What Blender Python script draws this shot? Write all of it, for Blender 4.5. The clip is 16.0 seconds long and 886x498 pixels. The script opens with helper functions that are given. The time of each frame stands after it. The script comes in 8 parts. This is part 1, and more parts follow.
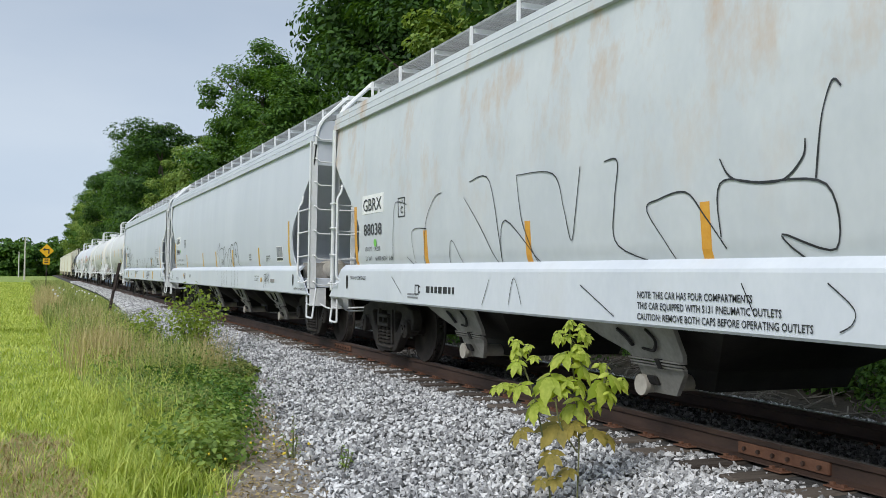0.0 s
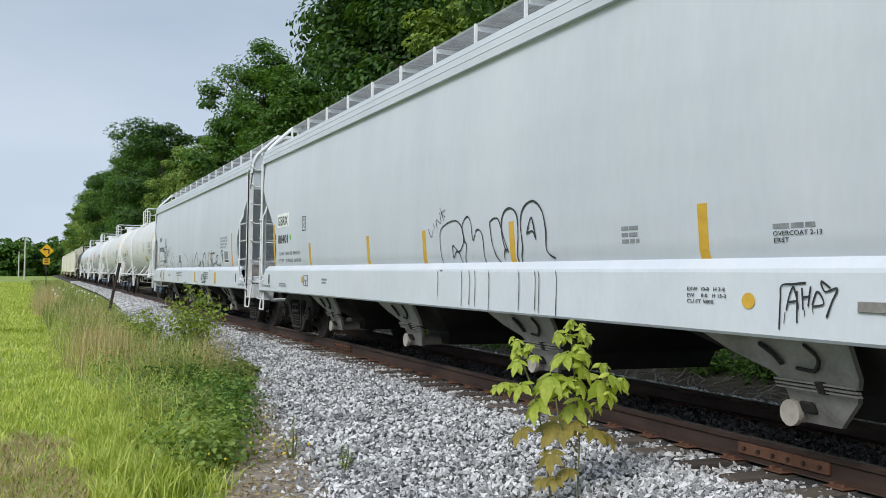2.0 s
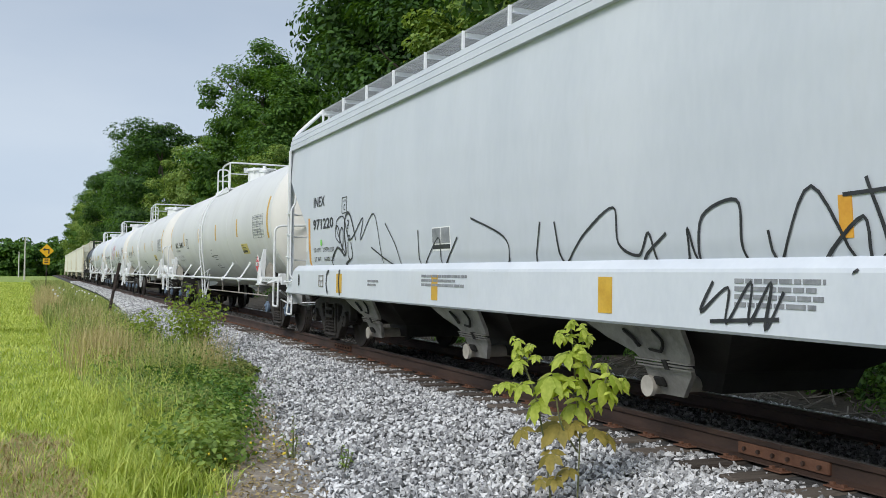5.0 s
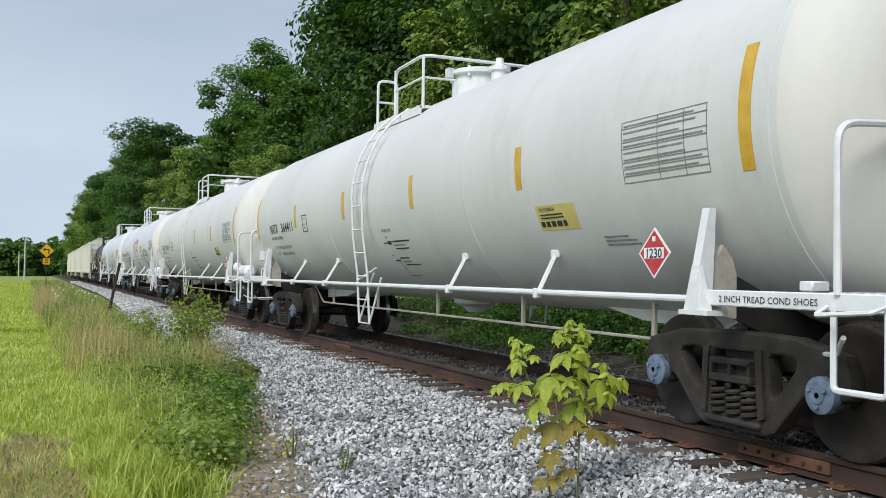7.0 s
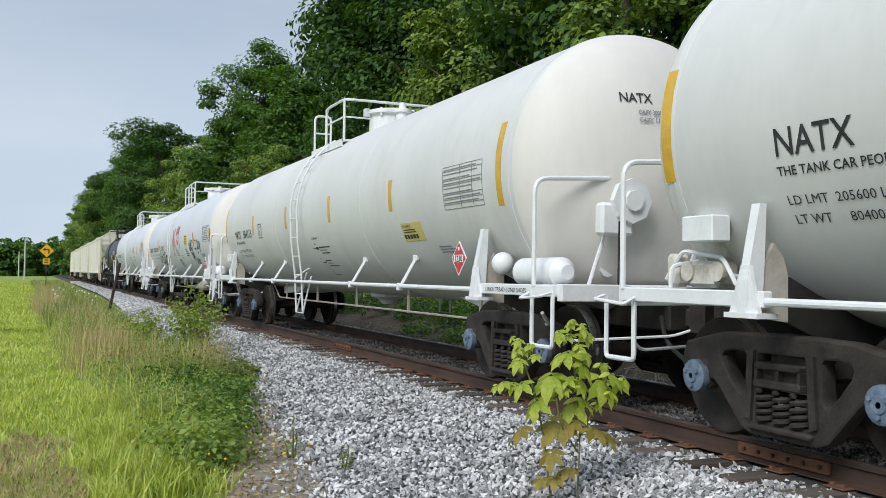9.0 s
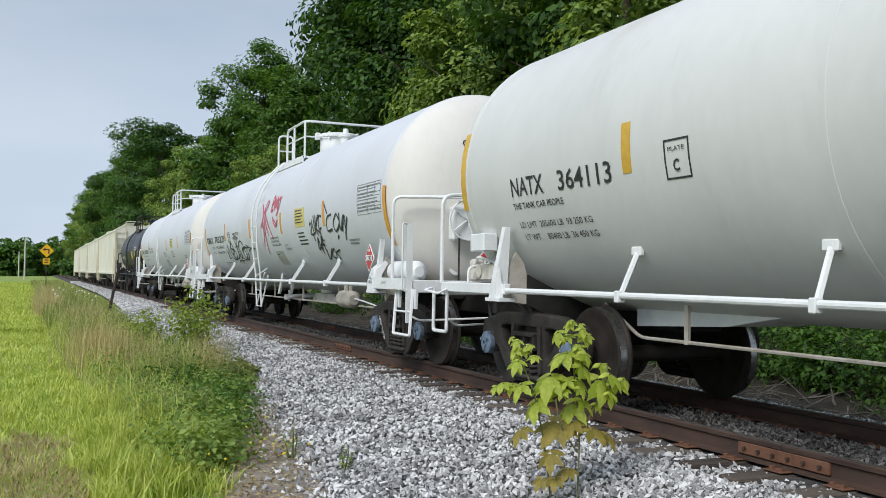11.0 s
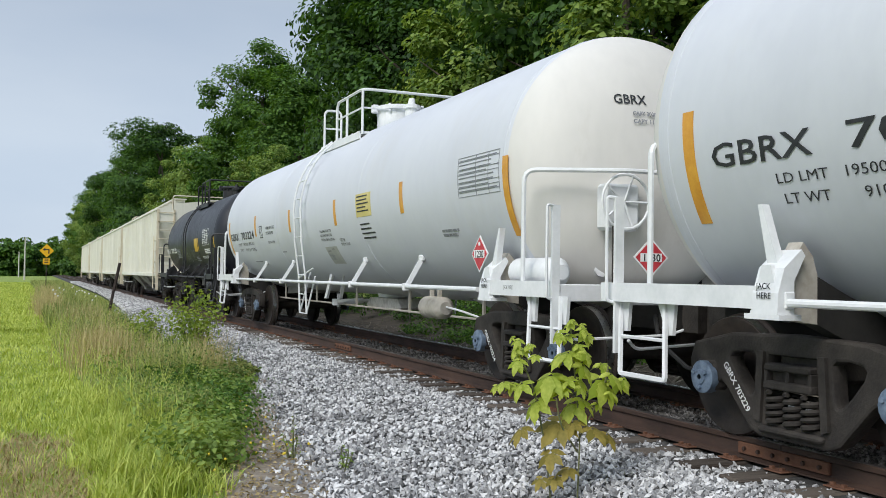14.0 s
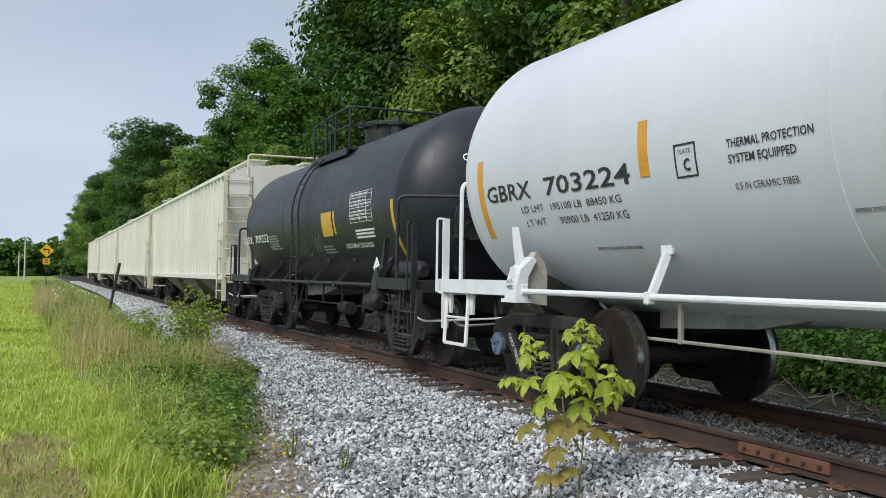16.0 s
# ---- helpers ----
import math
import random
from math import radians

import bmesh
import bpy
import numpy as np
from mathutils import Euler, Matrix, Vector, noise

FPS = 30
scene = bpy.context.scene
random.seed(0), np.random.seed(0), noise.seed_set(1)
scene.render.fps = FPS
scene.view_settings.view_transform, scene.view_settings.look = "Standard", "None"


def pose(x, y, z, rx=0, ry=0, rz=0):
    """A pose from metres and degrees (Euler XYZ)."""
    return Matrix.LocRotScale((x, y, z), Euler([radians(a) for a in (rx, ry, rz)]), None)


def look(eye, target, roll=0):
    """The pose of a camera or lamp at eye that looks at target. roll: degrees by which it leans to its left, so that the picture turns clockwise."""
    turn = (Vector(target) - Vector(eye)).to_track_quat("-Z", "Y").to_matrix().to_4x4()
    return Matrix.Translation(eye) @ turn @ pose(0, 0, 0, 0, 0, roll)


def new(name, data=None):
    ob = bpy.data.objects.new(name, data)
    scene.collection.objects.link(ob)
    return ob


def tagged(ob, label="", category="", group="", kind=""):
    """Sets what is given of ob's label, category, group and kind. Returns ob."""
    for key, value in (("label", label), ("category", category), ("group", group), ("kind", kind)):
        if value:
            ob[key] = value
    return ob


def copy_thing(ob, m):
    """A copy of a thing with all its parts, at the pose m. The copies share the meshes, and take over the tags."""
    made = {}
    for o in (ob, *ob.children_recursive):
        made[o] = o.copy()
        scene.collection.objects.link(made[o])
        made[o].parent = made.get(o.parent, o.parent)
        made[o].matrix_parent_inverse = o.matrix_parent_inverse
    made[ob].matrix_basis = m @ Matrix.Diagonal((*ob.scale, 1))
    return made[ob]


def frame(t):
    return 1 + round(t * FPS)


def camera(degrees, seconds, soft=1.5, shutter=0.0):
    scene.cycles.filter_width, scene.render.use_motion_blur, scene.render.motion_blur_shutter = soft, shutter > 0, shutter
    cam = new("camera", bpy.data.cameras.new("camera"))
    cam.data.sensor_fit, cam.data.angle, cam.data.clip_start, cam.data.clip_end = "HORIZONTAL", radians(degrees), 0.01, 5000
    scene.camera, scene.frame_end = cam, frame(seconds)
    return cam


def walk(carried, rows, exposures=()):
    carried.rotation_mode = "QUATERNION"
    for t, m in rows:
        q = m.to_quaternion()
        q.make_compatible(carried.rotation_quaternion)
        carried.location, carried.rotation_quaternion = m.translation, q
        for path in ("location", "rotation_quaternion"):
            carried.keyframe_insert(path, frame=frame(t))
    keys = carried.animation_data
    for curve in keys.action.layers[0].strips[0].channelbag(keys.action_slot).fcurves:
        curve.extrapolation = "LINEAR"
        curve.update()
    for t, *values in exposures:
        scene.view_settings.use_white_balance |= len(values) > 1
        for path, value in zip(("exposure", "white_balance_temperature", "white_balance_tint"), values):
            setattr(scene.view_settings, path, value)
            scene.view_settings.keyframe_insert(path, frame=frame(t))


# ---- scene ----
# ---- camera: it stands still beside the line; rail tops are z = 0, the track's axis is x = 0 ----
EYE = Vector((-5.817, 0.0, 1.197))
AIM = Vector((math.sin(radians(23.153)) * math.cos(radians(1.638)), math.cos(radians(23.153)) * math.cos(radians(1.638)), math.sin(radians(1.638))))
cam = camera(50.13, 16.0, soft=0.85, shutter=0.0)
walk(cam, [(0.0, look(EYE, EYE + AIM, 0.855)), (16.0, look(EYE, EYE + AIM, 0.855))], exposures=[(0.0, 0.26), (16.0, 0.26)])

# ---- sky and sun: bright overcast ----
SUN_EL, SUN_AZ = 41.0, 234.0
world = bpy.data.worlds.new("sky")
scene.world = world
world.use_nodes = True
wn, wl = world.node_tree.nodes, world.node_tree.links
wn.clear()
w_out = wn.new("ShaderNodeOutputWorld")
w_bg = wn.new("ShaderNodeBackground")
w_sky = wn.new("ShaderNodeTexSky")
w_sky.sky_type, w_sky.sun_disc = "NISHITA", False
w_sky.sun_elevation, w_sky.sun_rotation = radians(SUN_EL), radians(SUN_AZ)
w_sky.air_density, w_sky.dust_density, w_sky.ozone_density = 1.0, 2.0, 1.0
w_co = wn.new("ShaderNodeTexCoord")
w_map = wn.new("ShaderNodeMapping")
w_map.inputs["Scale"].default_value = (1.0, 1.0, 3.2)
w_noise = wn.new("ShaderNodeTexNoise")
w_noise.inputs["Scale"].default_value, w_noise.inputs["Detail"].default_value = 1.6, 5.0
w_ramp = wn.new("ShaderNodeValToRGB")
w_ramp.color_ramp.elements[0].position, w_ramp.color_ramp.elements[0].color = 0.3, (6.15, 7.4, 9.2, 1)
w_ramp.color_ramp.elements[1].position, w_ramp.color_ramp.elements[1].color = 0.72, (8.5, 9.4, 10.5, 1)
w_mix = wn.new("ShaderNodeMixRGB")
w_mix.inputs["Fac"].default_value = 0.82
wl.new(w_co.outputs["Generated"], w_map.inputs["Vector"])
wl.new(w_map.outputs["Vector"], w_noise.inputs["Vector"])
wl.new(w_noise.outputs["Fac"], w_ramp.inputs["Fac"])
wl.new(w_sky.outputs["Color"], w_mix.inputs["Color1"])
wl.new(w_ramp.outputs["Color"], w_mix.inputs["Color2"])
# an overcast sky: pale at the horizon, a little greyer above it, brightest overhead
w_sep = wn.new("ShaderNodeSeparateXYZ")
w_up = wn.new("ShaderNodeValToRGB")
for pos, val in ((0.0, 0.77), (0.27, 0.61), (0.55, 0.80), (1.0, 1.0)):
    el = w_up.color_ramp.elements[0] if pos == 0.0 else w_up.color_ramp.elements[-1] if pos == 1.0 else w_up.color_ramp.elements.new(pos)
    el.position, el.color = pos, (val * (0.97 if pos < 0.3 else 1.0), val, val * (1.04 if pos < 0.3 else 1.0), 1)
w_mul = wn.new("ShaderNodeMixRGB")
w_mul.blend_type = "MULTIPLY"
w_mul.inputs["Fac"].default_value = 1.0
wl.new(w_co.outputs["Generated"], w_sep.inputs["Vector"])
wl.new(w_sep.outputs["Z"], w_up.inputs["Fac"])
wl.new(w_mix.outputs["Color"], w_mul.inputs["Color1"])
wl.new(w_up.outputs["Color"], w_mul.inputs["Color2"])
wl.new(w_mul.outputs["Color"], w_bg.inputs["Color"])
w_bg.inputs["Strength"].default_value = 0.1
wl.new(w_bg.outputs["Background"], w_out.inputs["Surface"])

sun_data = bpy.data.lights.new("sun", "SUN")
sun_data.energy, sun_data.angle, sun_data.color = 2.1, radians(25), (1.0, 0.975, 0.94)
sun = new("sun", sun_data)
az = radians(SUN_AZ)
sun_way = Vector((math.sin(az) * math.cos(radians(SUN_EL)), math.cos(az) * math.cos(radians(SUN_EL)), math.sin(radians(SUN_EL))))
sun.matrix_world = look(sun_way * 50, (0, 0, 0))


# ---- materials ----
def surf(name, a, b, rough=0.6, metal=0.0, scale=3.0, stretch=(1, 1, 1), bump=0.0, bump_scale=40.0, grime=None, grime_amount=0.5,
         grime_from=0.55, island=0.0, obj_random=0.0, spec=0.4, coords="Object", grime_above=None):
    """Two-scale procedural paint, stone or metal: a and b are the base colours between which coarse and fine noise mixes."""
    m = bpy.data.materials.new(name)
    m.use_nodes = True
    n, l = m.node_tree.nodes, m.node_tree.links
    bsdf = n["Principled BSDF"]
    co = n.new("ShaderNodeTexCoord")
    mp = n.new("ShaderNodeMapping")
    mp.inputs["Scale"].default_value = stretch
    l.new(co.outputs[coords], mp.inputs["Vector"])
    n1 = n.new("ShaderNodeTexNoise")
    n1.inputs["Scale"].default_value, n1.inputs["Detail"].default_value, n1.inputs["Roughness"].default_value = scale, 4.0, 0.6
    l.new(mp.outputs["Vector"], n1.inputs["Vector"])
    n2 = n.new("ShaderNodeTexNoise")
    n2.inputs["Scale"].default_value, n2.inputs["Detail"].default_value = bump_scale, 3.0
    l.new(mp.outputs["Vector"], n2.inputs["Vector"])
    add = n.new("ShaderNodeMath")
    add.operation = "MULTIPLY_ADD"
    add.inputs[1].default_value, add.inputs[2].default_value = 0.35, -0.175
    l.new(n2.outputs["Fac"], add.inputs[0])
    tot = n.new("ShaderNodeMath")
    tot.operation = "ADD"
    l.new(n1.outputs["Fac"], tot.inputs[0])
    l.new(add.outputs[0], tot.inputs[1])
    last = tot.outputs[0]
    if island or obj_random:
        src = n.new("ShaderNodeNewGeometry") if island else n.new("ShaderNodeObjectInfo")
        r = n.new("ShaderNodeMath")
        r.operation = "MULTIPLY_ADD"
        k = island or obj_random
        r.inputs[1].default_value, r.inputs[2].default_value = k, -k / 2
        l.new(src.outputs["Random Per Island" if island else "Random"], r.inputs[0])
        t2 = n.new("ShaderNodeMath")
        t2.operation = "ADD"
        l.new(last, t2.inputs[0])
        l.new(r.outputs[0], t2.inputs[1])
        last = t2.outputs[0]
    ramp = n.new("ShaderNodeValToRGB")
    ramp.color_ramp.elements[0].position, ramp.color_ramp.elements[0].color = 0.3, (*a, 1)
    ramp.color_ramp.elements[1].position, ramp.color_ramp.elements[1].color = 0.7, (*b, 1)
    l.new(last, ramp.inputs["Fac"])
    col = ramp.outputs["Color"]
    if grime:
        n3 = n.new("ShaderNodeTexNoise")
        n3.inputs["Scale"].default_value, n3.inputs["Detail"].default_value, n3.inputs["Roughness"].default_value = scale * 0.7, 6.0, 0.7
        mp3 = n.new("ShaderNodeMapping")
        mp3.inputs["Scale"].default_value, mp3.inputs["Location"].default_value = (stretch[0], stretch[1] * 1.4, stretch[2]), (3.1, 7.7, 1.3)
        l.new(co.outputs[coords], mp3.inputs["Vector"])
        l.new(mp3.outputs["Vector"], n3.inputs["Vector"])
        r3 = n.new("ShaderNodeValToRGB")
        r3.color_ramp.elements[0].position, r3.color_ramp.elements[0].color = grime_from, (0, 0, 0, 1)
        r3.color_ramp.elements[1].position, r3.color_ramp.elements[1].color = 0.78, (grime_amount,) * 3 + (1,)
        l.new(n3.outputs["Fac"], r3.inputs["Fac"])
        mx = n.new("ShaderNodeMixRGB")
        amount = r3.outputs["Color"]
        if grime_above:
            sp3, mr3, mu3 = n.new("ShaderNodeSeparateXYZ"), n.new("ShaderNodeMapRange"), n.new("ShaderNodeMath")
            mr3.inputs["From Min"].default_value, mr3.inputs["From Max"].default_value = grime_above
            mr3.inputs["To Min"].default_value = 0.12
            mu3.operation = "MULTIPLY"
            l.new(co.outputs[coords], sp3.inputs["Vector"])
            l.new(sp3.outputs["Z"], mr3.inputs["Value"])
            l.new(amount, mu3.inputs[0])
            l.new(mr3.outputs[0], mu3.inputs[1])
            amount = mu3.outputs[0]
        l.new(amount, mx.inputs["Fac"])
        l.new(col, mx.inputs["Color1"])
        mx.inputs["Color2"].default_value = (*grime, 1)
        col = mx.outputs["Color"]
    l.new(col, bsdf.inputs["Base Color"])
    bsdf.inputs["Metallic"].default_value = metal
    bsdf.inputs["Specular IOR Level"].default_value = spec
    rr = n.new("ShaderNodeMath")
    rr.operation = "MULTIPLY_ADD"
    rr.inputs[1].default_value, rr.inputs[2].default_value = 0.25, rough - 0.12
    l.new(n2.outputs["Fac"], rr.inputs[0])
    l.new(rr.outputs[0], bsdf.inputs["Roughness"])
    if bump:
        bp = n.new("ShaderNodeBump")
        bp.inputs["Strength"].default_value, bp.inputs["Distance"].default_value = bump, 0.02
        l.new(n2.outputs["Fac"], bp.inputs["Height"])
        l.new(bp.outputs["Normal"], bsdf.inputs["Normal"])
    return m


def leafy(name, a, b, rough=0.55, through_light=0.35):
    """Leaf surface: colour varies from leaf to leaf, some light passes through."""
    m = surf(name, a, b, rough=rough, scale=1.2, bump_scale=9.0, island=0.55, spec=0.25)
    n, l = m.node_tree.nodes, m.node_tree.links
    bsdf, out = n["Principled BSDF"], n["Material Output"]
    tr = n.new("ShaderNodeBsdfTranslucent")
    src = bsdf.inputs["Base Color"].links[0].from_socket
    hs = n.new("ShaderNodeHueSaturation")
    hs.inputs["Hue"].default_value, hs.inputs["Saturation"].default_value, hs.inputs["Value"].default_value = 0.48, 1.15, 1.5
    l.new(src, hs.inputs["Color"])
    l.new(hs.outputs["Color"], tr.inputs["Color"])
    mx = n.new("ShaderNodeMixShader")
    mx.inputs[0].default_value = through_light
    l.new(bsdf.outputs[0], mx.inputs[1])
    l.new(tr.outputs[0], mx.inputs[2])
    l.new(mx.outputs[0], out.inputs["Surface"])
    return m


M = {}
M["hopper_grey"] = surf("grey_white_car_paint", (0.51, 0.545, 0.605), (0.58, 0.61, 0.665), rough=0.44, scale=0.9, stretch=(1, 1, 0.35), bump=0.03, bump_scale=14, grime=(0.46, 0.44, 0.40), grime_amount=0.25)
M["hopper_rusty"] = surf("rust_stained_car_paint", (0.51, 0.545, 0.585), (0.585, 0.615, 0.645), rough=0.48, scale=1.3, stretch=(1, 1, 0.7), bump=0.05, bump_scale=14, grime=(0.47, 0.25, 0.08), grime_amount=0.95, grime_from=0.52, grime_above=(1.7, 3.3))
M["sill_white"] = surf("white_sill_paint", (0.57, 0.61, 0.67), (0.66, 0.695, 0.745), rough=0.36, scale=1.1, stretch=(1, 1, 0.6), bump=0.03, bump_scale=20, grime=(0.5, 0.48, 0.45), grime_amount=0.3)
M["tank_white"] = surf("white_tank_paint", (0.555, 0.575, 0.625), (0.62, 0.64, 0.685), rough=0.46, scale=0.7, stretch=(1, 1, 0.5), bump=0.02, bump_scale=10, grime=(0.52, 0.49, 0.43), grime_amount=0.3)
M["tank_cream"] = surf("dusty_white_tank_paint", (0.57, 0.575, 0.575), (0.64, 0.645, 0.64), rough=0.5, scale=0.8, stretch=(1, 1, 0.45), bump=0.02, bump_scale=10, grime=(0.42, 0.38, 0.31), grime_amount=0.45)
M["tank_black"] = surf("black_tank_paint", (0.011, 0.012, 0.017), (0.024, 0.026, 0.034), rough=0.42, scale=0.8, stretch=(1, 1, 0.4), bump=0.03, bump_scale=10, grime=(0.06, 0.06, 0.062), grime_amount=0.3)
M["cream"] = surf("cream_car_paint", (0.64, 0.63, 0.55), (0.76, 0.75, 0.67), rough=0.55, scale=0.9, stretch=(1, 1, 0.3), bump=0.04, bump_scale=18, grime=(0.46, 0.36, 0.24), grime_amount=0.4)
M["tank_head"] = surf("grimy_cream_tank_head", (0.62, 0.605, 0.575), (0.69, 0.67, 0.635), rough=0.6, scale=1.2, stretch=(1, 1, 0.4), bump=0.02, bump_scale=10, grime=(0.42, 0.37, 0.30), grime_amount=0.55)
M["dusty_white"] = surf("dusty_white_fittings", (0.40, 0.37, 0.32), (0.72, 0.69, 0.63), rough=0.6, scale=5.0, bump=0.06, bump_scale=30, grime=(0.20, 0.16, 0.12), grime_amount=0.6)
M["plate_grey"] = surf("faded_grey_plate", (0.36, 0.365, 0.34), (0.44, 0.44, 0.41), rough=0.6, scale=5.0, bump_scale=50)
M["label_yellow"] = surf("faded_yellow_label", (0.55, 0.46, 0.15), (0.66, 0.56, 0.22), rough=0.5, scale=5.0, bump_scale=50)
M["white_rail"] = surf("white_pipe_paint", (0.67, 0.69, 0.70), (0.79, 0.80, 0.81), rough=0.4, scale=4.0, bump_scale=30)
M["black_rail"] = surf("black_pipe_paint", (0.012, 0.012, 0.014), (0.03, 0.03, 0.032), rough=0.5, scale=4.0, bump_scale=30)
M["cream_rail"] = surf("rusty_cream_pipe_paint", (0.55, 0.46, 0.33), (0.7, 0.66, 0.53), rough=0.6, scale=2.0, bump_scale=30, grime=(0.3, 0.18, 0.1), grime_amount=0.6)
M["truck"] = surf("grimy_cast_steel", (0.017, 0.0145, 0.013), (0.050, 0.043, 0.037), rough=0.78, scale=5.0, bump=0.25, bump_scale=45, grime=(0.075, 0.064, 0.053), grime_amount=0.5)
# near-black on purpose: shade below the cars is put into this colour
M["under"] = surf("shade_dark_underframe", (0.010, 0.0095, 0.009), (0.028, 0.026, 0.024), rough=0.8, scale=3.0, bump=0.1, bump_scale=30)
M["chute"] = surf("dusty_grey_steel", (0.19, 0.182, 0.168), (0.34, 0.325, 0.30), rough=0.7, scale=3.0, bump=0.1, bump_scale=30, grime=(0.07, 0.06, 0.05), grime_amount=0.7)
M["wheel"] = surf("brown_wheel_steel", (0.013, 0.010, 0.0085), (0.036, 0.027, 0.022), rough=0.7, scale=6.0, bump=0.1, bump_scale=40)
M["tread"] = surf("polished_wheel_tread", (0.35, 0.34, 0.33), (0.5, 0.49, 0.48), rough=0.3, metal=1.0, scale=8.0)
M["blue_cap"] = surf("blue_bearing_cap", (0.085, 0.125, 0.19), (0.20, 0.26, 0.34), rough=0.55, scale=12.0, bump=0.1, grime=(0.1, 0.09, 0.08), grime_amount=0.6)
M["dusty"] = surf("dusty_tan_steel", (0.34, 0.31, 0.26), (0.52, 0.49, 0.44), rough=0.7, scale=3.0, bump=0.05, bump_scale=20, grime=(0.16, 0.13, 0.10), grime_amount=0.6)
M["rail"] = surf("rusty_rail_steel", (0.032, 0.020, 0.016), (0.085, 0.05, 0.036), rough=0.72, scale=4.0, bump=0.15, bump_scale=60, stretch=(1, 0.3, 1))
M["rail_top"] = surf("worn_rail_head", (0.10, 0.09, 0.085), (0.19, 0.17, 0.16), rough=0.45, metal=0.6, scale=3.0, stretch=(1, 0.1, 1))
M["rust"] = surf("orange_rust", (0.11, 0.05, 0.03), (0.19, 0.092, 0.055), rough=0.85, scale=7.0, bump=0.3, bump_scale=50)
M["tie"] = surf("weathered_tie_wood", (0.040, 0.031, 0.025), (0.135, 0.112, 0.092), rough=0.9, scale=3.0, stretch=(0.4, 6, 6), bump=0.5, bump_scale=20, obj_random=0.4)
M["stone"] = surf("grey_limestone_ballast", (0.23, 0.232, 0.236), (0.68, 0.682, 0.685), rough=0.85, scale=2.0, bump=0.2, bump_scale=60, island=0.55)
M["yellow"] = surf("yellow_reflector", (0.52, 0.30, 0.03), (0.66, 0.41, 0.05), rough=0.4, scale=6.0, bump_scale=50)
M["orange"] = surf("orange_reflector", (0.58, 0.26, 0.03), (0.70, 0.36, 0.05), rough=0.4, scale=6.0, bump_scale=50)
M["ink"] = surf("black_lettering", (0.015, 0.016, 0.02), (0.04, 0.042, 0.048), rough=0.5, scale=8.0)
M["grey_ink"] = surf("faded_lettering", (0.17, 0.18, 0.2), (0.3, 0.31, 0.33), rough=0.5, scale=8.0)
M["white_ink"] = surf("white_lettering", (0.76, 0.77, 0.77), (0.86, 0.86, 0.86), rough=0.5, scale=8.0)
M["red"] = surf("red_placard", (0.45, 0.03, 0.045), (0.58, 0.06, 0.07), rough=0.45, scale=10.0)
M["pink"] = surf("red_spray_paint", (0.50, 0.05, 0.10), (0.66, 0.12, 0.18), rough=0.5, scale=5.0)
M["green_dot"] = surf("green_spray_paint", (0.15, 0.52, 0.08), (0.25, 0.65, 0.14), rough=0.5, scale=12.0)
M["hose"] = surf("black_rubber", (0.012, 0.012, 0.013), (0.03, 0.03, 0.03), rough=0.6, scale=9.0)
M["bark"] = surf("grey_brown_bark", (0.05, 0.04, 0.032), (0.14, 0.115, 0.09), rough=0.95, scale=3.0, stretch=(1, 1, 0.25), bump=0.6, bump_scale=14)
M["pole"] = surf("pale_pole", (0.42, 0.41, 0.38), (0.58, 0.56, 0.52), rough=0.8, scale=4.0, stretch=(1, 1, 0.2))
M["dark_post"] = surf("dark_steel_post", (0.03, 0.022, 0.02), (0.07, 0.05, 0.045), rough=0.8, scale=5.0, bump=0.2)
M["sign_yellow"] = surf("yellow_road_sign", (0.70, 0.36, 0.01), (0.78, 0.44, 0.015), rough=0.45, scale=3.0)
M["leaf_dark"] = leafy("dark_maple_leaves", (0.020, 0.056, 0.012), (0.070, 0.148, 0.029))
M["leaf_mid"] = leafy("green_tree_leaves", (0.034, 0.090, 0.016), (0.112, 0.218, 0.040))
M["leaf_light"] = leafy("light_green_leaves", (0.10, 0.175, 0.035), (0.25, 0.345, 0.085))
M["leaf_bush"] = leafy("light_bush_leaves", (0.14, 0.21, 0.04), (0.32, 0.41, 0.09), through_light=0.45)
M["leaf_bright"] = leafy("fresh_sapling_leaves", (0.25, 0.33, 0.04), (0.54, 0.60, 0.13), through_light=0.4)
M["grass"] = leafy("mown_grass", (0.26, 0.345, 0.055), (0.56, 0.62, 0.17), through_light=0.3)
M["weed"] = leafy("weed_grass", (0.14, 0.19, 0.05), (0.40, 0.43, 0.16), through_light=0.3)
M["straw"] = leafy("dry_seed_grass", (0.34, 0.285, 0.12), (0.56, 0.48, 0.24), through_light=0.25)
M["dry"] = leafy("dry_cut_grass", (0.24, 0.19, 0.08), (0.46, 0.37, 0.19), through_light=0.2)
M["stem"] = surf("green_stem", (0.09, 0.11, 0.04), (0.2, 0.2, 0.09), rough=0.7, scale=8.0)
M["flower"] = surf("white_flower", (0.7, 0.7, 0.66), (0.82, 0.82, 0.8), rough=0.6, scale=8.0)
M["yellow_flower"] = surf("yellow_flower", (0.65, 0.48, 0.03), (0.8, 0.62, 0.06), rough=0.6, scale=8.0)


# ---- mesh tools ----
def link_mesh(name, bm, material, smooth=False):
    me = bpy.data.meshes.new(name)
    bmesh.ops.recalc_face_normals(bm, faces=bm.faces)
    bm.to_mesh(me)
    bm.free()
    me.materials.append(material)
    if smooth:
        me.polygons.foreach_set("use_smooth", [True] * len(me.polygons))
        me.set_sharp_from_angle(angle=radians(40))
    return me


def part(name, bm, material, parent, label="", smooth=False):
    ob = new(name, link_mesh(name, bm, material, smooth))
    ob.parent = parent
    return tagged(ob, label)


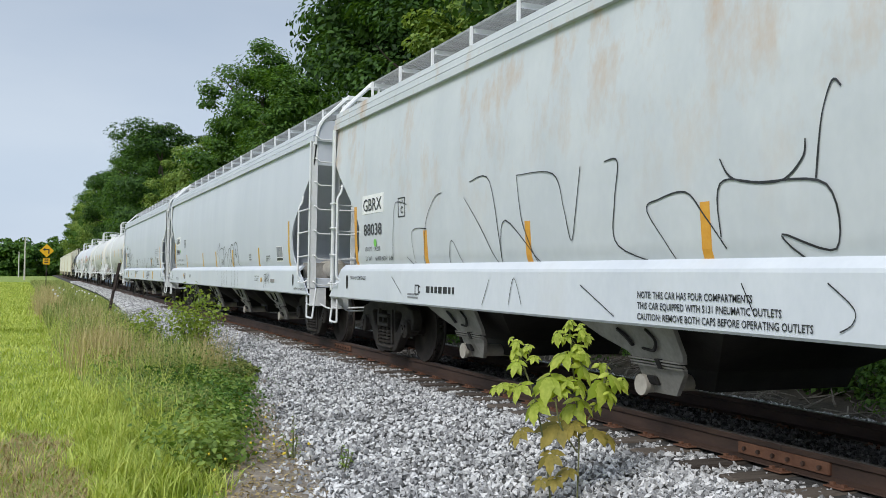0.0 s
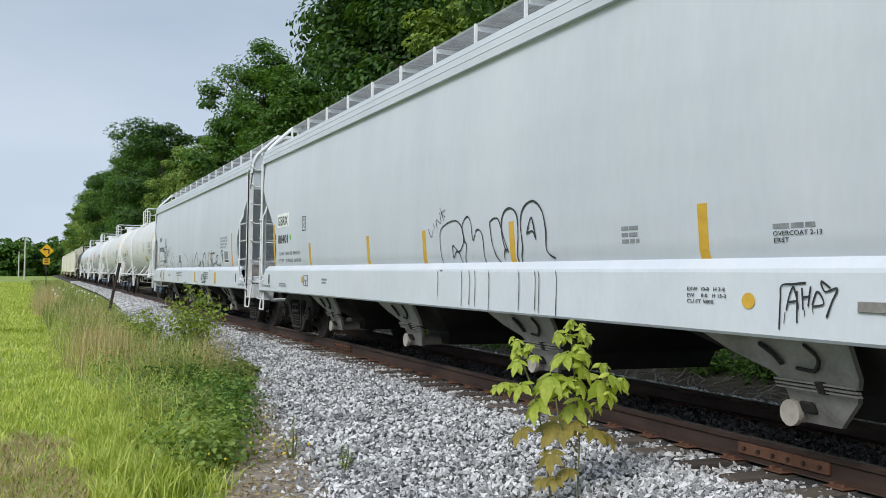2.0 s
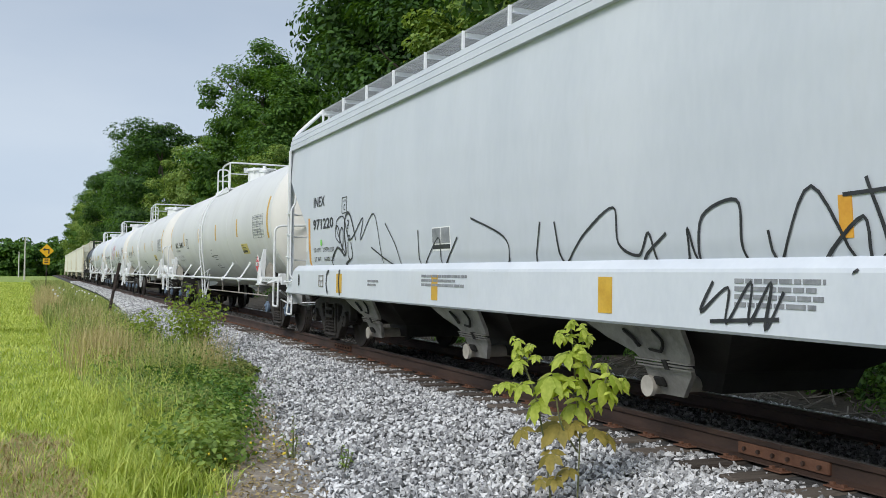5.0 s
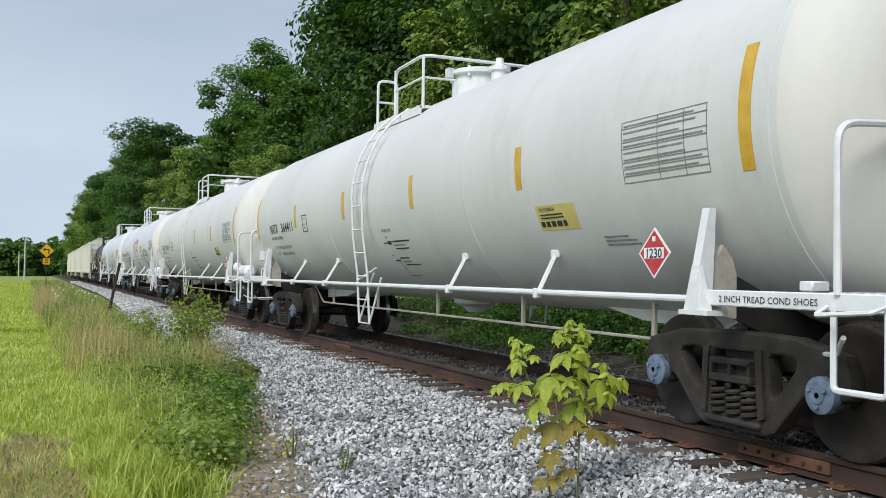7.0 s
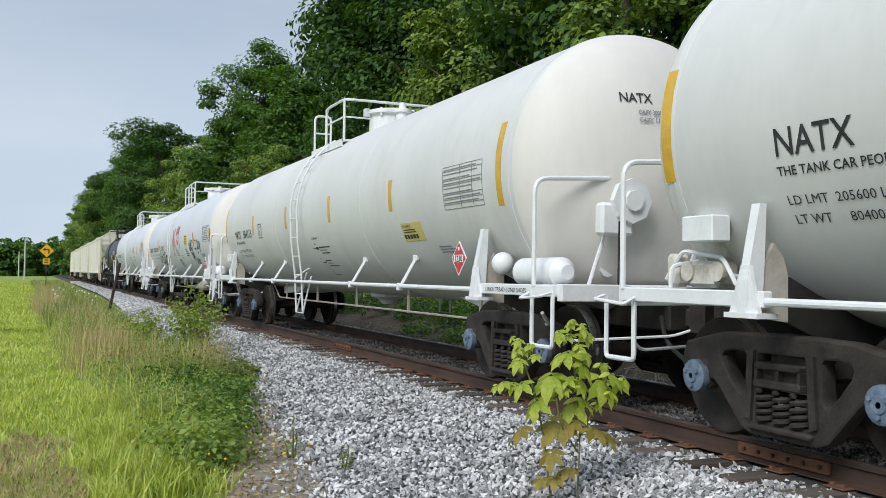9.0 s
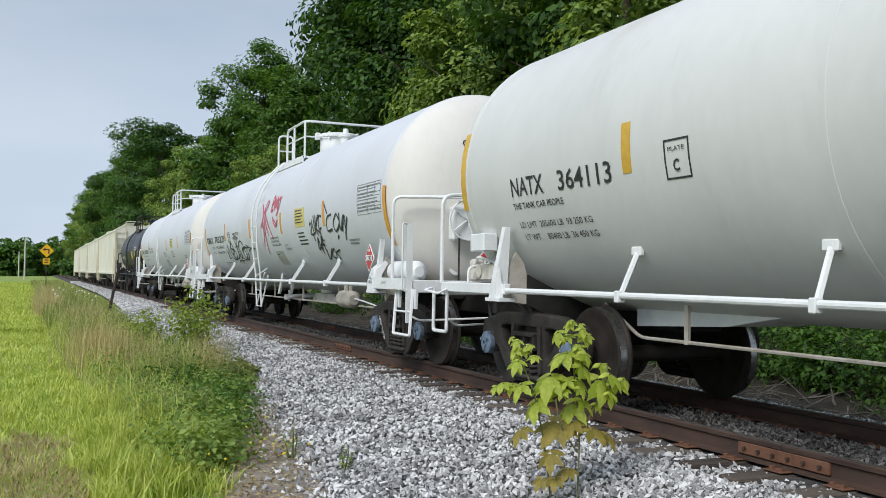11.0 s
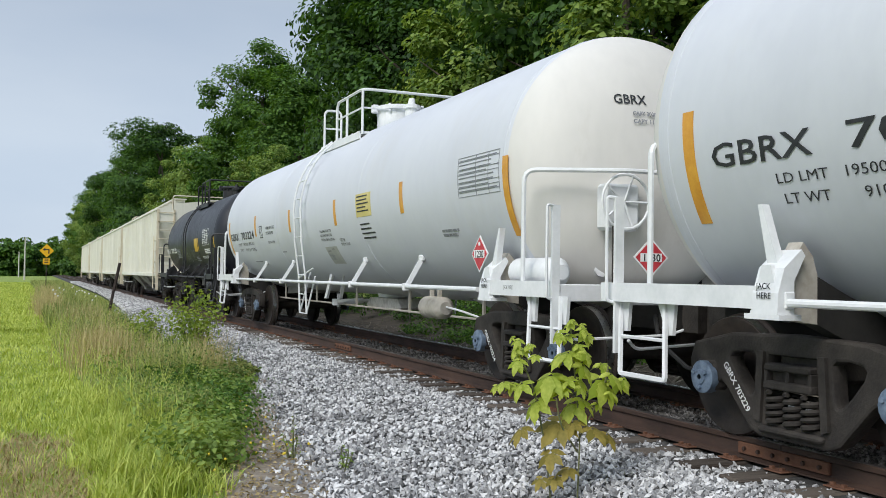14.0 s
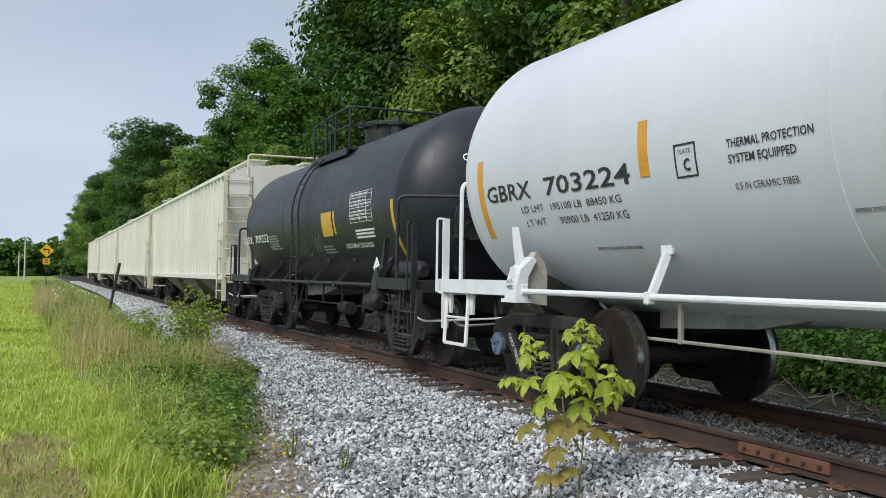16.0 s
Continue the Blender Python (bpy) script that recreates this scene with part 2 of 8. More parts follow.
def thing(name, label, category, group="", at=(0, 0, 0)):
    ob = new(name)
    ob.empty_display_size = 0.3
    ob.location = at
    return tagged(ob, label, category, group)


def box(bm, x0, x1, y0, y1, z0, z1, bevel=0.0, m=None):
    r = bmesh.ops.create_cube(bm, size=1.0, matrix=Matrix.Translation(((x0 + x1) / 2, (y0 + y1) / 2, (z0 + z1) / 2)) @ Matrix.Diagonal((x1 - x0, y1 - y0, z1 - z0, 1)))
    vs = r["verts"]
    if bevel:
        es = list({e for v in vs for e in v.link_edges})
        got = bmesh.ops.bevel(bm, geom=es, offset=bevel, segments=1, affect="EDGES")
        vs = list({v for f in got["faces"] for v in f.verts} | {v for v in vs if v.is_valid})
    if m is not None:
        bmesh.ops.transform(bm, matrix=m, verts=vs)
    return bm


def cyl(bm, a, b, r, n=12, r2=None):
    a, b = Vector(a), Vector(b)
    q = (b - a).to_track_quat("Z", "Y").to_matrix().to_4x4()
    bmesh.ops.create_cone(bm, cap_ends=True, segments=n, radius1=r, radius2=r if r2 is None else r2, depth=(b - a).length, matrix=Matrix.Translation((a + b) / 2) @ q)
    return bm


def tube(bm, pts, r, n=7):
    """A round bar along a chain of points, with mitred rings and closed ends."""
    pts = [Vector(p) for p in pts]
    rings, up = [], None
    for i, p in enumerate(pts):
        d = (pts[min(i + 1, len(pts) - 1)] - pts[max(i - 1, 0)]).normalized()
        if up is None:
            up = d.orthogonal().normalized()
        up = (up - d * up.dot(d)).normalized()
        side = d.cross(up)
        rings.append([bm.verts.new(p + r * (math.cos(k * 2 * math.pi / n) * up + math.sin(k * 2 * math.pi / n) * side)) for k in range(n)])
    for a, b in zip(rings, rings[1:]):
        for k in range(n):
            bm.faces.new((a[k], a[(k + 1) % n], b[(k + 1) % n], b[k]))
    bm.faces.new(rings[0][::-1])
    bm.faces.new(rings[-1])
    return bm


def bend(pts, r=0.08, n=4):
    """Round the corners of a chain of points."""
    pts = [Vector(p) for p in pts]
    out = [pts[0]]
    for a, b, c in zip(pts, pts[1:], pts[2:]):
        k = min(r, (a - b).length * 0.45, (c - b).length * 0.45)
        p, q = b + (a - b).normalized() * k, b + (c - b).normalized() * k
        out += [p.lerp(b, i / n).lerp(b.lerp(q, i / n), i / n) for i in range(n + 1)]
    return out + [pts[-1]]


def prism(bm, outline, axis, lo, hi):
    """A flat outline pushed along an axis ('x': outline in y, z; 'y': in x, z; 'z': in x, y)."""
    def at(p, t):
        return {"x": (t, p[0], p[1]), "y": (p[0], t, p[1]), "z": (p[0], p[1], t)}[axis]
    a = [bm.verts.new(at(p, lo)) for p in outline]
    b = [bm.verts.new(at(p, hi)) for p in outline]
    n = len(outline)
    for i in range(n):
        bm.faces.new((a[i], a[(i + 1) % n], b[(i + 1) % n], b[i]))
    bm.faces.new(a[::-1])
    bm.faces.new(b)
    return bm


def lathe(bm, profile, n=48, axis="y", ring=False):
    """Spin (radius, station) pairs round an axis through the origin."""
    rings = []
    for r, s in profile:
        ring = []
        for k in range(n):
            u, v = r * math.cos(2 * math.pi * k / n), r * math.sin(2 * math.pi * k / n)
            ring.append(bm.verts.new((u, s, v) if axis == "y" else (s, u, v) if axis == "x" else (u, v, s)))
        rings.append(ring)
    for a, b in zip(rings, rings[1:]):
        for k in range(n):
            bm.faces.new((a[k], a[(k + 1) % n], b[(k + 1) % n], b[k]))
    if ring:
        for k in range(n):
            bm.faces.new((rings[-1][k], rings[-1][(k + 1) % n], rings[0][(k + 1) % n], rings[0][k]))
    else:
        bm.faces.new(rings[0][::-1])
        bm.faces.new(rings[-1])
    return bm


def shifted(bm, x=0, y=0, z=0):
    bmesh.ops.translate(bm, verts=bm.verts, vec=(x, y, z))
    return bm


def mesh_arrays(name, verts, faces, material):
    """A mesh from numpy arrays; faces all have the same number of corners."""
    me = bpy.data.meshes.new(name)
    k = faces.shape[1]
    me.vertices.add(len(verts))
    me.vertices.foreach_set("co", np.ascontiguousarray(verts, dtype=np.float32).ravel())
    me.loops.add(faces.size)
    me.loops.foreach_set("vertex_index", np.ascontiguousarray(faces, dtype=np.int32).ravel())
    me.polygons.add(len(faces))
    me.polygons.foreach_set("loop_start", np.arange(0, faces.size, k, dtype=np.int32))
    me.update(calc_edges=True)
    me.materials.append(material)
    return me


B = bmesh.new

# ---- ground, ballast and track ----
def lerp_table(v, table):
    return float(np.interp(v, [a for a, _ in table], [b for _, b in table]))


GRAVEL_EDGE = [(-40, -5.6), (0, -5.4), (5, -4.45), (7.6, -3.85), (9.2, -3.6), (11, -3.42), (14, -2.95), (18, -2.7), (22, -2.95), (27, -3.1), (36, -2.7), (50, -2.25), (70, -1.95), (3000, -1.95)]


def ground_z(x, y):
    z = lerp_table(x, [(-400, -3.0), (-60, -1.1), (-20, -0.75), (-8, -0.55), (-4, -0.5), (-2.6, -0.47), (2.4, -0.45), (4, -0.55), (6, -0.3), (10, 0.2), (30, 0.6), (400, 3.0)])
    k = min(1.0, max(0.0, (abs(x) - 2.5) / 2))
    return z + k * 0.10 * noise.noise((x * 0.25, y * 0.25, 3.0))


def ballast_z(x, y):
    z = lerp_table(x, [(-6, -0.49), (-3.4, -0.45), (-2.6, -0.38), (-1.75, -0.24), (-1.3, -0.212), (-0.9, -0.222), (-0.6, -0.198), (0, -0.192), (0.6, -0.198), (0.9, -0.222), (1.4, -0.225), (2.0, -0.26), (3.2, -0.46)])
    return z + 0.02 * noise.noise((x * 1.3, y * 1.3, 9.0))


def sheet(name, xs, ys, zf, material):
    v = np.array([(x, y, zf(x, y)) for y in ys for x in xs])
    nx = len(xs)
    i = np.arange((len(ys) - 1) * (nx - 1))
    r, c = i // (nx - 1), i % (nx - 1)
    a = r * nx + c
    f = np.stack([a, a + 1, a + nx + 1, a + nx], 1)
    me = mesh_arrays(name, v, f, material)
    me.polygons.foreach_set("use_smooth", [True] * len(me.polygons))
    return new(name, me)


M["soil"] = surf("grassy_soil", (0.14, 0.21, 0.035), (0.30, 0.37, 0.085), rough=0.95, scale=0.8, bump=0.8, bump_scale=22, grime=(0.26, 0.21, 0.12), grime_amount=0.55)
# the bed's dark colour stands for deep shade in the gaps between stones
M["ballast"] = surf("gap_shaded_bed", (0.03, 0.029, 0.027), (0.10, 0.097, 0.093), rough=0.9, scale=6.0, bump=1.0, bump_scale=26)
gx = sorted(set([-1500, -400, -150, -60, -35, -25, 25, 40, 80, 200, 600, 1500] + [i * 0.8 for i in range(-25, 26)]))
gy = sorted(set([-300, -100, -40, 150, 200, 300, 450, 700, 1100, 1800, 2600] + [i * 1.25 for i in range(-16, 98)]))
ground = tagged(sheet("ground", gx, gy, ground_z, M["soil"]), "green field and grassy verge beside the railway line", "ground", kind="structure")
M["litter"] = surf("wood_floor_soil", (0.026, 0.022, 0.017), (0.085, 0.069, 0.053), rough=0.95, scale=2.5, bump=0.9, bump_scale=24, grime=(0.05, 0.065, 0.025), grime_amount=0.5)
tagged(sheet("wood_floor", [2.05, 2.3, 2.6, 2.9, 3.4, 4, 5, 6, 7.5, 9, 11, 14, 18, 24], [-30, -15, -5] + [i * 1.5 for i in range(0, 60)] + [100, 130, 170, 220, 300, 400], lambda x, y: max(ground_z(x, y), ballast_z(x, y) + 0.005 if x < 3 else -9) + (0.02 if x > 2.1 else -0.1), M["litter"]), "brown soil and litter under the trees", "ground", kind="structure")
bed_t = [i / 22 for i in range(23)]
by = [-40, -20, -10] + [i * 0.7 for i in range(-8, 90)] + [70, 80, 95, 110, 130, 160, 200, 260, 330, 420]


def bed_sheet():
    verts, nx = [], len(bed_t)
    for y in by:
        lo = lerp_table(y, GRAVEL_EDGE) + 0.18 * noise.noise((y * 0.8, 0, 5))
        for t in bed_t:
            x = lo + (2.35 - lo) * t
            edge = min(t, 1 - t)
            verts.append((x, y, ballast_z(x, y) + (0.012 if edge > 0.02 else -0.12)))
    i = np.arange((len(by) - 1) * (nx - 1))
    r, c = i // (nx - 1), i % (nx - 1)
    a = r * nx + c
    return mesh_arrays("gap_shaded_bed", np.array(verts), np.stack([a, a + 1, a + nx + 1, a + nx], 1), M["ballast"])


tagged(new("gap_shaded_bed", bed_sheet()), "limestone track bed darkened for the shade between stones", "ballast", kind="structure")



def dirt_strip():
    """Bare brown soil where the gravel thins out into the weeds."""
    verts, ys, ts = [], [4 + 0.35 * i for i in range(30)], [i / 6 for i in range(7)]
    for y in ys:
        e = lerp_table(y, GRAVEL_EDGE)
        for t in ts:
            x = e - 0.55 + t * (0.85 + 0.3 * noise.noise((y * 0.9, t, 1)))
            verts.append((x, y, max(ground_z(x, y), ballast_z(x, y)) + (0.026 if 0 < t < 1 else -0.03)))
    i = np.arange((len(ys) - 1) * 6)
    a = i // 6 * 7 + i % 6
    return mesh_arrays("dirt_verge", np.array(verts), np.stack([a, a + 1, a + 8, a + 7], 1), M["dirt"])


M["dirt"] = surf("gravelly_brown_dirt", (0.13, 0.105, 0.08), (0.32, 0.275, 0.225), rough=0.95, scale=5.0, bump=1.0, bump_scale=45, grime=(0.14, 0.17, 0.05), grime_amount=0.5)
tagged(new("dirt_verge", dirt_strip()), "bare brown dirt between gravel and weeds", "ground", kind="structure")
# two crude stone shapes of six corners: a wedge and a double pyramid
c3, s3 = math.cos(math.pi / 3), math.sin(math.pi / 3)
WEDGE_V = np.array([(a, b, c) for c in (-0.62, 0.62) for a, b in ((1.0, 0), (-c3, s3), (-c3, -s3))])
WEDGE_F = np.array([(0, 2, 1), (3, 4, 5), (0, 1, 4), (0, 4, 3), (1, 2, 5), (1, 5, 4), (2, 0, 3), (2, 3, 5)])
PYR_V = np.array([(1, 0, 0), (0, 1, 0), (-1, 0, 0), (0, -1, 0), (0, 0, 1), (0, 0, -1)]) * 1.05
PYR_F = np.array([(0, 1, 4), (1, 2, 4), (2, 3, 4), (3, 0, 4), (1, 0, 5), (2, 1, 5), (3, 2, 5), (0, 3, 5)])


def scatter_stones(name, pts, sizes, rng, material):
    n = len(pts)
    wedge = rng.random(n) < 0.65
    jag = np.where(wedge[:, None, None], WEDGE_V[None], PYR_V[None]) + rng.uniform(-0.33, 0.33, (n, 6, 3))
    jag = jag * rng.uniform(0.6, 1.2, (n, 1, 3)) * np.array([1, 1, 0.85])
    q = rng.normal(size=(n, 4))
    q /= np.linalg.norm(q, axis=1, keepdims=True)
    w, x, y, z = q.T
    R = np.stack([1 - 2 * (y * y + z * z), 2 * (x * y - w * z), 2 * (x * z + w * y), 2 * (x * y + w * z), 1 - 2 * (x * x + z * z), 2 * (y * z - w * x), 2 * (x * z - w * y), 2 * (y * z + w * x), 1 - 2 * (x * x + y * y)], 1).reshape(n, 3, 3)
    v = np.einsum("nij,nkj->nki", R, jag * sizes[:, None, None]) + pts[:, None, :]
    f = (np.where(wedge[:, None, None], WEDGE_F[None], PYR_F[None]) + 6 * np.arange(n)[:, None, None]).reshape(-1, 3)
    me = mesh_arrays(name, v.reshape(-1, 3), f, material)
    me.shade_flat()
    return new(name, me)


rng = np.random.default_rng(4)


def stone_points(n, y0, y1, x1, power):
    y = y0 + (y1 - y0) * rng.random(n) ** power
    lo = np.interp(y, [a for a, _ in GRAVEL_EDGE], [b for _, b in GRAVEL_EDGE])
    x = lo - 0.5 + (x1 - lo + 0.5) * rng.random(n)
    keep = (np.abs(np.abs(x) - 0.755) > 0.10) & ((x - lo) > rng.normal(0.1, 0.25, n))
    x, y = x[keep], y[keep]
    z = np.array([ballast_z(a, b) for a, b in zip(x, y)])
    return np.stack([x, y, z + rng.uniform(-0.005, 0.045, len(x)) - 0.026 * ((np.abs(x) < 1.4) & (np.abs(x) > 0.65)) - 0.012 * (np.abs(x) < 0.65)], 1)


sp = stone_points(140000, 4.2, 42.0, 2.35, 1.85)
M["dark_stone"] = surf("dark_ballast", (0.045, 0.043, 0.041), (0.22, 0.212, 0.205), rough=0.8, scale=2.0, bump=0.2, bump_scale=60, island=0.55)
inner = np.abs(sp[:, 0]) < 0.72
between_rails = sp[inner]
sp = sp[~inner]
tagged(scatter_stones("oily_ballast_stones", between_rails, rng.uniform(0.012, 0.031, len(between_rails)), rng, M["dark_stone"]), "darker ballast stones between the rails", "gravel", kind="stuff")
tagged(scatter_stones("ballast_stones", sp, rng.uniform(0.012, 0.031, len(sp)), rng, M["stone"]), "loose grey limestone ballast stones", "gravel", kind="stuff")

fy = 40 + 90 * rng.random(26000) ** 1.4
flo = np.interp(fy, [a for a, _ in GRAVEL_EDGE], [b for _, b in GRAVEL_EDGE])
fx = flo + (-0.9 - flo) * rng.random(len(fy))
far_pts = np.stack([fx, fy, np.array([ballast_z(a, b) + 0.01 for a, b in zip(fx, fy)])], 1)
tagged(scatter_stones("far_ballast_stones", far_pts, rng.uniform(0.04, 0.085, len(fy)), rng, M["stone"]), "grey ballast stones further along the line", "gravel", kind="stuff")

# rails of flat-bottomed section, in 11.9 m lengths with bolted joint bars
RAIL_SEC = [(-0.07, -0.17), (0.07, -0.17), (0.07, -0.158), (0.012, -0.142), (0.009, -0.05), (0.034, -0.038), (0.036, -0.008), (0.028, 0.0), (-0.028, 0.0), (-0.036, -0.008), (-0.034, -0.038), (-0.009, -0.05), (-0.012, -0.142), (-0.07, -0.158)]


def make_rail(x, joints, name):
    th = tagged(new(name), "rusty brown steel rail with bolted joints", "rail", "rails of the track")
    ends = [-30.0] + joints + [420.0]
    for a, b in zip(ends, ends[1:]):
        bm = prism(B(), [(px + x, pz) for px, pz in RAIL_SEC], "y", a + 0.004, b - 0.004)
        part("rail_length", bm, M["rail"], th)
        bm = box(B(), x - 0.024, x + 0.024, a + 0.004, b - 0.004, 0.0005, 0.0035)
        part("running_surface", bm, M["rail_top"], th, "worn grey running surface")
    for j in joints:
        if j > 60:
            continue
        for s in (-1, 1):
            bm = box(B(), x + s * 0.012 - 0.004 + (s - 1) * 0.011, x + s * 0.012 + 0.004 + (s + 1) * 0.011, j - 0.46, j + 0.46, -0.135, -0.045, 0.006)
            jb = part("joint_bar", bm, M["rust"], th, "orange rusted joint bar")
            for k in range(6):
                part("bolt", cyl(B(), (x + s * 0.03, j - 0.38 + k * 0.152, -0.09), (x + s * 0.058, j - 0.38 + k * 0.152, -0.09), 0.016, 6), M["rail"], jb)


make_rail(-0.755, [-5.4, 5.42, 16.25, 28.1, 40.0, 51.9], "rail")
make_rail(0.755, [-8.0, 10.4, 22.3, 34.2, 46.1], "rail")

# ties: each one near is a piece of its own
ties = tagged(new("track_ties"), "weathered brown wooden railway ties half buried in ballast", "railway ties", kind="structure")
tie_meshes = []
for k in range(4):
    bm = box(B(), -1.3, 1.3, -0.115, 0.115, -0.36, -0.178, 0.012)
    for v in bm.verts:
        v.co += Vector((noise.noise(v.co * 3 + Vector((k * 9, 0, 0))) * 0.02, noise.noise(v.co * 5 + Vector((0, k * 7, 0))) * 0.012, 0))
    tie_meshes.append(link_mesh("tie", bm, M["tie"]))
plate_bm = box(B(), -0.17, 0.17, -0.09, 0.09, -0.178, -0.166, 0.004)
for sx in (-0.12, 0.12):
    for sy in (-0.05, 0.05):
        box(plate_bm, sx - 0.014, sx + 0.014, sy - 0.014, sy + 0.014, -0.166, -0.145)
plate_me = link_mesh("tie_plate", plate_bm, M["rust"])
rt = random.Random(8)
far_bm = B()
for i in range(-10, 500):
    y = i * 0.535 + rt.uniform(-0.03, 0.03)
    if y < 62:
        ob = new("tie", tie_meshes[i % 4])
        ob.parent = ties
        ob.location, ob.rotation_euler = (rt.uniform(-0.06, 0.06), y, rt.uniform(-0.012, 0.004)), (0, 0, rt.uniform(-0.02, 0.02))
        for s in (-1, 1):
            pl = new("tie_plate", plate_me)
            pl.parent, pl.location = ties, (s * 0.755, y, 0.002)
    else:
        box(far_bm, -1.3, 1.3, y - 0.115, y + 0.115, -0.36, -0.18)
tagged(part("far_ties", far_bm, M["tie"], ties), kind="stuff")

# ---- rolling stock: local y runs along the car, the camera's side is -x, z = 0 on the rail tops ----
WHEEL_R = 0.457
SPEED = 7.2
WHEELSETS = []


def wheel_mesh():
    prof = [(0.08, -0.07), (0.10, -0.08), (0.13, -0.06), (0.34, -0.03), (0.40, -0.065), (0.45, -0.065), (0.457, -0.055), (0.463, 0.03), (0.485, 0.045), (0.488, 0.062), (0.478, 0.07), (0.40, 0.07), (0.36, 0.03), (0.14, 0.01), (0.10, 0.06), (0.08, 0.06)]
    return link_mesh("wheel", lathe(B(), prof, 40, "x"), M["wheel"], True)


def frame_mesh():
    """Cast side frame of a three-piece truck: a thick plate in y, z with two windows and the spring opening."""
    cu = bpy.data.curves.new("side_frame", "CURVE")
    cu.dimensions, cu.fill_mode, cu.extrude, cu.bevel_depth, cu.bevel_resolution = "2D", "BOTH", 0.045, 0.022, 1
    outer = [(-1.08, 0.58), (-1.03, 0.70), (-0.62, 0.79), (0, 0.81), (0.62, 0.79), (1.03, 0.70), (1.08, 0.58), (1.06, 0.46), (1.0, 0.44), (0.79, 0.44), (0.73, 0.47), (0.66, 0.42), (0.41, 0.15), (0.32, 0.115), (-0.32, 0.115), (-0.41, 0.15), (-0.66, 0.42), (-0.73, 0.47), (-0.79, 0.44), (-1.0, 0.44), (-1.06, 0.46)]
    window = [(0.335, 0.66), (0.38, 0.70), (0.50, 0.705), (0.61, 0.685), (0.65, 0.64), (0.625, 0.57), (0.53, 0.45), (0.44, 0.365), (0.39, 0.36), (0.355, 0.41)]
    middle = [(-0.25, 0.70), (0.25, 0.70), (0.285, 0.19), (-0.285, 0.19)]
    for loop in (outer, window, [(-a, b) for a, b in window], middle):
        sp = cu.splines.new("POLY")
        sp.points.add(len(loop) - 1)
        for p, (a, b) in zip(sp.points, loop):
            p.co = (a, b, 0, 1)
        sp.use_cyclic_u = True
    ob = bpy.data.objects.new("side_frame", cu)
    scene.collection.objects.link(ob)
    bm = B()
    bm.from_mesh(ob.to_mesh())
    ob.to_mesh_clear()
    bpy.data.objects.remove(ob)
    for v in bm.verts:
        v.co = Vector((-v.co.z, v.co.x, v.co.y))
    box(bm, -0.125, 0.10, -0.215, 0.215, 0.575, 0.625, 0.012)
    box(bm, -0.125, 0.10, -0.225, 0.225, 0.445, 0.505, 0.012)
    for y in (-0.205, 0.0, 0.205):
        box(bm, -0.115, 0.10, y - 0.016, y + 0.016, 0.50, 0.58, 0.004)
    box(bm, -0.06, 0.10, -0.2, 0.2, 0.50, 0.58)
    box(bm, -0.11, 0.09, -0.30, 0.30, 0.13, 0.185, 0.02)
    for s in (-1, 1):
        prism(bm, [(s * 0.25, 0.70), (s * 0.315, 0.70), (s * 0.345, 0.22), (s * 0.285, 0.20)], "x", -0.095, -0.06)
    for s in (-1, 1):
        box(bm, -0.085, 0.06, s * 0.889 - 0.12, s * 0.889 + 0.12, 0.36, 0.60, 0.03)
    return link_mesh("side_frame", bm, M["truck"], True)


def spring_mesh():
    bm = B()
    pts = [(0.062 * math.cos(a), 0.062 * math.sin(a), 0.20 + 0.225 * a / (2 * math.pi * 4.5)) for a in [2 * math.pi * 4.5 * k / 54 for k in range(55)]]
    return link_mesh("spring", tube(bm, pts, 0.0195, 6), M["truck"], True)


WHEEL_ME, FRAME_ME, SPRING_ME = wheel_mesh(), frame_mesh(), spring_mesh()
AXLE_ME = link_mesh("axle", lathe(B(), [(0.075, -1.12), (0.085, -0.9), (0.085, -0.75), (0.11, -0.7), (0.085, -0.6), (0.08, 0.6), (0.11, 0.7), (0.085, 0.75), (0.085, 0.9), (0.075, 1.12)], 12, "x"), M["wheel"], True)
TREAD_ME = link_mesh("tread", lathe(B(), [(0.459, -0.05), (0.4645, 0.028), (0.4640, 0.029), (0.4585, -0.05)], 40, "x", True), M["tread"], True)
CAP_BM = lathe(B(), [(0.115, 0.0), (0.125, -0.02), (0.125, -0.10), (0.095, -0.115), (0.06, -0.115), (0.055, -0.125), (0.02, -0.125)], 18, "x")
for k in range(3):
    a = k * 2 * math.pi / 3 + 0.5
    cyl(CAP_BM, (-0.11, 0.075 * math.cos(a), 0.075 * math.sin(a)), (-0.135, 0.075 * math.cos(a), 0.075 * math.sin(a)), 0.018, 6)
CAP_ME_BLUE = link_mesh("bearing_cap", CAP_BM, M["blue_cap"], True)
CAP_ME_DARK = CAP_ME_BLUE.copy()
CAP_ME_DARK.materials[0] = M["truck"]
BOLSTER_ME = link_mesh("truck_bolster", box(box(B(), -1.0, 1.0, -0.20, 0.20, 0.50, 0.70, 0.03), -0.35, 0.35, -0.3, 0.3, 0.66, 0.82, 0.03), M["truck"])


def child(name, me, parent, loc=(0, 0, 0), rot=None, label=""):
    ob = new(name, me)
    ob.parent, ob.location = parent, loc
    if rot:
        ob.rotation_euler = rot
    return tagged(ob, label)


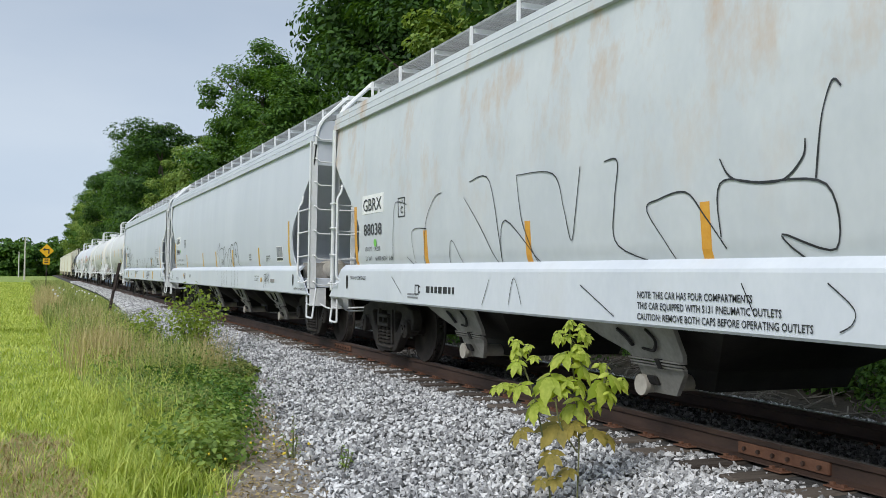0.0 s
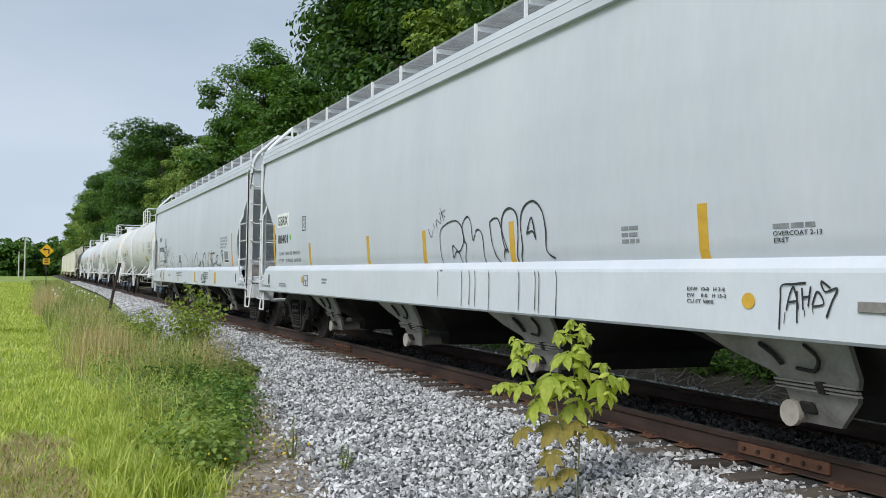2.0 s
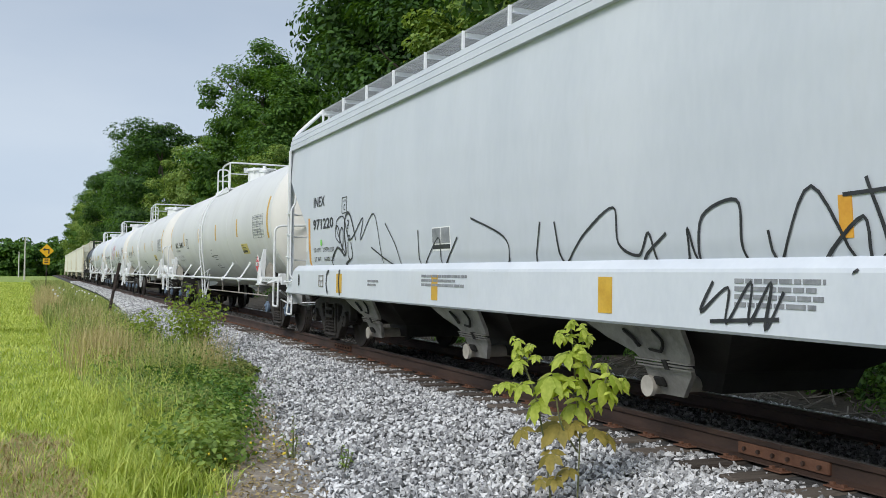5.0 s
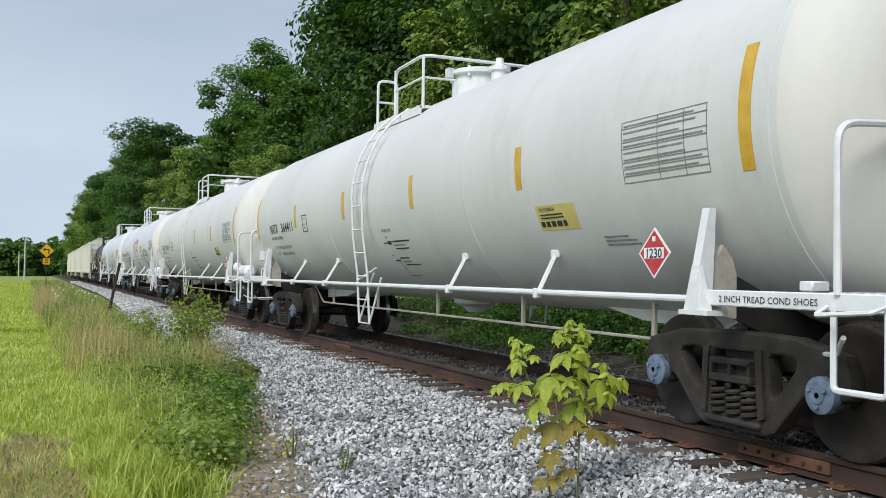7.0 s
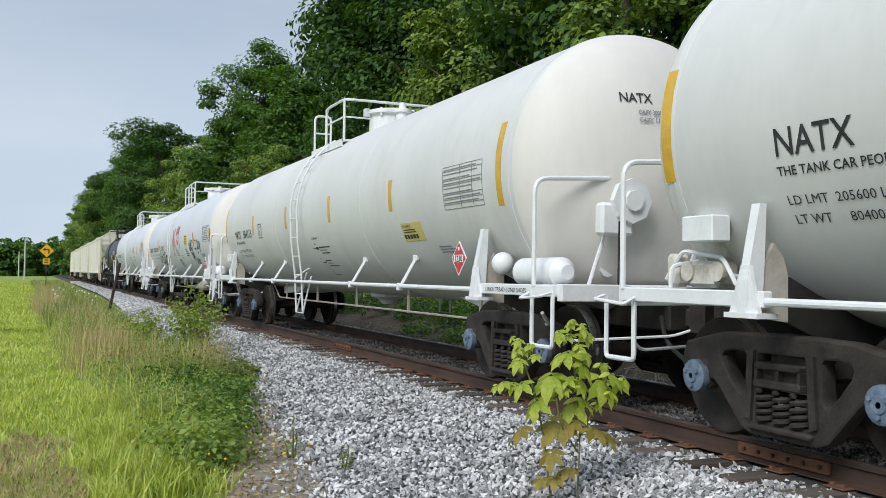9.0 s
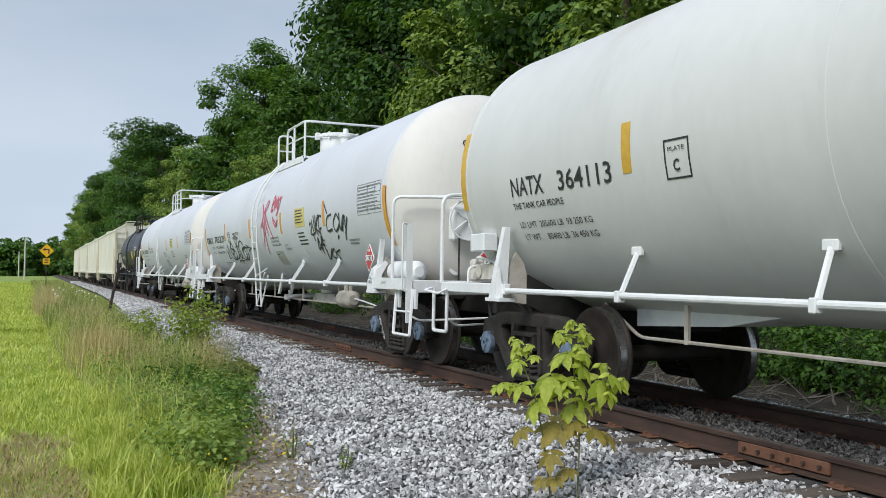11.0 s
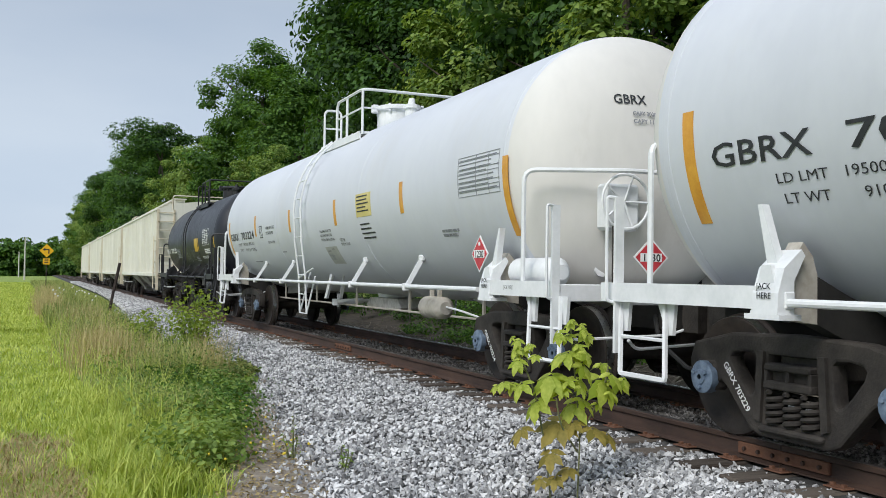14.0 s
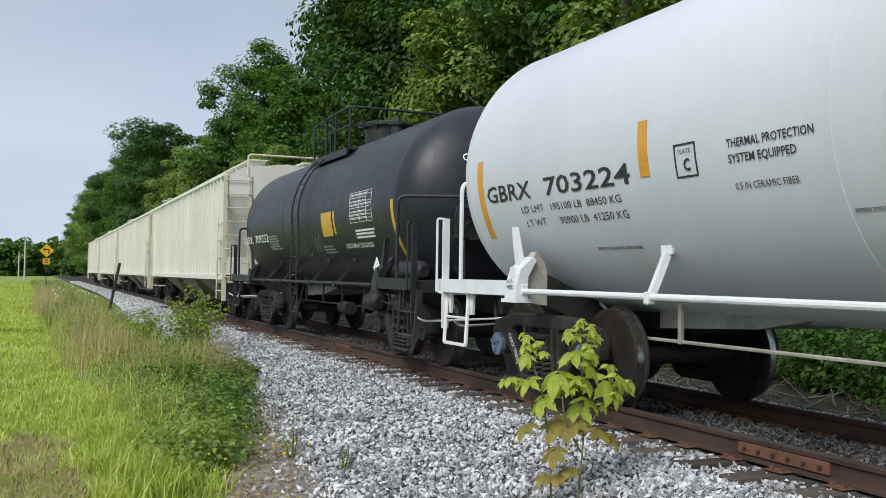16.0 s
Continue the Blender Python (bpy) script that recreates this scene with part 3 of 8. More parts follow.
def add_truck(car, y, caps_blue):
    child("truck_bolster", BOLSTER_ME, car, (0, y, 0))
    for s in (-1, 1):
        fr = child("side_frame", FRAME_ME, car, (s * 1.0, y, 0), (0, 0, 0 if s < 0 else math.pi), "grimy cast steel truck side frame")
        for ky in (-0.165, 0.0, 0.165):
            child("spring", SPRING_ME, fr, (-0.045, ky, 0))
        for ky in (-0.889, 0.889):
            child("bearing_cap", CAP_ME_BLUE if caps_blue else CAP_ME_DARK, fr, (-0.02, ky, WHEEL_R), None, "blue bearing cap" if caps_blue else "")
    for ky in (-0.889, 0.889):
        ws = child("wheelset", AXLE_ME, car, (0, y + ky, WHEEL_R))
        for s in (-1, 1):
            child("wheel", WHEEL_ME, ws, (s * 0.755, 0, 0), (0, 0, 0 if s < 0 else math.pi))
            child("tread", TREAD_ME, ws, (s * 0.755, 0, 0), (0, 0, 0 if s < 0 else math.pi), "polished wheel tread")
        WHEELSETS.append((ws, y + ky))


def add_coupler(car, y_end, sgn):
    """Knuckle coupler, its draft box and an air hose at a car's end; y_end is the coupler plane."""
    bm = box(B(), -0.09, 0.09, min(y_end - sgn * 0.9, y_end - sgn * 0.15), max(y_end - sgn * 0.9, y_end - sgn * 0.15), 0.74, 0.92, 0.02)
    prism(bm, [(-0.16, y_end - sgn * 0.30), (0.16, y_end - sgn * 0.30), (0.17, y_end - sgn * 0.02), (0.05, y_end + sgn * 0.03), (-0.05, y_end - sgn * 0.08), (-0.17, y_end - sgn * 0.06)], "z", 0.70, 0.96)
    part("coupler", bm, M["truck"], car, "rusty knuckle coupler")
    hose = bend([(-0.30, y_end - sgn * 0.55, 0.85), (-0.32, y_end - sgn * 0.45, 0.60), (-0.22, y_end - sgn * 0.12, 0.36), (-0.15, y_end - sgn * 0.02, 0.40)], 0.12)
    part("air_hose", tube(B(), hose, 0.022, 6), M["hose"], car, "black rubber air hose")
    rod = bend([(-1.42, y_end - sgn * 0.62, 0.70), (-1.3, y_end - sgn * 0.55, 0.62), (-0.25, y_end - sgn * 0.42, 0.66), (-0.12, y_end - sgn * 0.25, 0.74)], 0.08)
    part("uncoupling_lever", tube(B(), rod, 0.014, 6), M["white_rail"], car)


# ---- lettering and stripes wrapped on a car's side ----
def side_of_tank(R, zc):
    return lambda z, off: -(math.sqrt(max(0.01, R * R - (z - zc) ** 2)) + off)


def stripe(bm, side, y0, y1, z0, z1, off=0.006, n=8, slant=0.0):
    """A strip on the car's side, from z0 up to z1, thick enough to stand proud."""
    prev = None
    for k in range(n + 1):
        z = z0 + (z1 - z0) * k / n
        sh = slant * k / n
        row = [bm.verts.new((side(z, o), y + sh, z)) for y, o in ((y0, off), (y1, off), (y1, 0.0005), (y0, 0.0005))]
        if prev:
            for a in range(4):
                bm.faces.new((prev[a], prev[(a + 1) % 4], row[(a + 1) % 4], row[a]))
        else:
            bm.faces.new(row)
        prev = row
    bm.faces.new(prev[::-1])
    return bm


def wrap_flat(bm, side, y0, z0, off=0.007):
    """Lay a mesh drawn in x (reading direction) and y (up) on the car's side."""
    for v in bm.verts:
        y, z = y0 - v.co.x, z0 + v.co.y
        v.co = Vector((side(z, off), y, z))
    return bm


def words(text, height, bold=0.0, condense=0.8):
    cu = bpy.data.curves.new("lettering", "FONT")
    cu.body, cu.size, cu.offset, cu.resolution_u = text, height * 1.38, bold, 2
    ob = bpy.data.objects.new("lettering", cu)
    scene.collection.objects.link(ob)
    me = ob.to_mesh()
    bm = B()
    bm.from_mesh(me)
    ob.to_mesh_clear()
    bpy.data.objects.remove(ob)
    bpy.data.curves.remove(cu)
    for v in bm.verts:
        v.co.x *= condense
    return bm


def lettering(car, side, text, y, z, height, mat="ink", bold=0.0, condense=0.8, label="", width=0.0):
    bm = words(text, height, bold, condense)
    if width:
        w = max(v.co.x for v in bm.verts)
        for v in bm.verts:
            v.co.x *= width / w
    wrap_flat(bm, side, y, z)
    if height < 0.1:
        return tagged(part("lettering", bm, M[mat], car, label), kind="stuff")
    left = set(bm.verts)
    while left:
        grown = [left.pop()]
        for v in grown:
            for e in v.link_edges:
                w = e.other_vert(v)
                if w in left:
                    left.remove(w)
                    grown.append(w)
        one = B()
        copies = {v: one.verts.new(v.co) for v in grown}
        for f in bm.faces:
            if f.verts[0] in copies:
                one.faces.new([copies[v] for v in f.verts])
        part("letter", one, M[mat], car, label)
    bm.free()


def bars(car, side, y, z, width, rows, height, mat="grey_ink", seed=0, gap=1.7):
    """Small print too fine to read: short broken bars, row under row."""
    r = random.Random(seed + int(y * 100))
    bm = B()
    for k in range(rows):
        u, zz = 0.0, z - k * height * gap
        end = width * r.uniform(0.7, 1.0)
        while u < end:
            w = r.uniform(0.05, 0.16)
            stripe(bm, side, y - u - min(w, end - u), y - u, zz, zz + height, 0.005, 1)
            u += w + height * 0.6
    return tagged(part("small_print", bm, M[mat], car), kind="stuff")


def strokes(car, side, y, z, scale, lines, width, mat="ink", label="", name="graffiti", sx=1.0):
    """Spray-painted lines: each a chain of (right, up) points, smoothed and laid on the side."""
    for n, ln in enumerate(lines):
        bm = B()
        p = [Vector((a * sx, b, 0)) for a, b in ln]
        fine = []
        for i in range(len(p) - 1):
            p0, p1, p2, p3 = p[max(i - 1, 0)], p[i], p[i + 1], p[min(i + 2, len(p) - 1)]
            for k in range(6):
                t = k / 6
                fine.append(0.5 * (2 * p1 + (p2 - p0) * t + (2 * p0 - 5 * p1 + 4 * p2 - p3) * t * t + (3 * p1 - p0 - 3 * p2 + p3) * t ** 3))
        fine.append(p[-1])
        prev = None
        for i, q in enumerate(fine):
            d = (fine[min(i + 1, len(fine) - 1)] - fine[max(i - 1, 0)])
            d = d.normalized() if d.length > 1e-6 else Vector((1, 0, 0))
            nrm = Vector((-d.y, d.x, 0)) * width * (0.75 + 0.35 * noise.noise((i * 0.21, y, z)))
            row = []
            for e in (q * scale + nrm, q * scale - nrm):
                zz = z + e.y
                row.append(bm.verts.new((side(zz, 0.008 + 0.0004 * (n % 8)), y - e.x, zz)))
            if prev:
                bm.faces.new((prev[0], prev[1], row[1], row[0]))
            prev = row
        part(name, bm, M[mat], car, label)


# ---- covered hopper cars with smooth rounded sides ----
HOP_SIDE = [(1.28, 1.50), (1.40, 1.545), (1.7, 1.57), (2.2, 1.585), (2.7, 1.58), (3.1, 1.555), (3.40, 1.525), (3.46, 1.52)]
HOP_CUT = [(1.28, 0.95), (1.40, 1.17), (1.6, 1.33), (1.88, 1.34), (2.12, 1.17), (2.41, 0.76), (2.65, 0.42), (2.91, 0.08), (3.05, 0.0), (4.4, 0.0)]


def hop_x(z, off):
    return -(lerp_table(z, HOP_SIDE) + off) if z > 1.27 else -(1.6185 + off)


def hopper_body(h, mat):
    bm = B()
    zs = [1.28, 1.34, 1.40, 1.5, 1.6, 1.7, 1.8, 1.88, 1.98, 2.08, 2.2, 2.3, 2.41, 2.55, 2.7, 2.8, 2.91, 2.98, 3.05, 3.2, 3.32, 3.42, 3.46]
    rows = []
    for z in zs:
        x, y = lerp_table(z, HOP_SIDE), h - lerp_table(z, HOP_CUT)
        d, xi = lerp_table(z, [(2.75, 0.42), (3.05, 0.002)]), x - 0.025
        rows.append([bm.verts.new(c) for c in ((-x, -y, z), (-xi, -y, z), (-xi, -y + d, z), (xi, -y + d, z), (xi, -y, z), (x, -y, z), (x, y, z), (xi, y, z), (xi, y - d, z), (-xi, y - d, z), (-xi, y, z), (-x, y, z))])
    for a, b in zip(rows, rows[1:]):
        for k in range(12):
            bm.faces.new((a[k], a[(k + 1) % 12], b[(k + 1) % 12], b[k]))
    bm.faces.new(rows[0][::-1])
    bm.faces.new(rows[-1])
    return link_mesh("body", bm, mat, True)


def hopper_roof(h, mat):
    """Roof with its stepped eaves on both sides."""
    sec = [(-1.575, 3.455), (-1.575, 3.57), (-1.525, 3.572), (-1.525, 3.592), (-1.56, 3.593), (-1.555, 3.70), (-1.505, 3.702), (-1.505, 3.722), (-1.54, 3.723), (-1.53, 3.82), (-1.43, 3.86), (-1.36, 3.92), (-1.15, 3.98), (-0.6, 4.12), (0, 4.17), (0.6, 4.12), (1.15, 3.98), (1.36, 3.92), (1.43, 3.86), (1.53, 3.82), (1.54, 3.723), (1.505, 3.722), (1.505, 3.702), (1.555, 3.70), (1.56, 3.593), (1.525, 3.592), (1.525, 3.572), (1.575, 3.57), (1.575, 3.455)]
    sec = [(a, b if b < 3.5 else 3.455 + (b - 3.455) * 0.73) for a, b in sec]
    return link_mesh("roof", prism(B(), sec, "y", -h - 0.03, h + 0.03), mat)


def running_board(car, h, mat):
    """Roof walk of open grating on brackets, with its end platforms."""
    for s in (-1, 1):
        bm = B()
        for k in range(11):
            x = s * (0.53 + k * 0.045)
            box(bm, x - 0.008, x + 0.008, -h + 0.1, h - 0.1, 4.235, 4.265)
        n = int(2 * h / 0.16)
        for k in range(n + 1):
            y = -h + 0.12 + k * (2 * h - 0.24) / n
            box(bm, min(s * 0.54, s * 1.0), max(s * 0.54, s * 1.0), y - 0.004, y + 0.004, 4.24, 4.252)
        part("running_board", bm, M["grating"], car, "open steel roof walkway grating")
        n = int(2 * h / 1.25)
        for k in range(n + 1):
            y = -h + 0.15 + k * (2 * h - 0.3) / n
            bm = box(B(), min(s * 0.985, s * 1.02), max(s * 0.985, s * 1.02), y - 0.016, y + 0.016, 3.80, 4.26)
            box(bm, min(s * 0.5, s * 0.97), max(s * 0.5, s * 0.97), y - 0.025, y + 0.025, 4.18, 4.234)
            part("walkway_bracket", bm, M["white_rail"], car)


def hopper_end(car, h, sgn, cpl, mat, brake):
    """Ladders, posts, end platform and stirrups at one end; h is the end plane."""
    e = sgn * h
    bm = box(B(), -1.472, 1.472, min(e - sgn * 0.035, e - sgn * 1.5), max(e - sgn * 0.035, e - sgn * 1.5), 0.97, 1.13, 0.01)
    part("end_platform", bm, mat, car)
    part("platform_back", box(B(), -1.45, 1.45, min(e - sgn * 0.92, e - sgn * 0.96), max(e - sgn * 0.92, e - sgn * 0.96), 1.12, 1.40), M["chute"], car)
    bm = box(B(), -0.3, 0.3, min(e, e - sgn * 2.4), max(e, e - sgn * 2.4), 0.66, 0.97, 0.02)
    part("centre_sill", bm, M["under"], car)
    # column takes a darker grey to stand for shade from the next car
    bm = prism(B(), [(-0.28, 1.13), (0.28, 1.13), (0.28, 2.95), (-0.28, 2.95)], "y", min(e - sgn * 0.55, e - sgn * 0.42), max(e - sgn * 0.55, e - sgn * 0.42))
    part("shade_grey_end_column", bm, M["chute"], car)
    for s in (-1, 1):
        bm = box(B(), min(s * 1.48, s * 1.60), max(s * 1.48, s * 1.60), min(e, e - sgn * 0.025), max(e, e - sgn * 0.025), 0.95, 3.46)
        box(bm, min(s * 1.575, s * 1.60), max(s * 1.575, s * 1.60), min(e, e - sgn * 0.10), max(e, e - sgn * 0.10), 0.95, 3.46)
        part("corner_post", bm, M["white_rail"], car)
        part("ladder_post", box(B(), min(s * 0.80, s * 0.87), max(s * 0.80, s * 0.87), min(e, e - sgn * 0.03), max(e, e - sgn * 0.03), 1.135, 3.66), M["white_rail"], car)
        for z in (1.03, 1.47, 1.90, 2.31, 2.72, 3.12, 3.5):
            pts = bend([(s * 1.53, e, z + 0.04), (s * 1.53, e + sgn * 0.07, z + 0.04), (s * 1.46, e + sgn * 0.07, z - 0.02), (s * 0.82, e + sgn * 0.07, z - 0.02), (s * 0.82, e, z + 0.02)], 0.03, 3)
            part("end_rung", tube(B(), pts, 0.012, 6), M["white_rail"], car)
        yl = e - sgn * 0.52
        pts = bend([(s * 1.60, yl, 1.10), (s * 1.66, yl, 1.16), (s * 1.66, yl, 2.36), (s * 1.60, yl, 2.44), (s * 1.585, yl, 2.56)], 0.05, 3)
        part("ladder_side_rail", tube(B(), pts, 0.018, 6), M["white_rail"], car)
        for z in (1.49, 1.90, 2.28):
            part("side_rung", tube(B(), [(s * 1.62, e - sgn * 0.02, z + 0.02), (s * 1.66, yl, z)], 0.012, 6), M["white_rail"], car)
        part("grab_iron", tube(B(), bend([(s * 1.61, yl + sgn * 0.02, 1.08), (s * 1.67, yl + sgn * 0.02, 1.05), (s * 1.67, e - sgn * 0.1, 1.05), (s * 1.61, e - sgn * 0.1, 1.09)], 0.03, 3), 0.012, 6), M["white_rail"], car)
        st = bend([(s * 1.56, e - sgn * 0.26, 0.96), (s * 1.56, e - sgn * 0.26, 0.46), (s * 1.56, e + sgn * 0.10, 0.46), (s * 1.50, e + sgn * 0.10, 0.96)], 0.03, 3)
        bm = tube(B(), st, 0.017, 6)
        tube(bm, [(s * 1.56, e - sgn * 0.26, 0.68), (s * 1.53, e + sgn * 0.10, 0.68)], 0.014, 6)
        part("stirrup_step", bm, M["white_rail"], car)
        bm = prism(B(), [(min(e, e - sgn * 0.02), 0.96), (max(e, e - sgn * 0.02), 0.96), (max(e, e - sgn * 0.02) , 0.66), (min(e, e - sgn * 0.02), 0.66)], "x", min(s * 1.30, s * 1.58), max(s * 1.30, s * 1.58))
        part("corner_bracket", bm, M["white_rail"], car)
        pts = bend([(s * 0.84, e, 3.65), (s * 0.84, e + sgn * 0.02, 4.20), (s * 0.84, e - sgn * 0.5, 4.32)], 0.06, 3)
        bm = tube(B(), pts, 0.022, 6)
        tube(bm, bend([(s * 1.53, e, 3.4), (s * 1.48, e + sgn * 0.03, 3.75), (s * 0.95, e + sgn * 0.03, 4.26)], 0.2, 5), 0.035, 6)
        part("roof_handhold", bm, M["white_rail"], car)
    bm = box(B(), -1.0, 1.0, min(e - sgn * 0.02, e + sgn * 0.12), max(e - sgn * 0.02, e + sgn * 0.12), 4.18, 4.26, 0.01)
    part("roof_end_platform", bm, M["white_rail"], car)
    if sgn < 0 and h > 9:
        bm = cyl(B(), (-0.95, e - sgn * 1.25, 1.30), (-0.95, e - sgn * 0.45, 1.30), 0.15, 16)
        cyl(bm, (-0.95, e - sgn * 0.45, 1.30), (-0.95, e - sgn * 0.34, 1.30), 0.15, 16, 0.08)
        part("air_reservoir", bm, M["dusty"], car, smooth=True)
    if brake:
        bm = box(B(), -0.75, -0.35, min(e - sgn * 0.35, e - sgn * 0.05), max(e - sgn * 0.35, e - sgn * 0.05), 1.72, 2.2, 0.05)
        box(bm, -0.78, -0.66, min(e - sgn * 0.22, e - sgn * 0.04), max(e - sgn * 0.22, e - sgn * 0.04), 1.14, 2.15, 0.01)
        part("brake_housing", bm, M["dusty"], car, "dusty hand brake housing")
        bm = B()
        tube(bm, [(-0.5 + 0.28 * math.cos(a), e + sgn * 0.06, 2.0 + 0.28 * math.sin(a)) for a in [k * 2 * math.pi / 20 for k in range(21)]], 0.012, 6)
        for k in range(4):
            a = k * math.pi / 2 + 0.4
            tube(bm, [(-0.5, e + sgn * 0.02, 2.0), (-0.5 + 0.28 * math.cos(a), e + sgn * 0.06, 2.0 + 0.28 * math.sin(a))], 0.012, 5)
        part("brake_wheel", bm, M["dusty"], car)
        bm = prism(B(), [(-0.55, 1.0), (-0.2, 1.0), (-0.1, 1.7), (-0.42, 1.75)], "y", min(e - sgn * 0.3, e - sgn * 0.22), max(e - sgn * 0.3, e - sgn * 0.22))
        part("brake_lever", bm, M["under"], car)
    add_coupler(car, sgn * cpl, sgn)


def hopper_chute(car, y, mat):
    """Discharge hopper under the sill with sloping sides and a pneumatic outlet tube."""
    def ring(z, hx, y0, y1):
        return [(-hx, y0, z), (hx, y0, z), (hx, y1, z), (-hx, y1, z)]
    bm = B()
    rows = [[bm.verts.new(c) for c in r] for r in (ring(1.27, 1.45, y - 1.8, y + 1.8), ring(0.92, 1.40, y - 1.25, y + 1.25), ring(0.45, 0.75, y - 0.38, y + 0.38), ring(0.28, 0.72, y - 0.30, y + 0.30))]
    for a, b in zip(rows, rows[1:]):
        for k in range(4):
            bm.faces.new((a[k], a[(k + 1) % 4], b[(k + 1) % 4], b[k]))
    bm.faces.new(rows[-1])
    bm.faces.new(rows[0][::-1])
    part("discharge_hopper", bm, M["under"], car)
    def slope(bm):
        for v in bm.verts:
            v.co.x += -1.42 + (0.90 - v.co.z) * 0.5
        return bm
    gate = [(y - 0.66, 0.88), (y + 0.80, 0.88), (y + 0.42, 0.70), (y + 0.10, 0.60), (y + 0.04, 0.545), (y - 0.60, 0.545), (y - 0.64, 0.62)]
    ch = part("outlet_gate", slope(prism(B(), gate, "x", -0.02, 0.02)), M["chute"], car, "dusty grey outlet gate")
    lower = [(y - 0.58, 0.52), (y + 0.03, 0.52), (y + 0.02, 0.27), (y - 0.34, 0.27), (y - 0.56, 0.46)]
    part("gate_plate", slope(prism(B(), lower, "x", -0.02, 0.02)), M["chute"], ch)
    for z in (0.505, 0.53, 0.555):
        part("latch_bar", slope(box(B(), -0.055, -0.02, y - 0.62, y + 0.07, z - 0.007, z + 0.007)), M["chute"], ch)
    part("latch", slope(box(B(), -0.065, -0.02, y - 0.36, y - 0.30, 0.49, 0.57, 0.004)), M["under"], ch)
    part("actuator", slope(box(B(), -0.06, -0.02, y - 0.20, y - 0.08, 0.34, 0.42, 0.012)), M["under"], ch)
    part("handle", slope(tube(B(), bend([(-0.03, y - 0.30, 0.80), (-0.05, y - 0.42, 0.72), (-0.05, y - 0.34, 0.63), (-0.03, y - 0.16, 0.64)], 0.06, 3), 0.014, 5)), M["under"], ch)
    part("handle", slope(tube(B(), bend([(-0.03, y + 0.10, 0.78), (-0.05, y - 0.02, 0.72), (-0.05, y - 0.06, 0.66)], 0.05, 3), 0.02, 5)), M["under"], ch)
    bm = cyl(B(), (-1.20, y, 0.33), (-0.5, y, 0.33), 0.07, 14)
    cyl(bm, (-1.23, y, 0.33), (-1.19, y, 0.33), 0.088, 16)
    part("outlet_tube", bm, M["dusty"], ch, "pale capped outlet tube", True)


def smooth_hopper(label, y0, h, cpl, mat, first_chute):
    car = thing("covered_hopper_car", label, "hopper car", "cars of the freight train", (0, y0, 0))
    child("body", hopper_body(h, mat), car)
    child("roof", hopper_roof(h, mat), car)
    for s in (-1, 1):
        sec = [(s * 1.50, 1.345), (s * 1.535, 1.345), (s * 1.612, 1.275), (s * 1.618, 1.25), (s * 1.618, 0.86), (s * 1.60, 0.84), (s * 1.45, 0.84), (s * 1.45, 0.855), (s * 1.59, 0.855), (s * 1.59, 1.24)]
        bm = prism(B(), sec, "y", -h + 0.02, h - 0.02)
        for v in bm.verts:
            if v.co.z > 1.24 and abs(v.co.y) > h - 0.5:
                v.co.y *= (h - 0.62) / (h - 0.02)
        part("side_sill", bm, M["sill_white"], car, "white side sill")
    running_board(car, h, mat)
    hopper_end(car, h, -1, cpl, M["sill_white"], False)
    hopper_end(car, h, 1, cpl, M["sill_white"], h > 9.3)
    for k in range(4):
        hopper_chute(car, first_chute + 3.55 * k, mat)
    for s in (-1, 1):
        add_truck(car, -h + 1.62 if s < 0 else h - 1.14, False)
    part("train_pipe", tube(B(), [(-0.6, -h + 1.0, 0.80), (-0.6, h - 1.0, 0.80)], 0.02, 6), M["under"], car)
    return car


M["grating"] = surf("galvanised_grating", (0.30, 0.31, 0.31), (0.44, 0.45, 0.45), rough=0.5, metal=0.4, scale=5.0)
CARS = []


def stripe_part(car, side, y, z0, z1, w=0.10, mat="yellow", slant=0.0):
    return part("reflector", stripe(B(), side, y - w / 2, y + w / 2, z0, z1, 0.005, 10, slant), M[mat], car, "yellow reflective strip")


car_a = smooth_hopper("pale grey covered hopper car with rust stains and black graffiti", 4.9, 9.44, 10.02, M["hopper_rusty"], -5.45)
car_b = smooth_hopper("clean pale grey covered hopper car with outlined black graffiti", 24.75, 9.15, 9.85, M["hopper_grey"], -5.48)
car_c = smooth_hopper("pale grey covered hopper car with scrawled black graffiti along its side", 43.85, 8.98, 9.6, M["hopper_grey"], -5.28)
for ob in car_c.children:
    ob.location.y += 0.34
WHEELSETS[-4:] = [(ws, y + 0.34) for ws, y in WHEELSETS[-4:]]
CARS += [(car_a, 4.9), (car_b, 24.75), (car_c, 43.85)]


# ---- tank cars ----
def tank_shell(R, half, mat, n=72, longer=0.37):
    """Cylinder with rounded heads, its axis along y."""
    tang = half - 0.72
    prof = [(R * math.sqrt(max(0.0, 1 - (k / 9) ** 2)) if k < 9 else 0.02, -tang - 0.72 * k / 9) for k in range(9, -1, -1)]
    prof += [(R, -tang + (2 * tang + longer) * k / 6) for k in range(1, 6)]
    prof += [(p, -q + longer) for p, q in prof[:10][::-1]]
    me = link_mesh("tank", lathe(B(), prof, n), mat, True)
    if mat is not M["tank_black"]:
        me.materials.append(M["tank_head"])
        for f in me.polygons:
            if f.center.y < -tang - 0.12 or f.center.y > tang + longer + 0.12:
                f.material_index = 1
    return me


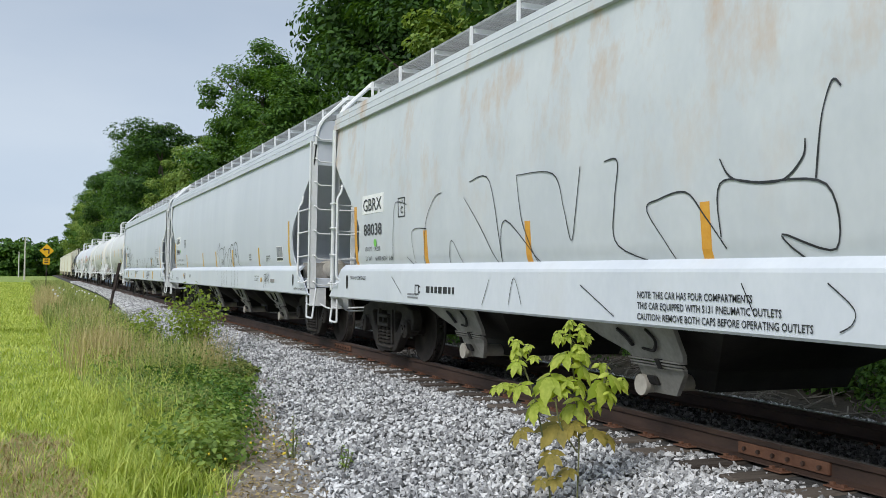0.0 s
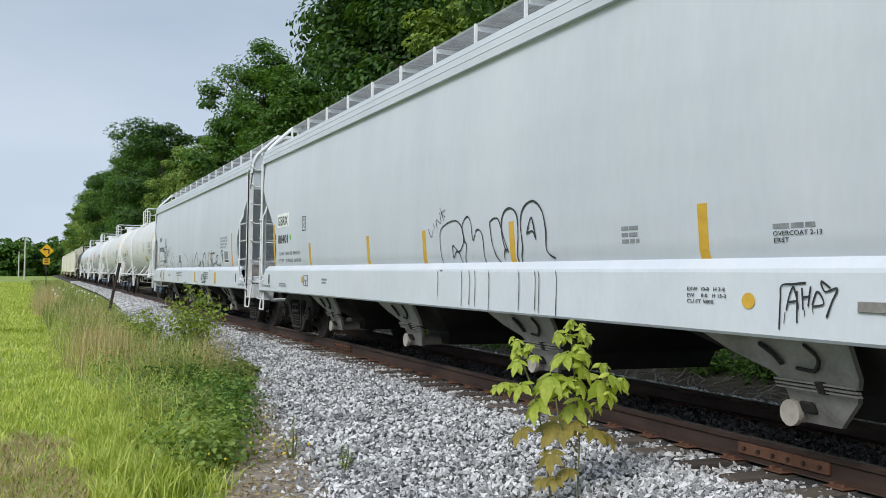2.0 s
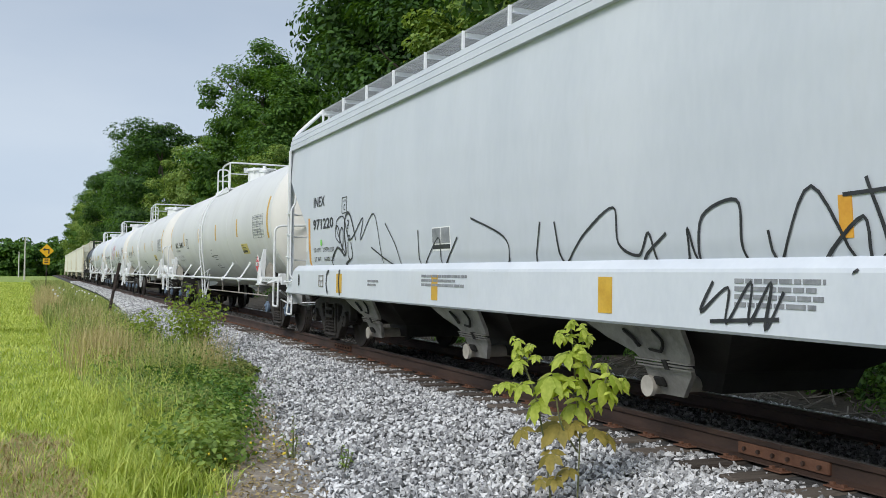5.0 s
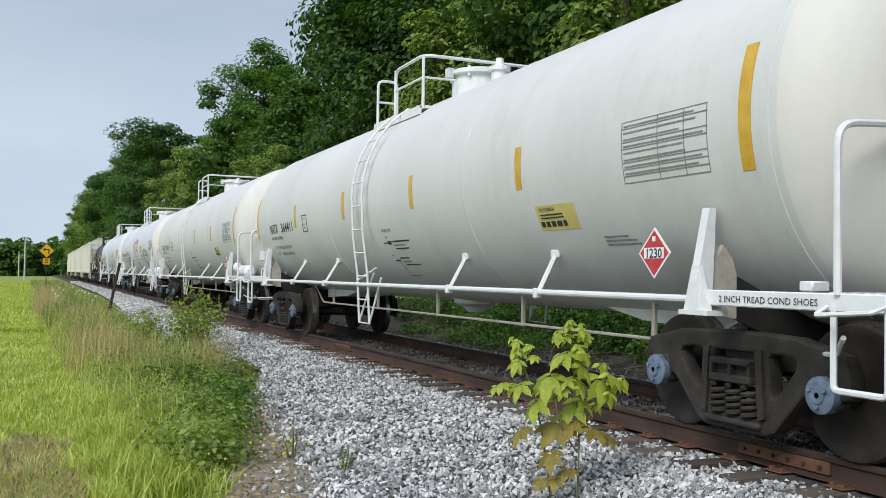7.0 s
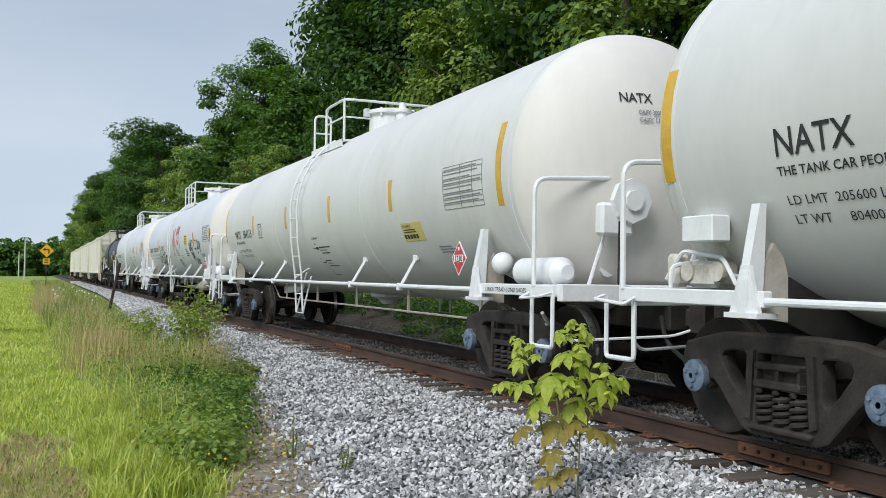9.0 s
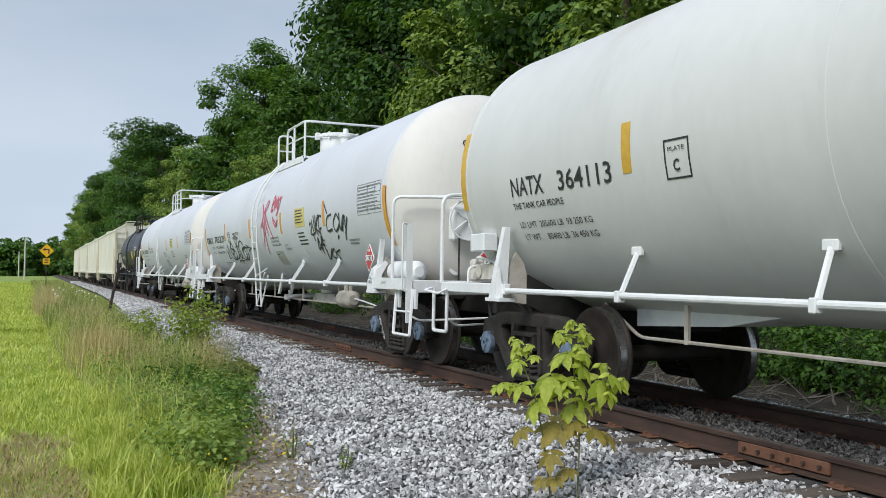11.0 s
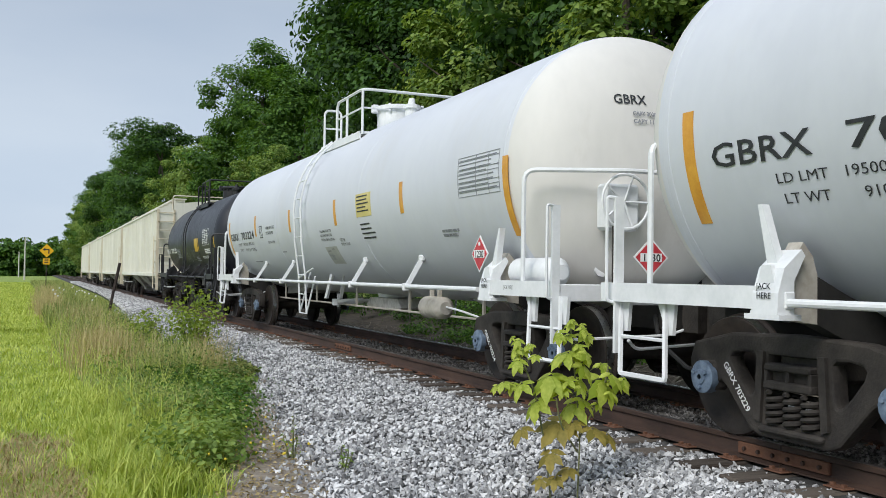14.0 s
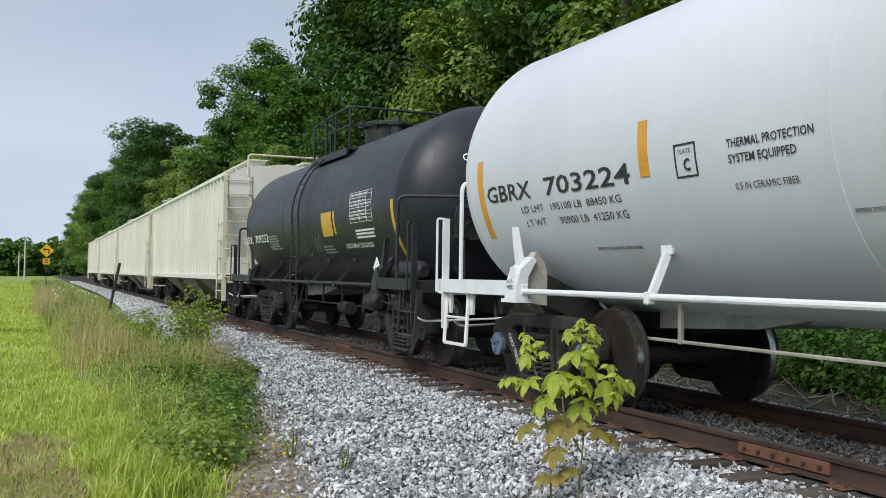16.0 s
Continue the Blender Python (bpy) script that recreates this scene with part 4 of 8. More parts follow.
def tank_ladder(car, y, R, zc, mat, w=0.50, side=-1, low=0.5):
    """Ladder up the tank's flank to the top platform, with braces at its foot."""
    arc = [(side * (R + 0.10) * math.cos(a), zc + (R + 0.10) * math.sin(a)) for a in [radians(-8 + 8 * k) for k in range(9)]]
    foot = [(side * 1.43, low), (side * 1.47, 1.2), (side * (R + 0.07), zc - 0.55)]
    chain = foot + arc
    for s in (-1, 1):
        yy = y + s * w / 2
        part("ladder_rail", tube(B(), [(x, yy, z) for x, z in chain], 0.018, 6), mat, car)
    bm = B()
    pos = [(a, b) for a, b in chain]
    length = 0.0
    for (x0, z0), (x1, z1) in zip(pos, pos[1:]):
        seg = math.hypot(x1 - x0, z1 - z0)
        while length < seg:
            t = length / seg
            part("ladder_rung", tube(B(), [(x0 + (x1 - x0) * t, y - w / 2 - 0.03, z0 + (z1 - z0) * t), (x0 + (x1 - x0) * t, y + w / 2 + 0.03, z0 + (z1 - z0) * t)], 0.011, 5), mat, car)
            length += 0.34
        length -= seg
    tube(bm, [(side * 1.43, y - w / 2, low), (side * 1.36, y - w / 2 - 0.28, 1.16)], 0.016, 6)
    tube(bm, [(side * 1.43, y + w / 2, low), (side * 1.36, y - w / 2 + 0.05, 1.22)], 0.016, 6)
    tube(bm, [(side * 1.47, y + w / 2, 1.12), (side * 1.30, y - w / 2 + 0.1, 1.30)], 0.016, 6)
    part("ladder_brace", bm, mat, car)


def tank_top(car, y, R, zc, mat, long=1.75, corner=0.16):
    """Platform round the manway, with guard rails, fittings housing and valves."""
    top = zc + R
    for s in (-1, 1):
        bm = box(B(), min(s * 0.45, s * 0.98), max(s * 0.45, s * 0.98), y - corner, y + long, top - 0.27, top - 0.23)
        for k in range(int((long + corner) / 0.3)):
            box(bm, min(s * 0.45, s * 0.99), max(s * 0.45, s * 0.99), y - corner + 0.1 + k * 0.3, y - corner + 0.13 + k * 0.3, top - 0.30, top - 0.225)
        box(bm, min(s * 0.96, s * 1.0), max(s * 0.96, s * 1.0), y - corner, y + long, top - 0.36, top - 0.24)
        part("platform", bm, mat, car)
        pts = bend([(s * 0.94, y + long - 0.80, top - 0.28), (s * 0.94, y + long - 0.80, top + 0.46), (s * 0.94, y - corner, top + 0.47), (0.0, y - corner, top + 0.47)], 0.16, 5)
        bm = tube(B(), pts, 0.024, 7)
        tube(bm, [(s * 0.94, y + long - 0.80, top + 0.16), (s * 0.94, y - corner, top + 0.16), (s * 0.45, y - corner, top + 0.16)], 0.016, 6)
        for yy in (y - corner, y + long - 0.80 - 0.6 * (corner > 0.5)):
            tube(bm, [(s * 0.94, yy, top - 0.28), (s * 0.94, yy, top + 0.46)], 0.022, 6)
        part("guard_rail", bm, mat, car)
        pts = bend([(s * 0.94, y + long, top - 0.3), (s * 0.94, y + long, top + 0.46), (s * 0.62, y + long, top + 0.46), (s * 0.62, y + long, top - 0.2)], 0.1, 4)
        bm = tube(B(), pts, 0.022, 7)
        tube(bm, [(s * 0.94, y + long, top + 0.12), (s * 0.62, y + long, top + 0.12)], 0.016, 6)
        part("end_guard_rail", bm, mat, car)
    bm = lathe(B(), [(0.40, top - 0.10), (0.40, top + 0.26), (0.47, top + 0.27), (0.47, top + 0.32), (0.40, top + 0.35), (0.1, top + 0.36)], 24, "z")
    for k in range(8):
        a = k * math.pi / 4
        cyl(bm, (0.43 * math.cos(a), 0.43 * math.sin(a), top + 0.22), (0.43 * math.cos(a), 0.43 * math.sin(a), top + 0.36), 0.025, 6)
    box(bm, -0.52, -0.42, -0.06, 0.06, top + 0.22, top + 0.36, 0.01)
    shifted(bm, 0, y, 0)
    part("manway", bm, mat, car, "flanged manway dome")
    bm = lathe(B(), [(0.11, top - 0.05), (0.11, top + 0.16), (0.15, top + 0.17), (0.15, top + 0.22), (0.06, top + 0.25), (0.05, top + 0.34)], 14, "z")
    shifted(bm, -0.15, y - 0.95, 0)
    part("relief_valve", bm, mat, car)


def tank_mat_light(mat):
    return mat is M["white_rail"]


def tank_end(car, cpl, sgn, R, zc, mat, tmat, style, axle):
    """Stub sill, bolster cradle, end platform, grab rails and stirrups at one end."""
    e = sgn * (cpl - (0.45 if style == "loop" else 0.40))
    tr = sgn * (cpl - axle)
    lo, hi = sorted((e, tr - sgn * 1.3))
    bm = box(B(), -0.28, 0.28, lo, hi, 0.70, 1.02, 0.02)
    part("stub_sill", bm, tmat, car)
    ya, yb, yc = tr - sgn * 0.9, tr - sgn * 2.2, tr - sgn * 3.0
    bm = prism(B(), [(ya, 1.05), (yc, 1.0), (yc, 0.93), (yb, 0.80), (ya, 0.74)], "x", -0.42, 0.42)
    part("sill_pad", bm, mat if style == "loop" else M["chute"], car, "tapered sill pad under the tank")
    lo, hi = sorted((e - sgn * 0.106, tr - sgn * 0.15))
    for s in (-1, 1):
        bm = box(B(), min(s * 1.42, s * 1.50), max(s * 1.42, s * 1.50), lo, hi, 1.02, 1.13, 0.008)
        part("end_side_sill", bm, mat, car)
        a, b = sorted((tr - sgn * (0.05 if style == "loop" else 0.11), tr + sgn * (0.03 if style == "loop" else 0.06)))
        bm = prism(B(), [(s * 1.30, 1.45), (s * 1.22, 1.36), (s * 1.18, 1.24), (s * 1.18, 0.92), (s * 1.45, 0.955), (s * 1.45, 1.2)], "y", a + 0.02, b - 0.02)
        part("bolster_plate", bm, M["dusty"] if tank_mat_light(mat) else mat, car, "dusty bolster plate" if tank_mat_light(mat) else "")
        # inner end of the same plate, coloured near-black for the shade on it
        bm = prism(B(), [(s * 1.18, 1.23), (s * 0.9, 1.10), (s * 0.3, 0.90), (s * 0.3, 0.72), (s * 0.9, 0.80), (s * 1.18, 0.92)], "y", a + 0.02, b - 0.02)
        part("shaded_plate_inner", bm, tmat, car)
        if style == "loop":
            bm = prism(B(), [(s * 1.42, 0.96), (s * 1.56, 0.96), (s * 1.545, 1.2), (s * 1.44, 1.71), (s * 1.385, 1.71), (s * 1.40, 1.3)], "y", a, b)
        else:
            bm = prism(B(), [(s * 1.42, 0.96), (s * 1.56, 0.96), (s * 1.55, 1.12), (s * 1.50, 1.28), (s * 1.36, 1.40), (s * 1.33, 1.36), (s * 1.42, 1.2)], "y", a - 0.03, b + 0.03)
            prism(bm, [(tr - 0.05, 1.27), (tr + 0.05, 1.27), (tr + sgn * 0.13 + 0.02, 1.70), (tr + sgn * 0.13 - 0.02, 1.70)], "x", min(s * 1.40, s * 1.46), max(s * 1.40, s * 1.46))
        box(bm, min(s * 1.38, s * 1.56), max(s * 1.38, s * 1.56), tr - 0.16, tr + 0.16, 0.95, 0.985)
        part("bolster", bm, mat, car, "tapered bolster bracket")
        bm = prism(B(), [(tr + sgn * 0.03, 1.30), (tr - sgn * 0.05, 1.30), (tr - sgn * 0.14, 0.985), (tr + sgn * 0.14, 0.985)], "x", min(s * 1.50, s * 1.53), max(s * 1.50, s * 1.53))
        part("bolster_web", bm, mat, car)
        g0 = (8.47 if sgn > 0 else -8.15) if style == "loop" else sgn * (cpl - (0.59 if sgn > 0 else 0.40))
        if style == "loop":
            pts = bend([(s * 1.50, g0, 1.12), (s * 1.50, g0, 2.14), (s * 0.35, g0, 2.20)], 0.14, 5)
            bm = tube(B(), pts, 0.024, 7)
            tube(bm, [(s * 0.9, g0, 1.12), (s * 0.52, g0, 2.18)], 0.02, 6)
            part("end_grab_rail", bm, mat, car)
            gs = 8.70 if sgn > 0 else -8.51
            pts = bend([(s * 1.50, gs, 1.05), (s * 1.50, gs, 0.56), (s * 1.50, gs - sgn * 0.39, 0.56), (s * 1.50, gs - sgn * 0.39, 1.05)], 0.04, 3)
            part("stirrup_step", tube(B(), pts, 0.021, 7), mat, car)
            pts = bend([(s * 1.52, gs, 1.06), (s * 1.62, gs, 1.03), (s * 1.62, gs - sgn * 0.42, 1.0), (s * 1.52, gs - sgn * 0.42, 1.05)], 0.03, 3)
            part("hand_hold", tube(B(), pts, 0.015, 6), mat, car)
        else:
            pts = bend([(s * 1.50, sgn * (cpl - 1.02), 1.12), (s * 1.50, sgn * (cpl - 1.02), 2.24), (s * 0.62, sgn * (cpl - 0.58), 2.24), (s * 0.003, sgn * (cpl - 0.58), 2.24)], 0.12, 5)
            part("end_grab_rail", tube(B(), pts, 0.024, 7), mat, car)
            bm = box(B(), min(s * 1.46, s * 1.54), max(s * 1.46, s * 1.54), g0 - 0.015, g0 + 0.015, 0.60, 1.86)
            tube(bm, bend([(s * 1.52, g0, 1.85), (s * 1.60, g0 + sgn * 0.02, 1.86), (s * 1.60, g0 + sgn * 0.02, 1.02), (s * 1.52, g0, 1.0)], 0.03, 3), 0.014, 6)
            box(bm, min(s * 1.508, s * 1.545), max(s * 1.508, s * 1.545), min(e, tr), max(e, tr), 1.015, 1.165)
            part("end_post", bm, mat, car)
            o = g0 - (0.0 if sgn > 0 else 0.06)
            i = o - sgn * 0.58
            pts = bend([(s * 1.47, o, 1.02), (s * 1.55, o - 0.11, 0.45), (s * 1.55, i - 0.11, 0.45), (s * 1.47, i, 1.02)], 0.02, 2)
            bm = tube(B(), pts, 0.021, 5)
            tube(bm, [(s * 1.51, o - 0.055, 0.74), (s * 1.51, i - 0.055, 0.74)], 0.015, 5)
            for q in (o, i):
                prism(bm, [(q + 0.10, 1.03), (q - 0.12, 1.03), (q - 0.09, 0.78), (q - 0.02, 0.78)], "x", min(s * 1.44, s * 1.47), max(s * 1.44, s * 1.47))
            part("stirrup_step", bm, mat, car)
    a, b = sorted((e, e - sgn * 0.10))
    part("end_beam", box(B(), -1.452, 1.452, a, b, 0.98, 1.14, 0.008), mat, car)
    a, b = sorted((e - sgn * 0.1, e - sgn * 0.62))
    bm = B()
    for k in range(6):
        box(bm, -1.42, 1.42, a + 0.02 + k * (b - a) / 6, a + 0.06 + k * (b - a) / 6, 1.10, 1.135)
    part("end_walkway", bm, mat, car)
    add_coupler(car, sgn * cpl, sgn)


def tank_car(label, y0, cpl, R, zc, tank_mat, mat, style, blue, ladder_at=0.6, low=0.5, dome=0.0, struts=(-4.47, -2.37, 2.75, 4.86), long=1.75, corner=0.16, tanks=2, axle=2.24):
    car = thing("tank_car", label, "tank car", "cars of the freight train", (0, y0, 0))
    half = cpl - 0.80
    child("tank", tank_shell(R, half, tank_mat), car, (0, 0, zc))
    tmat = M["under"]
    for yb in (-half + 0.74, (-half + 0.74) * 0.36, (half - 0.74) * 0.36, half - 0.37):
        bm = shifted(lathe(B(), [(R - 0.004, -0.035), (R + 0.004, -0.03), (R + 0.004, 0.03), (R - 0.004, 0.035)], 64, "y", True), 0, yb, zc)
        part("jacket_band", bm, tank_mat, car, "", True)
    tank_top(car, dome, R, zc, mat, long, corner)
    tank_ladder(car, ladder_at, R, zc, mat, 0.46, -1, low)
    tank_ladder(car, ladder_at, R, zc, mat, 0.5, 1, low)
    for s in (-1, 1):
        if style == "loop":
            axle_end, truck_y = (2.03, 7.17) if s > 0 else (2.16, -6.74)
        else:
            axle_end, truck_y = (2.30, cpl - 2.05) if s > 0 else (1.75, -cpl + 1.95)
        tank_end(car, cpl, s, R, zc, mat, tmat, style, axle_end)
        add_truck(car, truck_y, blue)
    ends = cpl - axle - 0.1
    for s in (-1, 1):
        part("side_handrail", tube(B(), [(s * 1.47, -ends - (0.15 if style == "loop" else 0.05), 1.06), (s * 1.47, ends + (0.29 if style == "loop" else -0.2), 1.06)], 0.028, 10), mat, car)
        for y in struts:
            bm = tube(B(), [(s * 1.47, y, 1.03), (s * math.sqrt(R * R - (zc - 1.42) ** 2) * 1.015, y + 0.15, 1.42)], 0.026 if axle > 2.1 else 0.04, 4 + 2 * (axle > 2.1))
            box(bm, min(s * 1.43, s * 1.51), max(s * 1.43, s * 1.51), y - 0.03, y + 0.03, 1.0, 1.10, 0.01)
            xs = math.sqrt(R * R - (zc - 1.45) ** 2)
            box(bm, min(s * xs * 0.98, s * (xs + 0.02)), max(s * xs * 0.98, s * (xs + 0.02)), y + 0.08, y + 0.22, 1.39, 1.47, 0.01)
            part("handrail_strut", bm, mat, car)
    # brake rigging and pipes below the tank
    bm = tube(B(), bend([(-0.6, -ends + 0.3, 0.95), (-0.6, -ends + 0.9, 0.65), (-0.6, ends - 0.9, 0.65), (-0.6, ends - 0.3, 0.95)], 0.1, 3), 0.017, 6)
    for k in range(5):
        y = -ends + 1.6 + k * (2 * ends - 3.2) / 4
        box(bm, -0.615, -0.585, y - 0.025, y + 0.025, 0.63, zc - math.sqrt(R * R - 0.36) + 0.02)
    part("brake_pipe", bm, M["dusty"] if tank_mat_light(mat) else mat, car, "tan brake pipe on hangers")
    if tank_mat is M["tank_black"]:
        bm = cyl(B(), (-0.85, -1.3, 0.62), (-0.85, -0.85, 0.62), 0.11, 16)
        cyl(bm, (-0.85, -0.85, 0.62), (-0.85, -0.68, 0.62), 0.11, 16, 0.05)
        part("brake_cylinder", bm, M["under"], car, smooth=True)
    if axle < 2.1:
        bm = cyl(B(), (-1.18, -5.25 * cpl / 8.95, 0.80), (-1.18, -4.75 * cpl / 8.95, 0.80), 0.14, 18)
        for q, r in ((-5.25, -5.33), (-4.75, -4.68)):
            cyl(bm, (-1.18, q * cpl / 8.95, 0.80), (-1.18, r * cpl / 8.95, 0.80), 0.14, 18, 0.08)
        box(bm, -1.2, -1.16, -5.15 * cpl / 8.95, -5.09 * cpl / 8.95, 0.9, 1.06)
        box(bm, -1.2, -1.16, -4.9 * cpl / 8.95, -4.84 * cpl / 8.95, 0.9, 1.06)
        part("air_cylinder", bm, M["dusty"] if tank_mat_light(mat) else mat, car, "hanging air cylinder", True)
        tube_pts = bend([(-1.18, -5.3 * cpl / 8.95, 0.82), (-1.1, -5.6 * cpl / 8.95, 0.78), (-0.9, -5.75 * cpl / 8.95, 0.7)], 0.06, 3)
        part("air_pipe", tube(B(), tube_pts, 0.014, 6), mat, car)
    else:
        yv = cpl - 1.32
        fit_mat = M["dusty_white"] if tank_mat_light(mat) else mat
        for dx, dy, dz, sx, sy, sz in ((-1.16, 0.05, 1.14, 0.22, 0.34, 0.20), (-1.13, 0.0, 1.34, 0.16, 0.24, 0.16), (-0.86, 0.12, 1.14, 0.2, 0.2, 0.34), (-1.2, 0.42, 1.14, 0.14, 0.14, 0.26), (-1.12, -0.22, 1.52, 0.28, 0.40, 0.34), (-0.95, 0.3, 1.4, 0.22, 0.26, 0.3)):
            part("control_valve", box(B(), dx - sx / 2, dx + sx / 2, yv + dy - sy / 2, yv + dy + sy / 2, dz, dz + sz, 0.03), fit_mat, car)
        for pts in (((-1.12, -0.3, 1.2), (-1.12, 0.1, 1.28), (-1.12, 0.3, 1.52), (-0.9, 0.35, 1.56)), ((-1.28, -0.35, 1.16), (-1.28, -0.2, 1.36), (-1.25, 0.3, 1.42), (-1.25, 0.5, 1.2)), ((-1.0, -0.4, 1.16), (-1.0, -0.3, 1.62), (-0.8, 0.1, 1.62)), ((-1.36, 0.3, 1.06), (-1.36, 0.3, 1.3), (-1.1, 0.3, 1.34))):
            part("air_pipe", tube(B(), bend([(a, yv + b, c) for a, b, c in pts], 0.06, 3), 0.017, 6), mat, car)
        for dy in (-0.14, 0.2):
            part("valve_flange", cyl(B(), (-1.29, yv + dy, 1.26), (-1.24, yv + dy, 1.26), 0.075, 12), fit_mat, car)
        bm = tube(B(), bend([(-1.35, -cpl + 1.0, 0.86), (-1.1, -cpl + 1.3, 0.72), (-0.9, -cpl + 1.9, 0.74)], 0.1, 3), 0.018, 6)
        part("train_line", bm, mat, car)
    bm = B()
    if tanks == 0:
        box(bm, -1.30, -1.15, -cpl + 1.3, -cpl + 1.42, 1.13, 1.20, 0.01)
    else:
        cyl(bm, (-1.22, -cpl + 0.85, 1.25), (-1.22, -cpl + 1.60, 1.25), 0.145, 20)
        cyl(bm, (-1.22, -cpl + 0.85, 1.25), (-1.22, -cpl + 0.75, 1.25), 0.145, 20, 0.07)
        cyl(bm, (-1.22, -cpl + 1.60, 1.25), (-1.22, -cpl + 1.70, 1.25), 0.145, 20, 0.07)
    if tanks == 2:
        bmesh.ops.create_uvsphere(bm, u_segments=16, v_segments=10, radius=0.12, matrix=Matrix.Translation((-1.3, -cpl + 1.95, 1.34)))
    part("air_reservoir", bm, mat, car, smooth=True)
    bm = lathe(B(), [(0.35, zc - R + 0.10), (0.32, zc - R - 0.03), (0.16, zc - R - 0.09), (0.12, zc - R - 0.16)], 20, "z")
    shifted(bm, 0, dome, 0)
    if style == "post" and axle < 2.1 and cpl > 8:
        # outlet valve arm and the legs that guard it
        arm = cyl(B(), (-0.78, 0.74, 0.69), (-0.25, 0.70, 0.72), 0.05, 12)
        cyl(arm, (-0.25, 0.70, 0.72), (0.25, 0.62, 0.72), 0.032, 10)
        cyl(arm, (-0.72, 0.74, 0.60), (-0.72, 0.74, 0.84), 0.022, 8)
        box(arm, -0.82, -0.74, 0.68, 0.80, 0.63, 0.75, 0.01)
        part("outlet_arm", arm, mat, car, "white outlet valve arm")
        for ya, yb, w, xb in ((0.34, 0.72, 0.075, -0.95), (0.26, 0.58, 0.04, -0.72)):
            leg = prism(B(), [(ya - w, 1.24), (ya + w, 1.24), (yb + w, 0.76), (yb - w, 0.76)], "x", xb - 0.02, xb + 0.02)
            part("outlet_leg", leg, mat, car)
        part("outlet_brace", tube(B(), [(-0.95, -0.35, 1.21), (-0.75, 0.55, 0.75)], 0.014, 6), mat, car)
        skid = prism(B(), [(0.35, 0.66), (0.15, 0.80), (-1.25, 0.80), (-1.45, 0.66), (-1.35, 0.62), (0.25, 0.62)], "x", -0.30, 0.30)
        part("outlet_skid", skid, M["dusty_white"], car, "dusty skid round the outlet")
    part("bottom_outlet", bm, M["under"] if tank_mat == M["tank_black"] else mat, car)
    # hand brake at the end that leads
    bm = B()
    ye, xo, zo = -cpl + 0.72, -0.55, 1.95
    if style != "loop":
        tube(bm, [(xo + 0.27 * math.cos(a), ye - 0.03, zo + 0.27 * math.sin(a)) for a in [k * 2 * math.pi / 20 for k in range(21)]], 0.016, 6)
        for k in range(5):
            a = k * 2 * math.pi / 5
            tube(bm, [(xo, ye, zo), (xo + 0.27 * math.cos(a), ye - 0.03, zo + 0.27 * math.sin(a))], 0.012, 5)
        part("brake_wheel", bm, mat, car)
        part("brake_gear_box", box(B(), xo - 0.2, xo + 0.2, ye + 0.02, ye + 0.2, zo - 0.28, zo + 0.18, 0.03), mat, car)
    else:
        cyl(bm, (xo, ye - 0.05, zo), (xo, ye + 0.02, zo), 0.22, 8)
        cyl(bm, (xo, ye - 0.09, zo), (xo, ye - 0.04, zo), 0.10, 10)
        box(bm, xo - 0.32, xo + 0.05, ye, ye + 0.14, zo - 0.34, zo - 0.02, 0.03)
        part("brake_gear_box", bm, mat, car)
    bm = tube(B(), [(xo - 0.12, ye, zo - 0.2), (xo - 0.12, ye, 1.1)], 0.014, 5)
    part("brake_chain", bm, M["truck"], car)
    bm = box(B(), -0.75, -0.35, -cpl + 1.25, -cpl + 1.75, 1.15, 1.42, 0.04)
    cyl(bm, (-0.55, -cpl + 1.1, 1.3), (-0.55, -cpl + 1.9, 1.3), 0.09, 10)
    part("brake_valve", bm, mat, car)
    return car


car_d = tank_car("white tank car with yellow reflectors, blue bearing caps and red placards", 62.75, 9.05, 1.48, 2.325, M["tank_cream"], M["white_rail"], "loop", True, ladder_at=0.78, dome=0.0, tanks=0)
car_e = tank_car("dusty white tank car with yellow reflectors and a faint data panel", 80.85, 9.05, 1.48, 2.325, M["tank_cream"], M["white_rail"], "loop", True, ladder_at=0.78, dome=0.0)
car_f = tank_car("white tank car sprayed with red and black graffiti", 98.92, 8.95, 1.48, 2.325, M["tank_white"], M["white_rail"], "post", True, ladder_at=0.52, dome=-0.43, struts=(-4.68, -2.38, 2.06, 4.45), long=1.5, corner=0.75, tanks=1, axle=2.05)
car_g = tank_car("clean white tank car with orange reflectors and black lettering", 116.85, 8.95, 1.48, 2.325, M["tank_white"], M["white_rail"], "post", True, ladder_at=0.52, dome=-0.43, struts=(-4.68, -2.38, 2.06, 4.45), long=1.5, corner=0.75, tanks=1, axle=2.05)
car_h = tank_car("short black tank car with white lettering and a yellow panel", 132.1, 6.3, 1.36, 2.26, M["tank_black"], M["black_rail"], "post", False, ladder_at=0.3, dome=-0.6, struts=(-2.4, -0.9, 1.2, 2.6), long=1.5, corner=0.75, tanks=1, axle=2.05)
CARS += [(car_d, 62.75), (car_e, 80.85), (car_f, 98.92), (car_g, 116.85), (car_h, 132.1)]


